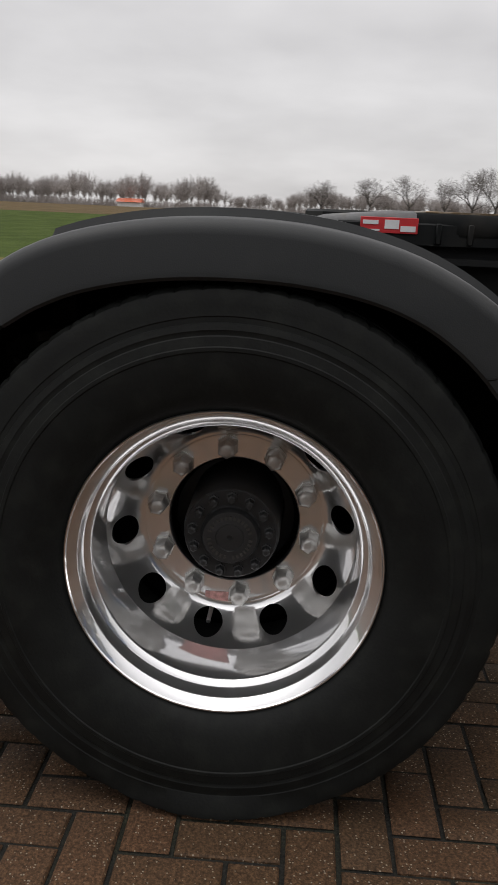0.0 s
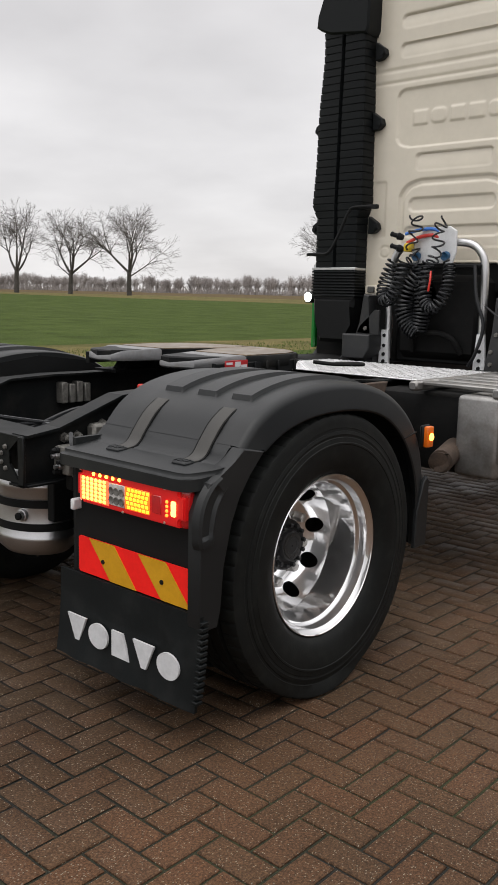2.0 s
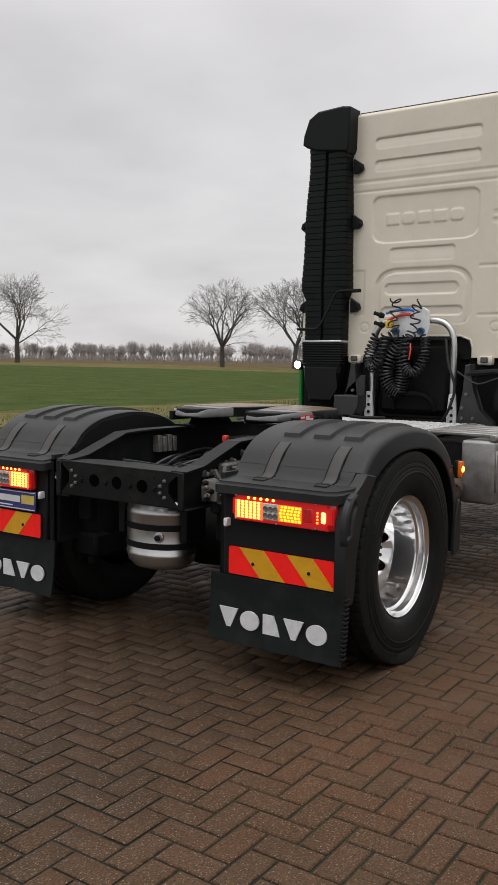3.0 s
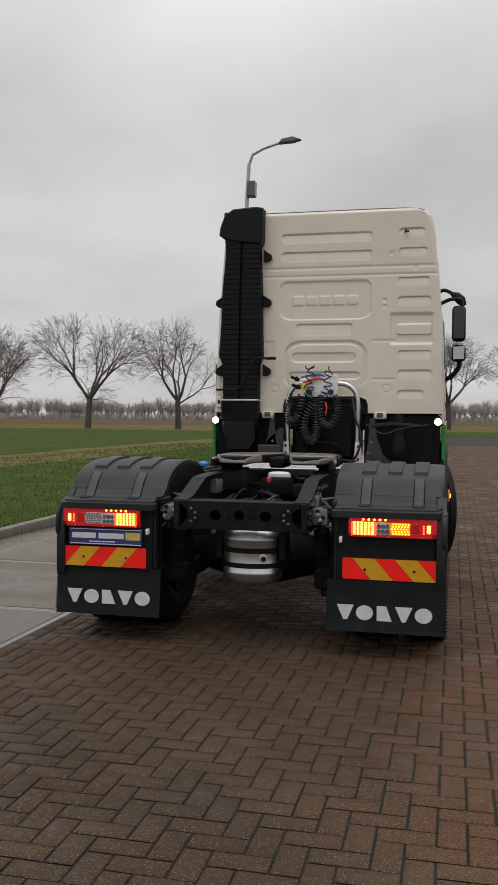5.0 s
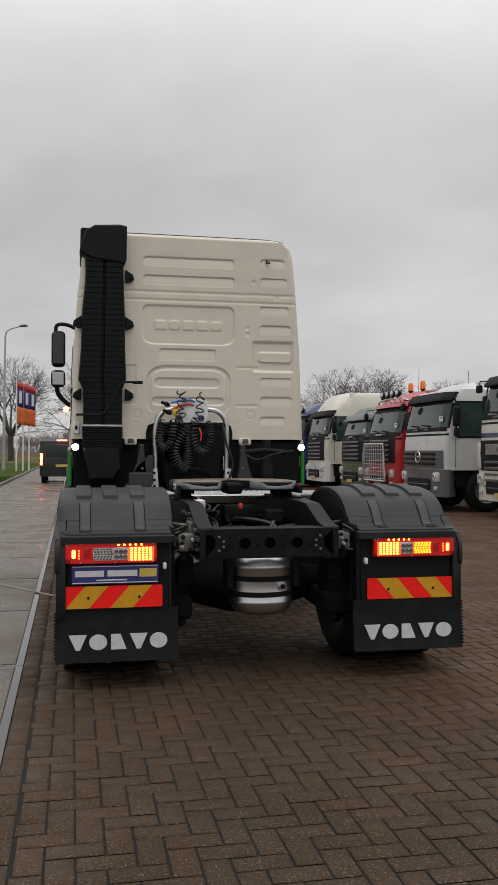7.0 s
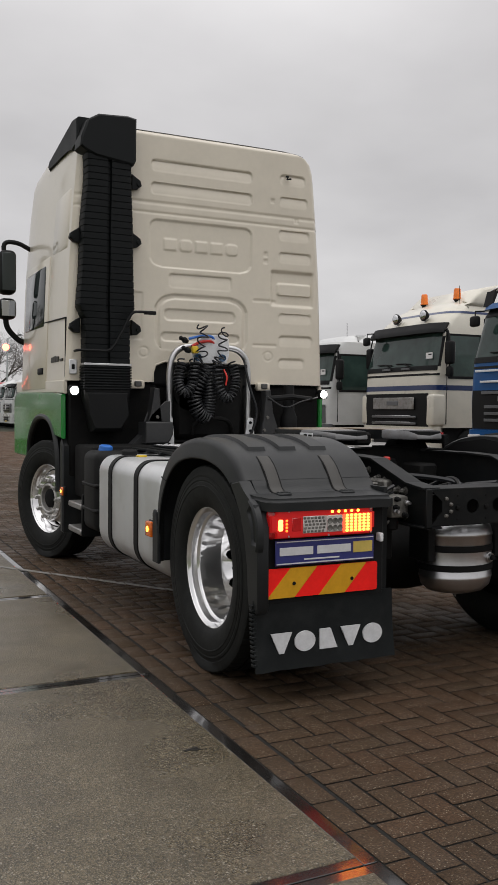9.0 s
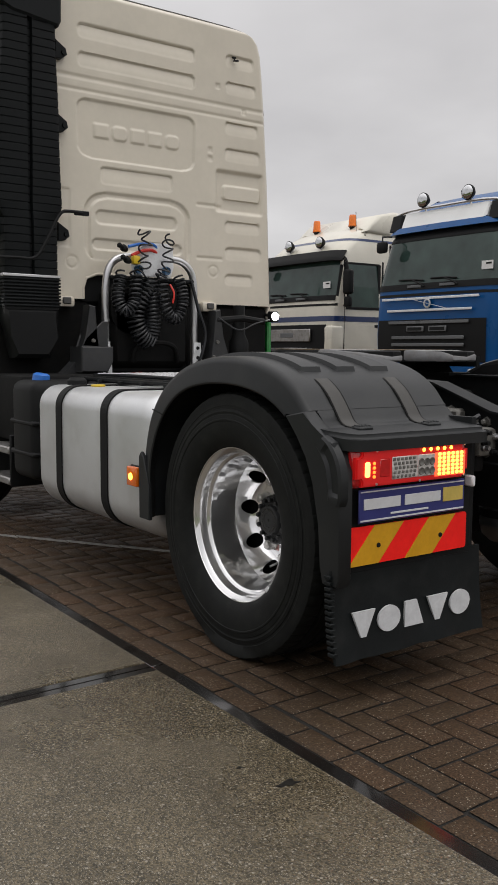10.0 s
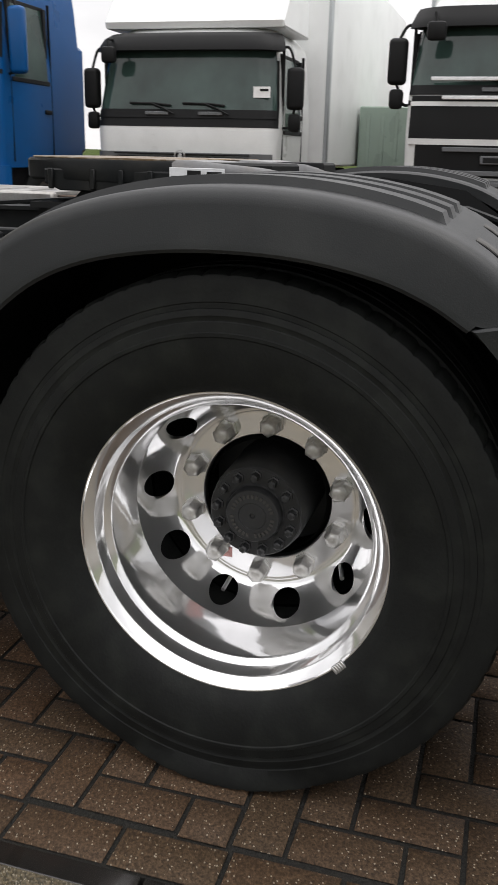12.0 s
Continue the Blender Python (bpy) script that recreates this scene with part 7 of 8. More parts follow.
        if mirrors and not (mirror_mat and sgn > 0):
            tall = 0.72 if mirror_mat else 0.46
            zm = ws[0] - (0.10 if mirror_mat else -0.10)
            mm = part("mirror", box(B(), (0.22, sgn * (w + 0.05), zm), (0.36, sgn * (w + 0.25), zm + tall), 0.05, 3), mirror_mat or soft_black, root, "slim mirror housing")
            part("mirror_arm", tube(B(), curve([(0.32, sgn * (w - 0.08), zt - 0.04), (0.30, sgn * (w + 0.06), zt - 0.01), (0.29, sgn * (w + 0.15), zm + tall - 0.02)], 12), 0.016, 6), soft_black, mm)
            part("mirror_arm", tube(B(), curve([(0.32, sgn * (w - 0.02), ws[0] - 0.10), (0.30, sgn * (w + 0.08), ws[0] - 0.08), (0.29, sgn * (w + 0.15), zm + 0.02)], 12), 0.016, 6), soft_black, mm)
            part("mirror_glass", box(B(), (0.356, sgn * (w + 0.08), zm + 0.04), (0.364, sgn * (w + 0.22), zm + tall - 0.04), 0.002), mirror_glass, mm)
            if not mirror_mat:
                part("lower_mirror", box(B(), (0.24, sgn * (w + 0.07), ws[0] - 0.14), (0.35, sgn * (w + 0.22), ws[0] + 0.06), 0.04, 2), soft_black, mm)
    km = part("kerb_mirror", box(B(), (-0.14, w * 0.70, zt - 0.20), (-0.04, w * 0.86, zt - 0.02), 0.04, 2), soft_black, root)
    part("mirror_arm", tube(B(), [(-0.09, w * 0.78, zt - 0.06), (-0.06, w * 0.80, zt + 0.06), (0.16, w * 0.82, zt + 0.08)], 0.014, 6), soft_black, km)
    # grille, bumper and headlamps
    if grille == "bars":
        g_ = part("grille", sh.band(1.02, 1.72, 8, N - 8, 0.012), soft_black, body, "black grille with slats")
        for k in range(6):
            z = 1.08 + 0.105 * k
            part("slat", box(B(), (-0.062, -w * 0.70, z), (-0.03, w * 0.70, z + 0.045), 0.008), grey_paint, g_)
    elif grille == "plate":
        g_ = part("grille", sh.band(1.02, grille_top or 1.66, 8, N - 8, 0.014), soft_black, body, "flat black grille")
        for z in (1.98, 1.80):
            part("trim_bar", box(B(), (-0.055, -w * (0.80 if z > 1.9 else 0.70), z - 0.018), (-0.030, w * (0.80 if z > 1.9 else 0.70), z + 0.018), 0.006), white_metal, body, "bright trim bar")
        top_ = grille_top or 1.66
        part("name_strip", box(B(), (-0.062, -w * 0.66, top_ - 0.065), (-0.045, w * 0.66, top_ - 0.02), 0.004), grey_paint, g_)
        for v in (-0.40, 0.06):
            slot = part("grille_slot", box(B(), (-0.064, v, top_ - 0.185), (-0.045, v + 0.36, top_ - 0.10), 0.008), grey_paint, g_)
            part("slot_gap", box(B(), (-0.067, v + 0.03, top_ - 0.170), (-0.060, v + 0.33, top_ - 0.118), 0.004), soft_black, slot)
        for k in range(3):
            part("slat", box(B(), (-0.064, -w * 0.60, top_ - 0.30 - 0.11 * k), (-0.045, w * 0.60, top_ - 0.25 - 0.11 * k), 0.006), grey_paint, g_)
        part("slanted_bar", slab(B(), [(0.40, 1.985), (0.37, 1.985), (-0.40, 1.815), (-0.37, 1.815)], "yz", -0.056, -0.042), white_metal, body)
        bd = part("round_badge", lathe(B(), [(0, 0.072), (0.012, 0.068), (0.014, 0.048), (0.004, 0.044)], 28, (-0.052, 0, 1.90), (-1, 0, 0)), satin_alu, body, "round bright ring badge")
        part("badge_centre", lathe(B(), [(0, 0.046), (0.003, 0.0)], 20, (-0.053, 0, 1.90), (-1, 0, 0)), body_mat, bd)
    elif grille == "broad":
        g_ = part("grille", sh.band(1.02, grille_top or 1.60, 6, N - 6, 0.03), grey_paint, body, "broad grey grille")
        gap = ((grille_top or 1.60) - 1.09) / 3
        for k in range(3):
            part("slat", box(B(), (-0.085, -w * 0.75, 1.10 + gap * k), (-0.05, w * 0.75, 1.10 + gap * (k + 0.47)), 0.01), soft_black, g_)
        zc = (1.04 + (grille_top or 1.60)) / 2 + 0.04
        rb_ = min(0.15, (grille_top or 1.60) / 2 - 0.53)
        part("round_badge", lathe(B(), [(0, rb_), (0.02, rb_ * 0.96), (0.02, rb_ * 0.83), (0.0, rb_ * 0.8)], 32, (-0.085, 0, zc), (-1, 0, 0)), satin_alu, g_, "bright ring badge")
        part("badge_hub", lathe(B(), [(0, 0.03), (0.015, 0.02)], 16, (-0.085, 0, zc), (-1, 0, 0), cap_last=True), satin_alu, g_)
    elif grille == "name":
        g_ = part("grille", sh.band(0.58, 1.66, 8, N - 8, 0.016), soft_black, body, "deep black slatted grille")
        for k in range(5):
            z = 0.64 + 0.13 * k
            part("slat", box(B(), (-0.080, -w * 0.62, z), (-0.035, w * 0.62, z + 0.05), 0.012), grey_paint, g_)
            part("slat_edge", box(B(), (-0.084, -w * 0.50, z + 0.045), (-0.06, w * 0.50, z + 0.058), 0.004), satin_alu, g_)
        nm = part("name_panel", box(B(), (-0.078, -w * 0.58, 1.34), (-0.045, w * 0.58, 1.58), 0.012), dull_alu, g_, "grey name panel on the grille")
        part("name_bar", box(B(), (-0.086, -0.20, 1.42), (-0.074, 0.20, 1.51), 0.008), grey_paint, nm)
        for sgn in (-1, 1):
            part("corner_vane", box(B(), (-0.01, sgn * (w - 0.20), 1.02), (0.30, sgn * (w + 0.035), 1.64), 0.05, 3), body_mat, body)
    else:
        g_ = part("grille", sh.band(1.10, 1.95, 8, N - 8, 0.012), soft_black, body, "tall dark grille")
        for k in range(5):
            part("slat", box(B(), (-0.070, -w * 0.62, 1.16 + 0.13 * k), (-0.035, w * 0.62, 1.22 + 0.13 * k), 0.012), grey_paint, g_)
        part("name_bar", box(B(), (-0.066, -0.22, 1.86), (-0.040, 0.22, 1.90), 0.004), satin_alu, g_)
    bump = part("bumper", sh.band(0.36, 1.00, 3, N - 3, 0.05, inward=0.25), lower, root, "front bumper with lamps")
    part("lower_intake", box(B(), (-0.085, -w * 0.55, 0.50), (-0.05, w * 0.55, 0.78), 0.02), soft_black, bump)
    part("bumper_slat", box(B(), (-0.09, -w * 0.50, 0.62), (-0.07, w * 0.50, 0.65), 0.006), grey_paint, bump)
    for sgn in (-1, 1):
        hl = part("headlamp", box(B(), (-0.075, sgn * (w - 0.40), 0.70), (0.03, sgn * (w - 0.10), 0.93), 0.03, 2), lens_clear, bump, "clear headlamp")
        part("lamp_ring", lathe(B(), [(0, 0.07), (0.01, 0.065), (0.004, 0.045)], 20, (-0.077, sgn * (w - 0.29), 0.82), (-1, 0, 0), cap_last=True), satin_alu, hl)
        part("fog_lamp", box(B(), (-0.075, sgn * (w - 0.34), 0.50), (0.0, sgn * (w - 0.18), 0.60), 0.02, 2), lens_clear, bump)
    part("plate_bar", box(B(), (-0.095, -0.26, 0.44), (-0.085, 0.26, 0.54), 0.003), sign_yellow, bump)
    if visor:
        if visor is body_mat:
            # black strip stands in for the shade below the slim visor
            part("visor_shade", sh.band(zt - 0.03, zt + 0.10, 5, N - 5, 0.02, inward=0.05), soft_black, body, "dark strip for the shade under the visor")
            part("sun_visor", sh.band(zt + 0.10, zt + 0.20, 5, N - 5, 0.12, inward=0.24), visor, body, "slim sun visor above the windscreen")
        else:
            part("sun_visor", sh.band(zt - 0.05, zt + 0.15, 5, N - 5, 0.15, inward=0.27), visor, body, "sun visor above the windscreen")
    if stripe:
        for z, h in stripe:
            part("side_stripe", sh.band(z, z + h, 0, N, 0.003, inward=0.0, steps=1), navy_paint, body)
    if front_panel:
        # black panel under the windscreen, edged by a white strip
        fp = part("front_panel", sh.band(1.38, ws[0] - 0.02, 6, N - 6, 0.010), soft_black, body, "black panel below the windscreen")
        part("panel_strip", sh.band(ws[0] - 0.12, ws[0] - 0.075, 6, N - 6, 0.018), white_paint, fp)
        part("panel_strip", sh.band(1.34, 1.40, 6, N - 6, 0.018), white_paint, fp)
    if roof_plate:
        part("roof_plate", slab(B(), [(0.34, roof - 0.06), (0.31, roof + 0.01), (0.92, 3.36), (1.25, 3.54), (1.34, 3.54), (1.62, roof - 0.06)], "xz", -w + 0.02, w - 0.02, 0.02), box_white, root, "tall white roof air deflector", sharp=30)
    if light_box:
        part("light_box", slab(B(), [(0.20, zt + 0.20), (0.30, zt + 0.43), (0.70, zt + 0.45), (0.70, zt + 0.20)], "xz", -w + 0.38, w - 0.38, 0.02), box_white, body, "white name panel above the visor")
        for sgn in (-1, 1):
            lo_, hi_ = sorted((sgn * (w - 0.36), sgn * (w - 0.10)))
            part("panel_cheek", slab(B(), [(0.20, zt + 0.16), (0.28, zt + 0.42), (0.50, zt + 0.46), (0.70, zt + 0.16)], "xz", lo_, hi_, 0.03), soft_black, body)
    if deflector:
        for sgn in (-1, 1):
            lo_, hi_ = sorted((sgn * (w - 0.22), sgn * (w - 0.10)))
            part("roof_deflector", slab(B(), [(1.25, roof - 0.16), (1.40, roof + 0.06), (depth + 0.06, roof - 0.02), (depth + 0.06, roof - 0.34), (1.62, roof - 0.32)], "xz", lo_, hi_, 0.03), soft_black, root, "black roof side deflector")
    if spoiler:
        b = slab(B(), [(0.95, roof - 0.10), (1.35, roof + spoiler * 0.75), (1.75, roof + spoiler), (depth + 0.1, roof + spoiler * 0.92), (depth + 0.1, roof - 0.20)], "xz", -w + 0.14, w - 0.14, 0.06)
        part("roof_spoiler", b, body_mat, root, "roof air deflector in the cab colour", sharp=50)
    # roof fittings
    for v in beacons:
        base = sh.level(roof - 0.10)[1] + 0.35
        bc = part("beacon", lathe(B(), [(0, 0.085), (0.03, 0.085), (0.035, 0.078), (0.20, 0.070), (0.23, 0.055)], 16, (base, v, roof + 0.06), (0, 0, 1), cap_last=True), orange_beacon, root, "orange roof beacon")
        part("beacon_base", lathe(B(), [(-0.24, 0.04), (-0.03, 0.05), (0.01, 0.088), (0.012, 0.0)], 16, (base, v, roof + 0.06), (0, 0, 1)), soft_black, bc)
    if lamps:
        zb = zt + (0.46 if light_box else 0.34 if bull else 0.20)
        ub = 0.26
        for v in lamps:
            lm = part("roof_lamp", lathe(B(), [(0.12, 0.05), (0.04, 0.11), (0.0, 0.115), (-0.01, 0.105)], 20, (ub, v, zb + 0.14), (1, 0, 0), cap_first=True), soft_black, root, "round auxiliary roof lamp")
            part("lamp_glass", lathe(B(), [(0.0, 0.104), (-0.018, 0.085), (-0.026, 0.03)], 20, (ub - 0.008, v, zb + 0.14), (1, 0, 0), cap_last=True), lamp_chrome, lm)
            part("lamp_foot", tube(B(), [(ub + 0.05, v, zb + 0.04), (ub + 0.14, v, zb - 0.10)], 0.02, 6), satin_alu, lm)
        if light_box or bull:
            part("lamp_rail", tube(B(), curve([(0.55, -w + 0.10, zt + 0.05), (0.34, -w + 0.16, zb - 0.04), (0.28, 0, zb + 0.01), (0.34, w - 0.16, zb - 0.04), (0.55, w - 0.10, zt + 0.05)], 24), 0.022, 8), satin_alu, root, "bright tube rail round the roof")
    for v, hgt in antennas:
        part("antenna", tube(B(), [(0.9, v, roof - 0.1), (0.95, v + 0.08, roof + hgt)], 0.006, 5), soft_black, root)
    if bull:
        bar = part("bull_bar", tube(B(), [(-0.18, -0.85, 0.60), (-0.22, -0.85, 1.25), (-0.20, -0.80, 1.62), (-0.20, 0.80, 1.62), (-0.22, 0.85, 1.25), (-0.18, 0.85, 0.60), (-0.18, -0.85, 0.60)], 0.035, 8), satin_alu, root, "chromed bull bar before the grille")
        bb = B()
        for k in range(9):
            tube(bb, [(-0.20, -0.75 + 0.1875 * k, 0.62), (-0.21, -0.75 + 0.1875 * k, 1.60)], 0.012, 6)
        for k in range(10):
            tube(bb, [(-0.21, -0.82, 0.66 + 0.10 * k), (-0.21, 0.82, 0.66 + 0.10 * k)], 0.010, 6)
        part("bar_mesh", bb, satin_alu, bar)
    # running gear
    for sgn in (-1, 1):
        for xw in (1.15, 4.75):
            oo = (xw, sgn * (w - 0.06), 0.51)
            tw = part("wheel", lathe(B(), [(-0.01, 0.300), (0.02, 0.31), (0.03, 0.40), (0.015, 0.47), (-0.02, 0.508), (-0.24, 0.508), (-0.27, 0.45), (-0.26, 0.3)], 40, oo, (0, sgn, 0)), rubber, root)
            part("wheel_rim", lathe(B(), [(0.0, 0.302), (-0.03, 0.28), (-0.05, 0.18), (0.0, 0.14), (0.0, 0.0)], 32, oo, (0, sgn, 0)), dull_alu, tw)
        part("frame_rail", box(B(), (0.5, sgn * 0.38, 0.75), (5.6, sgn * 0.45, 1.0), 0.01), soft_black, root)
        part("step_panel", box(B(), (1.72, sgn * (w - 0.30), 0.42), (2.9, sgn * (w - 0.02), 0.98), 0.04, 2), soft_black, root)
    part("under_body", box(B(), (0.35, -w + 0.12, 0.55), (2.05, w - 0.12, 1.10), 0.04), soft_black, root)
    if high:
        part("rear_fairing", box(B(), (depth - 0.03, -w + 0.08, 1.15), (depth + 0.28, w - 0.08, ws[0] + 0.4), 0.05), body_mat, root)
    if trailer:
        (x0, x1, z0, z1, hw2, off) = trailer
        bx = part("box_body", box(B(), (x0, off - hw2, z0), (x1, off + hw2, z1), 0.03), box_white, root, "tall white box body")
        part("box_edge", box(B(), (x0 - 0.02, off - hw2 - 0.012, z0), (x0 + 0.08, off - hw2 + 0.04, z1 + 0.015), 0.01), galvanised, bx)
        part("box_edge", box(B(), (x0 - 0.02, off + hw2 - 0.04, z0), (x0 + 0.08, off + hw2 + 0.012, z1 + 0.015), 0.01), galvanised, bx)
    turn_to_row(root, x, y, yaw)
    return root


parked_truck("day_cab_truck", "white day-cab truck with grey visor and box body", white_paint, 7.75, 3.44, roof=2.66, ws=(1.60, 2.38), grille="broad", visor=soft_black, width=2.28, depth=1.75, high=False, lower=grey_paint, grille_top=1.20, roof_plate=True, trailer=(2.0, 9.5, 1.05, 3.85, 1.28, -0.05))
parked_truck("white_truck", "white truck with black front panel and box body", white_paint, 7.25, -0.46, roof=2.98, ws=(1.84, 2.53), grille="plate", visor=soft_black, high=False, depth=1.9, lower=grey_paint, grille_top=1.34, front_panel=True, trailer=(2.4, 9.5, 1.1, 4.0, 1.28, 0.0))
parked_truck("blue_truck", "blue sleeper truck with roof lamps and bright trim bars", blue_paint, 6.95, 6.65, roof=3.62, ws=(2.13, 2.92), grille="plate", visor=blue_paint, lamps=(-0.45, 0.45), stripe=None, mirror_mat=blue_paint, light_box=True, deflector=True, antennas=((-0.8, 0.12), (0.2, 0.10)))
parked_truck("ivory_truck", "ivory sleeper truck with dark stripes and orange beacons", ivory_paint, 7.70, 11.05, roof=3.55, ws=(2.12, 2.90), grille="name", visor=soft_black, beacons=(-0.55, 0.55), lamps=(-0.55, 0.40), stripe=((1.72, 0.10), (3.26, 0.05)), spoiler=0.34, antennas=((-0.9, 0.3),))
parked_truck("white_grey_truck", "white truck with grey lower front and ring badge", white_paint, 7.2, 14.30, roof=3.08, ws=(1.90, 2.66), grille="broad", lower=grey_paint, visor=soft_black, grille_top=1.44, antennas=((-0.7, 0.28),))
parked_truck("red_truck", "red truck with bull bar, beacons and roof lamps", red_paint, 7.4, 17.75, roof=3.12, ws=(1.85, 2.55), grille="tall", lower=red_paint, visor=red_paint, beacons=(-0.4, 0.5), lamps=(-0.6, -0.2, 0.2, 0.6), bull=True, antennas=((-0.6, 0.62), (0.7, 0.30)))
parked_truck("green_truck", "dark green truck with black front panel", green_paint, 7.6, 20.95, roof=2.80, ws=(1.78, 2.45), grille="tall", visor=grey_paint, high=False, depth=2.1)
parked_truck("tall_white_truck", "tall white sleeper truck", ivory_paint, 7.5, 24.9, roof=3.52, ws=(1.95, 2.72), grille="tall", visor=soft_black, lower=white_paint)
parked_truck("navy_truck", "navy blue truck with roof lamps", navy_paint, 7.5, 28.4, roof=3.35, ws=(1.95, 2.70), grille="bars", visor=navy_paint, lamps=(-0.6, -0.2, 0.2, 0.6))
parked_truck("plain_white_truck", "white truck with black sun visor", white_paint, 7.5, 31.9, roof=3.3, ws=(1.95, 2.70), grille="bars", visor=soft_black)
for k, (m, nm, lb) in enumerate(((red_paint, "red_truck", "red truck with a pale roof"), (white_paint, "plain_white_truck", "white truck with tall roof"), (ivory_paint, "plain_white_truck", "pale ivory truck with plain front"), (white_paint, "plain_white_truck", "white truck with flat roof"), (green_paint, "green_truck", "green truck far down the row"), (white_paint, "plain_white_truck", "white truck far down the row"), (white_paint, "plain_white_truck", "white truck far down the row"), (navy_paint, "navy_truck", "navy truck far down the row"), (red_paint, "red_truck", "red truck far down the row"), (white_paint, "plain_white_truck", "white truck far down the row"), (ivory_paint, "plain_white_truck", "pale truck far down the row"), (sign_yellow, "yellow_truck", "yellow truck at the end of the row"))):
    parked_truck(nm, lb, m, 7.5 - 0.02 * k, 35.4 + 3.5 * k, roof=3.22 - 0.2 * (k % 2), ws=(1.95, 2.70), grille=("bars", "tall", "broad")[k % 3], visor=soft_black if k % 2 else None, mirrors=k < 4)

# a dark van that drives off beyond the yard
van = thing("van", "small black van with red rear lamps lit", "van")
vy, vx = 33.5, -1.62
vb = slab(B(), [(vy, 0.30), (vy - 0.03, 1.0), (vy + 0.05, 1.85), (vy + 0.25, 1.97), (vy + 3.0, 1.97), (vy + 3.9, 1.25), (vy + 4.7, 1.05), (vy + 4.8, 0.35)], "yz", vx - 0.95, vx + 0.95, 0.06)
vbody = part("van_body", vb, paint("van_black", (0.012, 0.012, 0.014)), van, sharp=30)
part("rear_window", box(B(), (vx - 0.72, vy - 0.03, 1.15), (vx + 0.72, vy + 0.02, 1.70), 0.02), glass_dark, vbody)
for s in (-1, 1):
    part("rear_lamp", box(B(), (vx + s * 0.93, vy - 0.04, 0.80), (vx + s * 0.82, vy + 0.03, 1.32), 0.02), glow_red, vbody, "lit red rear lamp")
    for yy in (vy + 0.8, vy + 3.8):
        part("wheel", lathe(B(), [(-0.18, 0.2), (-0.2, 0.33), (0.0, 0.34), (0.02, 0.2), (0.0, 0.0)], 28, (vx + s * 0.88, yy, 0.34), (s, 0, 0)), rubber, van)
part("brake_strip", box(B(), (vx - 0.22, vy - 0.005, 1.86), (vx + 0.22, vy + 0.05, 1.92), 0.006), glow_red, vbody)
part("plate_bar", box(B(), (vx - 0.26, vy - 0.04, 0.72), (vx + 0.26, vy - 0.02, 0.83), 0.004), sign_yellow, vbody)


# a pale green container behind the row
cont = thing("storage_container", "pale green steel storage container behind the trucks", "container")
part("container_body", box(B(), (12.0, 0.90, 0.10), (14.4, 2.06, 1.95), 0.02), container_green, cont)
for k in range(5):
    part("container_rib", box(B(), (11.985, 1.0 + 0.22 * k, 0.2), (12.001, 1.06 + 0.22 * k, 1.85), 0.004), container_green, cont)
for x in (12.1, 14.2):
    part("container_foot", box(B(), (x, 0.95, -0.01), (x + 0.12, 2.0, 0.11), 0.005), soft_black, cont)


# ---- lamp posts, cabinet, trees and woods ----
def street_lamp(x, y, height, arm=(1.6, 0.0), boxed=True, lean=0.0):
    z0 = rise(x, y)
    root = thing("street_lamp", "tall galvanised street lamp" + (" with a grey control box" if boxed else " far off"), "street lamp", "street lamps")
    made = [part("pole", tube(B(), [(x, y, z0), (x, y, z0 + 1.2), (x + arm[0] * 0.02, y, z0 + height * 0.6), (x + arm[0] * 0.05, y, z0 + height - 0.5), (x + arm[0] * 0.12, y, z0 + height - 0.12), (x + arm[0] * 0.35, y, z0 + height + 0.08), (x + arm[0] * 0.7, y, z0 + height + 0.25)], [0.14, 0.11, 0.085, 0.065, 0.055, 0.05, 0.045], 12), galvanised, root)]
    hd = slab(B(), [(x + arm[0] * 0.66, z0 + height + 0.20), (x + arm[0] * 0.72, z0 + height + 0.36), (x + arm[0] * 0.95, z0 + height + 0.42), (x + arm[0] * 1.12, z0 + height + 0.30), (x + arm[0] * 0.95, z0 + height + 0.22)], "xz", y - 0.13, y + 0.13, 0.03)
    made.append(part("lamp_head", hd, grey_paint, root, "dark grey lamp head"))
    if boxed:
        made.append(part("control_box", box(B(), (x + 0.08, y - 0.18, z0 + height - 1.62), (x + 0.38, y + 0.18, z0 + height - 1.08), 0.02), paint("box_olive", (0.08, 0.09, 0.06)), root, "dark green box clamped to the pole"))
        part("pole_door", box(B(), (x + 0.10, y - 0.15, z0 + 0.6), (x + 0.18, y + 0.15, z0 + 1.1), 0.01), galvanised, root)
    for ob in made:
        for v in ob.data.vertices:
            v.co.x += lean * (v.co.z - z0) / height
    return root


street_lamp(-6.42, 24.8, 11.0, arm=(1.75, 0), lean=0.34)
street_lamp(15.0, 95.0, 9.0, arm=(1.6, 0), boxed=False)
street_lamp(-6.2, 62.0, 10.5, arm=(1.6, 0), boxed=False)
cz = rise(-6.5, 32.6)
cbn = thing("utility_cabinet", "white plastic utility cabinet on the verge", "cabinet")
part("cabinet_body", box(B(), (-6.9, 32.3, cz), (-6.3, 32.8, cz + 1.25), 0.03, 2), white_metal, cbn)
part("cabinet_lid", box(B(), (-6.93, 32.27, cz + 1.2), (-6.27, 32.83, cz + 1.30), 0.02), white_metal, cbn)
cz = rise(-6.0, 27.0)
tap = thing("standpipe", "rusty water standpipe on the verge", "standpipe")
part("pipe", tube(B(), [(-6.0, 27.5, cz), (-6.0, 27.5, cz + 0.5), (-5.9, 27.5, cz + 0.55)], 0.05, 8), rust_steel, tap)
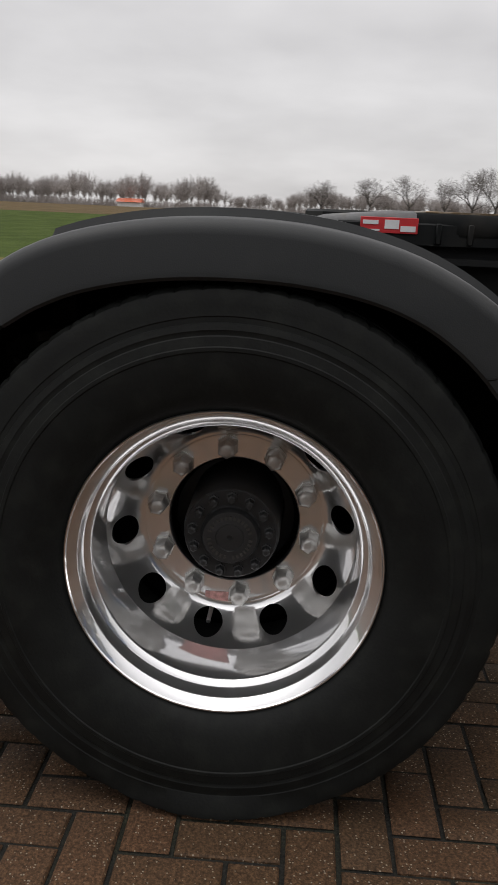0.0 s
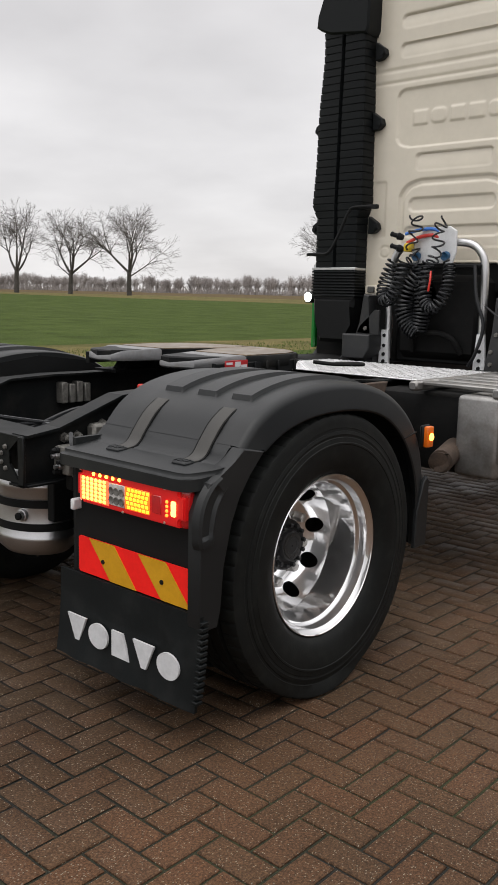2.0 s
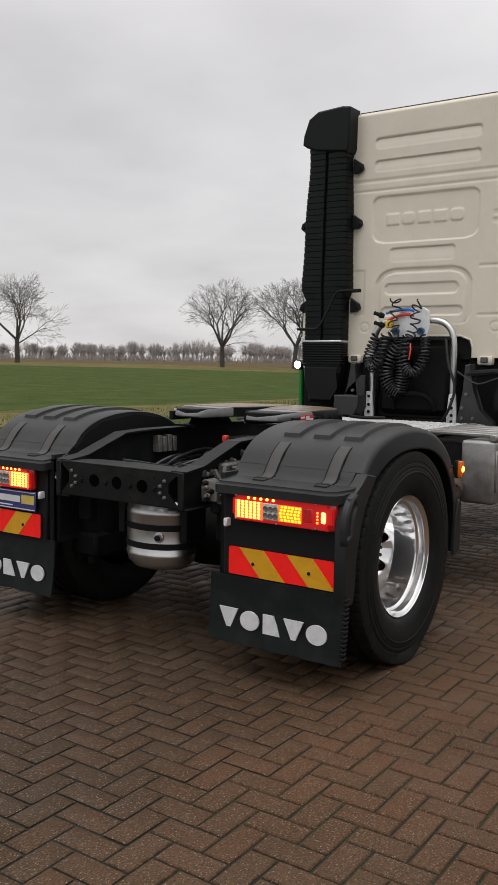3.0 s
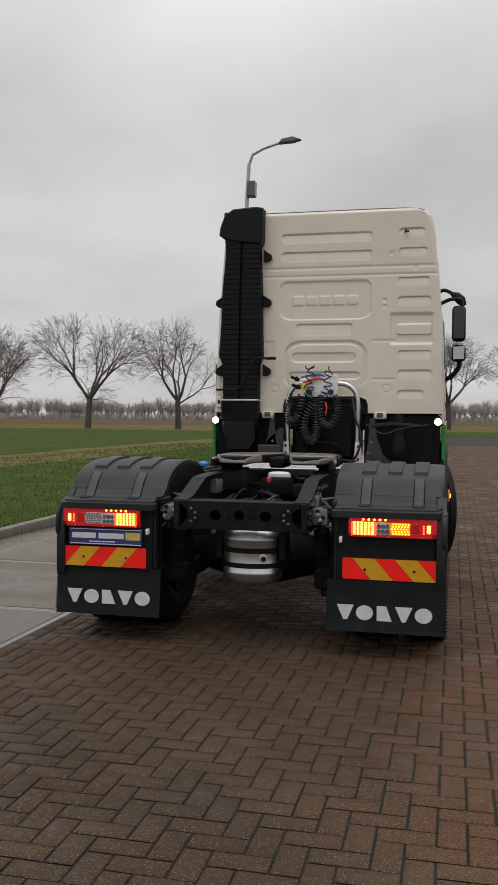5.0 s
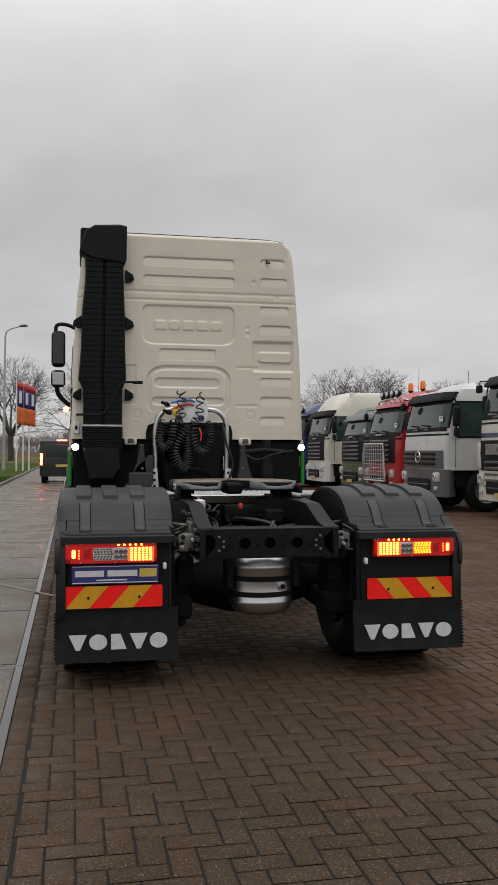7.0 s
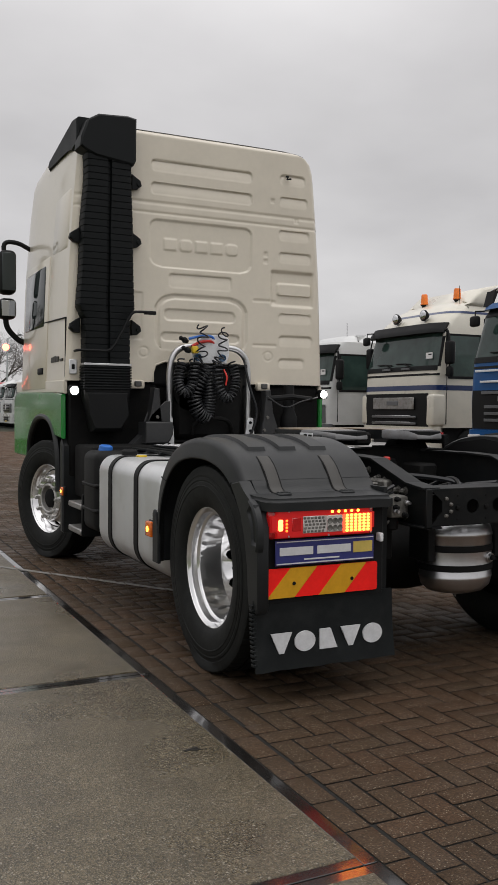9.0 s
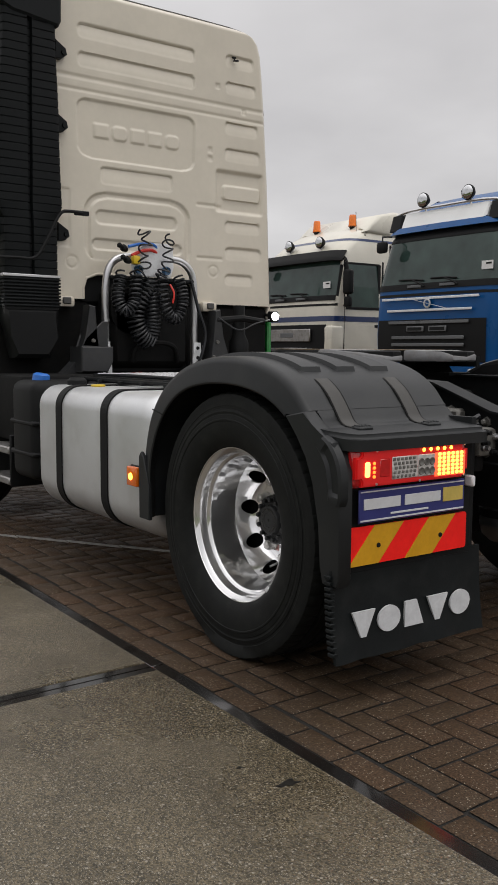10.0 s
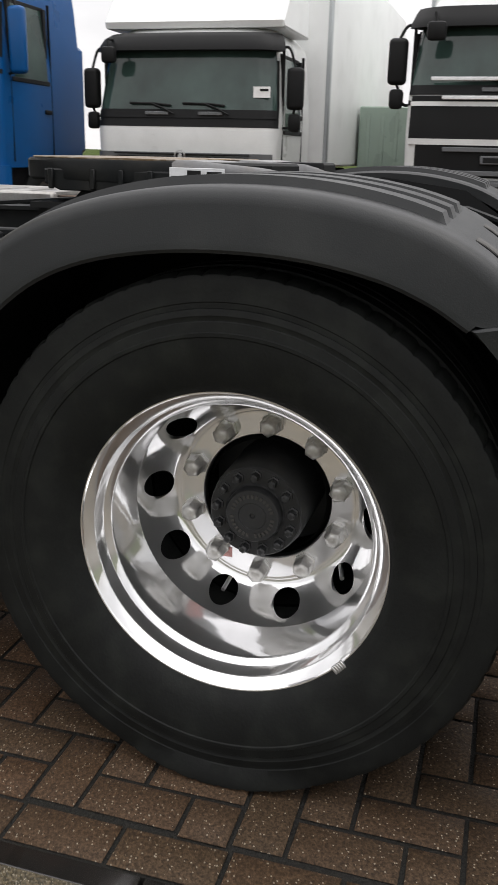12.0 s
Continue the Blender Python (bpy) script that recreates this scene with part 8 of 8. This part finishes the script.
part("box", box(B(), (-6.25, 27.4, cz + 0.5), (-6.05, 27.6, cz + 0.8), 0.02), galvanised, tap)


def flagpole(x, y):
    z = rise(x, y)
    root = thing("flagpole", "white flagpole with a hanging orange and blue banner", "flagpole", "row of flagpoles")
    part("pole", tube(B(), [(x, y, z), (x, y, 3.0), (x, y, 6.3)], [0.06, 0.05, 0.035], 8), white_metal, root)
    rows_ = [[(x + 0.05 + 0.42 * i / 8, y + 0.05 * math.sin(i * 1.1 + k * 0.4), 6.2 - 2.9 * k / 12 - 0.12 * i / 8) for i in range(9)] for k in range(13)]
    bands = (("top_band", 0, 2, tag_red), ("name_band", 2, 7, sign_blue), ("low_band", 7, 12, flag_orange))
    for nm, a, c, m in bands:
        g_ = grid_mesh(nm, rows_[a:c + 1], m, root)
        sol = g_.modifiers.new("thickness", "SOLIDIFY")
        sol.thickness = 0.006
    part("name_bar", box(B(), (x + 0.18, y - 0.062, 4.72), (x + 0.36, y - 0.056, 5.55)), sign_white, root)


for fx, fy in ((-4.95, 56.5), (-4.62, 58.5), (-4.30, 60.5)):
    flagpole(fx, fy)


def prisms(segs, sides):
    """Tapered bars from (a, b, ra, rb) segments, as vertex and face arrays."""
    A, Bn = np.array([s[0] for s in segs]), np.array([s[1] for s in segs])
    ra, rb = np.array([s[2] for s in segs]), np.array([s[3] for s in segs])
    d = Bn - A
    d /= np.linalg.norm(d, axis=1, keepdims=True) + 1e-9
    ref = np.where(np.abs(d[:, 2:3]) < 0.9, np.array([[0, 0, 1.0]]), np.array([[1.0, 0, 0]]))
    u = np.cross(d, ref)
    u /= np.linalg.norm(u, axis=1, keepdims=True)
    w = np.cross(d, u)
    vs = []
    for k in range(sides):
        q = k * math.tau / sides
        off = math.cos(q) * u + math.sin(q) * w
        vs.append(A + off * ra[:, None]); vs.append(Bn + off * rb[:, None])
    verts = np.stack(vs, 1).reshape(-1, 3)
    n = len(segs)
    base = np.arange(n)[:, None] * (2 * sides)
    faces = []
    for k in range(sides):
        j = (k + 1) % sides
        faces.append(np.concatenate([base + 2 * k, base + 2 * j, base + 2 * j + 1, base + 2 * k + 1], 1))
    return verts, np.concatenate(faces, 0)


def mesh_of(name, segs, sides):
    v, f = prisms(segs, sides)
    me = bpy.data.meshes.new(name)
    me.from_pydata(v.tolist(), [], f.tolist())
    me.update()
    return me


def bare_tree(seed, height=12.0):
    """A leafless roadside tree: short trunk, a few rising limbs that fork again and again, fine twigs at the rim."""
    rng_ = random.Random(seed)
    thick, thin = [], []
    up = Vector((0, 0, 1))

    def jitter(amount):
        return Vector((rng_.gauss(0, amount), rng_.gauss(0, amount), rng_.gauss(0, amount)))

    def side_of(d, angle, about):
        u = d.orthogonal().normalized()
        u.rotate(Matrix.Rotation(about, 3, d))
        return (d * math.cos(angle) + u * math.sin(angle)).normalized()

    def grow(p, d, length, r0, level):
        pieces = (6, 6, 5, 4, 3, 2, 1)[level]
        r1 = r0 * (0.80, 0.70, 0.66, 0.62, 0.60, 0.6, 0.6)[level]
        for i in range(pieces):
            rise_ = (0.0, 0.070, 0.030, 0.012, -0.008, -0.03, -0.05)[level]
            d = (d + jitter((0.012, 0.055, 0.075, 0.10, 0.12, 0.15, 0.2)[level]) + up * rise_).normalized()
            q = p + d * (length / pieces)
            ra, rb_ = r0 + (r1 - r0) * i / pieces, r0 + (r1 - r0) * (i + 1) / pieces
            (thick if ra > 0.030 else thin).append((tuple(p), tuple(q), max(ra, 0.0095), max(rb_, 0.0070)))
            p = q
            if 2 <= level < 6 and i < pieces - 1 and rng_.random() < (0, 0, 0.45, 0.55, 0.6, 0.7)[level]:
                grow(p, side_of(d, rng_.uniform(0.5, 0.95), rng_.uniform(0, math.tau)), length * rng_.uniform(0.5, 0.72), rb_ * 0.55, level + 1)
        if level == 0 or level >= 6:
            return p
        forks = 3 if rng_.random() < 0.40 else 2
        turn0 = rng_.uniform(0, math.tau)
        for k in range(forks):
            spread = rng_.uniform(0.20, 0.52)
            grow(p, side_of(d, spread, turn0 + k * math.tau / forks + rng_.gauss(0, 0.3)), length * rng_.uniform(0.62, 0.80), r1 * (0.80 if k == 0 else 0.66), level + 1)
        return p

    top = grow(Vector((0, 0, 0)), (up + jitter(0.02)).normalized(), 3.3, 0.30, 0)
    n = rng_.choice((4, 5, 5))
    turn0 = rng_.uniform(0, math.tau)
    for k in range(n):
        tilt = rng_.uniform(0.46, 0.86) if k else 0.14
        start = top - up * rng_.uniform(0.0, 0.35)
        grow(start, side_of(up, tilt, turn0 + k * math.tau / max(n - 1, 1) + rng_.gauss(0, 0.25)), rng_.uniform(2.7, 3.4), rng_.uniform(0.12, 0.155), 1)
    if rng_.random() < 0.6:
        grow(top - up * 0.5, side_of(up, 1.05, rng_.uniform(0, math.tau)), 2.9, 0.085, 2)
    k = height / max(seg[1][2] for seg in thin)
    broad = np.array((1.12, 1.12, 1.0))
    fit_ = lambda segs, f: [(np.array(a) * k * broad, np.array(b_) * k * broad, ra * f, rb_ * f) for a, b_, ra, rb_ in segs]
    return fit_(thick, 1.18), fit_(thin, 1.35)


kinds = []
for sd in (3, 8, 15, 21):
    tk, tn = bare_tree(sd)
    kinds.append((mesh_of("trunk", tk, 7), mesh_of("crown", tn, 3)))
for a, c in kinds:
    a.materials.append(bark); c.materials.append(twig_mat)
    a.polygons.foreach_set("use_smooth", [True] * len(a.polygons))


def tree(x, y, h, kind, turn):
    root = thing("tree", "bare roadside tree with spreading winter crown", "tree", "avenue trees")
    for nm, me in zip(("trunk", "crown"), kinds[kind]):
        o = new(nm, me)
        o.parent = root
    k = h / 12.0
    root.matrix_basis = Matrix.Translation((x, y, rise(x, y) - 0.05)) @ Matrix.Rotation(turn, 4, "Z") @ Matrix.Diagonal((k, k, k, 1))


def avenue(bearings, distances, heights, eye):
    rr = random.Random(5)
    for i, (az, d) in enumerate(zip(bearings, distances)):
        a = radians(az)
        tree(eye[0] - d * math.sin(a), eye[1] + d * math.cos(a), heights * rr.uniform(0.93, 1.08), i % 4, rr.uniform(0, 6.28))


avenue((89, 86, 83.5, 81.3, 79.6, 78.3, 77.1, 76.0, 74.8, 73.2, 71.5, 69.7, 65.6, 63.3, 60.3, 57.1, 53.8, 50.1), (330, 300, 275, 255, 240, 225, 212, 200, 190, 180, 170, 158, 150, 146, 139, 132, 127, 122), 12.4, (2.9, -1.2))
avenue((36.3, 31.6), (118, 122), 12.0, (3.0, -3.5))
avenue((29.0, 23.2, 17.4, 11.4, 4.7, 0.0), (112, 98, 102, 94, 112, 118), 12.5, (0.6, -6.1))
avenue((-4.6, -8.2, -11.2, -14.2, -16.9, -19.4, -23), (140, 152, 150, 152, 134, 136, 150), 13.4, (-0.3, -6.1))
# more trees beyond the row of trucks
avenue((-27, -30, -35), (230, 240, 250), 11.0, (-2.0, -4.5))


def far_woods():
    """A belt of distant leafless woods along the horizon, with gaps."""
    rr = random.Random(77)
    segs = []
    tall = ((-30, 10.5), (38, 10.0), (48, 8.0), (78, 8.5), (83, 11.5), (90, 12.0), (92, 8.0), (94.5, 8.0), (96, 14.5), (106, 14.0), (112, 9.5))
    for i in range(1400):
        az = rr.uniform(-30, 112)
        top = next(a[1] + (c[1] - a[1]) * (az - a[0]) / (c[0] - a[0]) for a, c in zip(tall, tall[1:]) if az <= c[0])
        d = rr.uniform(330, 400)
        h = top * rr.uniform(0.72, 1.0) * (0.9 + 0.1 * math.sin(az * 1.7))
        x, y = -d * math.sin(radians(az)), d * math.cos(radians(az))
        z = rise(x, y)
        segs.append(((x, y, z), (x, y, z + h * 0.5), 0.12, 0.08))
        for k in range(44):
            a, e = rr.uniform(0, math.tau), rr.uniform(-0.15, 1.0)
            r_ = h * 0.30 * math.sqrt(1 - max(e, 0) ** 2) * rr.uniform(0.7, 1.05)
            foot = (x, y, z + h * rr.uniform(0.22, 0.5))
            tip = (x + r_ * math.cos(a), y + r_ * math.sin(a), z + h * (0.62 + 0.38 * e) * rr.uniform(0.9, 1.0))
            segs.append((foot, tip, 0.06, 0.025))
            mid = [p + (q - p) * 0.6 for p, q in zip(foot, tip)]
            segs.append((mid, (tip[0] + rr.gauss(0, 0.5), tip[1] + rr.gauss(0, 0.5), tip[2] - abs(rr.gauss(0, 0.4))), 0.04, 0.02))
        for k in range(12):
            a, r_ = rr.uniform(0, math.tau), rr.uniform(0.3, 4.0)
            bx, by = x + r_ * math.cos(a), y + r_ * math.sin(a)
            segs.append(((bx, by, z), (bx + rr.gauss(0, 0.6), by + rr.gauss(0, 0.6), z + rr.uniform(1.2, 3.2)), 0.15, 0.06))
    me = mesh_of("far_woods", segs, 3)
    ob = finish("far_woods", me, hazed_wood, sharp=0)
    tagged(ob, "distant belt of leafless woods, paled by haze", "woods", kind="stuff")


far_woods()

# low farm sheds on the horizon
barn = thing("farm_shed", "small far farm shed with an orange tiled roof", "shed")
part("shed_wall", box(B(), (-326, -68.5, rise(-326, -64)), (-320, -60.2, 2.5)), white_metal, barn)
part("shed_roof", slab(B(), [(-327, 2.4), (-323, 3.7), (-319, 2.4)], "xz", -69, -59.8), paint("roof_tiles", (0.55, 0.12, 0.05)), barn)


def verge_grass():
    """Tufts of grass on the verge past the kerb."""
    rr = random.Random(9)
    verts, faces = [], []
    for i in range(26000):
        x, y = -4.16 - 9.5 * rr.random() ** 1.7, rr.uniform(1.0, 42.0)
        z = rise(x, y) - 0.01
        h = rr.uniform(0.03, 0.10)
        a = rr.uniform(0, math.tau)
        wd = 0.006 + 0.0004 * y
        dx, dy = math.cos(a) * wd, math.sin(a) * wd
        lx, ly = rr.gauss(0, 0.03), rr.gauss(0, 0.03)
        n = len(verts)
        verts += [(x - dx, y - dy, z), (x + dx, y + dy, z), (x + lx, y + ly, z + h)]
        faces.append((n, n + 1, n + 2))
    me = bpy.data.meshes.new("verge_grass")
    me.from_pydata(verts, [], faces)
    me.update()
    ob = finish("verge_grass", me, grass_blade, sharp=0)
    tagged(ob, "short green grass on the verge", "grass", kind="stuff")


verge_grass()


# ---- brick paving in herringbone, laid square to the lane ----
BR = 0.1050           # pitch of the short side; two of them make the long side
BOND_Y = -0.066       # where the bond starts along the lane
yard = tagged(new("yard_paving"), "damp brown brick paving in herringbone with mossy joints", "paving", kind="structure")


def laid_bricks(x0, x1, y0, y1):
    """Centres, turned or not, of all bricks of the bond within the bounds."""
    out = []
    i0, i1, j0, j1 = math.floor(x0 / BR) - 2, math.ceil(x1 / BR) + 2, math.floor(y0 / BR) - 2, math.ceil(y1 / BR) + 2
    for i in range(i0, i1):
        for j in range(j0, j1):
            k = (i + j) % 4
            if k == 2:
                c = (i + 1.0, j + 0.5, False)
            elif k == 0:
                c = (i + 0.5, j + 1.0, True)
            else:
                continue
            x, y = c[0] * BR, c[1] * BR + BOND_Y
            if x0 < x and x < x1 and y0 < y < y1:
                out.append((x, y, c[2]))
    return out


def brick_shape(L=0.2000, W=0.0950, h=0.045, c=0.0040):
    v = []
    for z, inset in ((-h, 0.0), (-c, 0.0), (0.0, c)):
        v += [(sx * (L / 2 - inset), sy * (W / 2 - inset), z) for sx, sy in ((-1, -1), (1, -1), (1, 1), (-1, 1))]
    f = [(8, 9, 10, 11)]
    for r in (0, 4):
        f += [(r + k, r + (k + 1) % 4, r + 4 + (k + 1) % 4, r + 4 + k) for k in range(4)]
    return v, f


bv, bf = brick_shape()
brick_me = bpy.data.meshes.new("brick")
brick_me.from_pydata(bv, [], bf)
brick_me.update()
brick_me.materials.append(brick_piece)
rb = random.Random(12)
near_stretch = (1.30, 2.28, -2.9, 3.0)
every = laid_bricks(EDGE - 0.02, 18.0, -9.0, 46.0)
BORDER = EDGE + 0.119
single, rest = [], []
for x, y, turned in every:
    inside = near_stretch[0] < x < near_stretch[1] and near_stretch[2] < y < near_stretch[3]
    (single if inside and len(single) < 300 else rest).append((x, y, turned))
for x, y, turned in single:
    o = new("brick", brick_me)
    o.parent = yard
    o.location = (x, y, rb.uniform(-0.0015, 0.001))
    o.rotation_euler = (rb.gauss(0, 0.0022), rb.gauss(0, 0.0022), (math.pi / 2 if turned else 0) + rb.gauss(0, 0.006))
R = np.array([(x, y, math.pi / 2 if t else 0.0) for x, y, t in rest])
rng = np.random.default_rng(4)
n = len(R)
ang = R[:, 2] + rng.normal(0, 0.006, n)
base = np.array(bv[4:])          # the buried lower half is left off
bf = [f for f in bf if min(f) >= 4]
bf = [tuple(v - 4 for v in f) for f in bf]
cs, sn = np.cos(ang)[:, None], np.sin(ang)[:, None]
tiltx, tilty, dz = rng.normal(0, 0.0022, (n, 1)), rng.normal(0, 0.0022, (n, 1)), rng.uniform(-0.0015, 0.001, (n, 1))
X = R[:, 0:1] + base[None, :, 0] * cs - base[None, :, 1] * sn
Y = R[:, 1:2] + base[None, :, 0] * sn + base[None, :, 1] * cs
Z = base[None, :, 2] + dz + base[None, :, 0] * tiltx + base[None, :, 1] * tilty
keep = X.max(1) > BORDER + 0.012
X, Y, Z = np.maximum(X[keep], BORDER), Y[keep], Z[keep]
# a straight course of stretchers along the lane
cy = np.arange(-9.0, 46.0, 0.2100)[:, None]
m = len(cy)
X = np.vstack([X, np.repeat(EDGE + 0.0635 + base[None, :, 1], m, 0) + rng.normal(0, 0.001, (m, 1))])
Y = np.vstack([Y, cy + base[None, :, 0]])
Z = np.vstack([Z, np.repeat(base[None, :, 2], m, 0) + rng.uniform(-0.0015, 0.001, (m, 1))])
n = len(X)
V = np.stack([X, Y, Z], 2).reshape(-1, 3)
F = (np.arange(n)[:, None, None] * 8 + np.array(bf)[None]).reshape(-1, 4)
me = bpy.data.meshes.new("brick_field")
me.vertices.add(len(V))
me.vertices.foreach_set("co", V.ravel())
me.loops.add(F.size)
me.loops.foreach_set("vertex_index", F.ravel())
me.polygons.add(len(F))
me.polygons.foreach_set("loop_start", np.arange(0, F.size, 4))
me.update(calc_edges=True)
me.validate()
field_of = finish("brick_field", me, brick_sheet, yard, sharp=0)
tagged(field_of, "the many further bricks of the yard", kind="stuff")
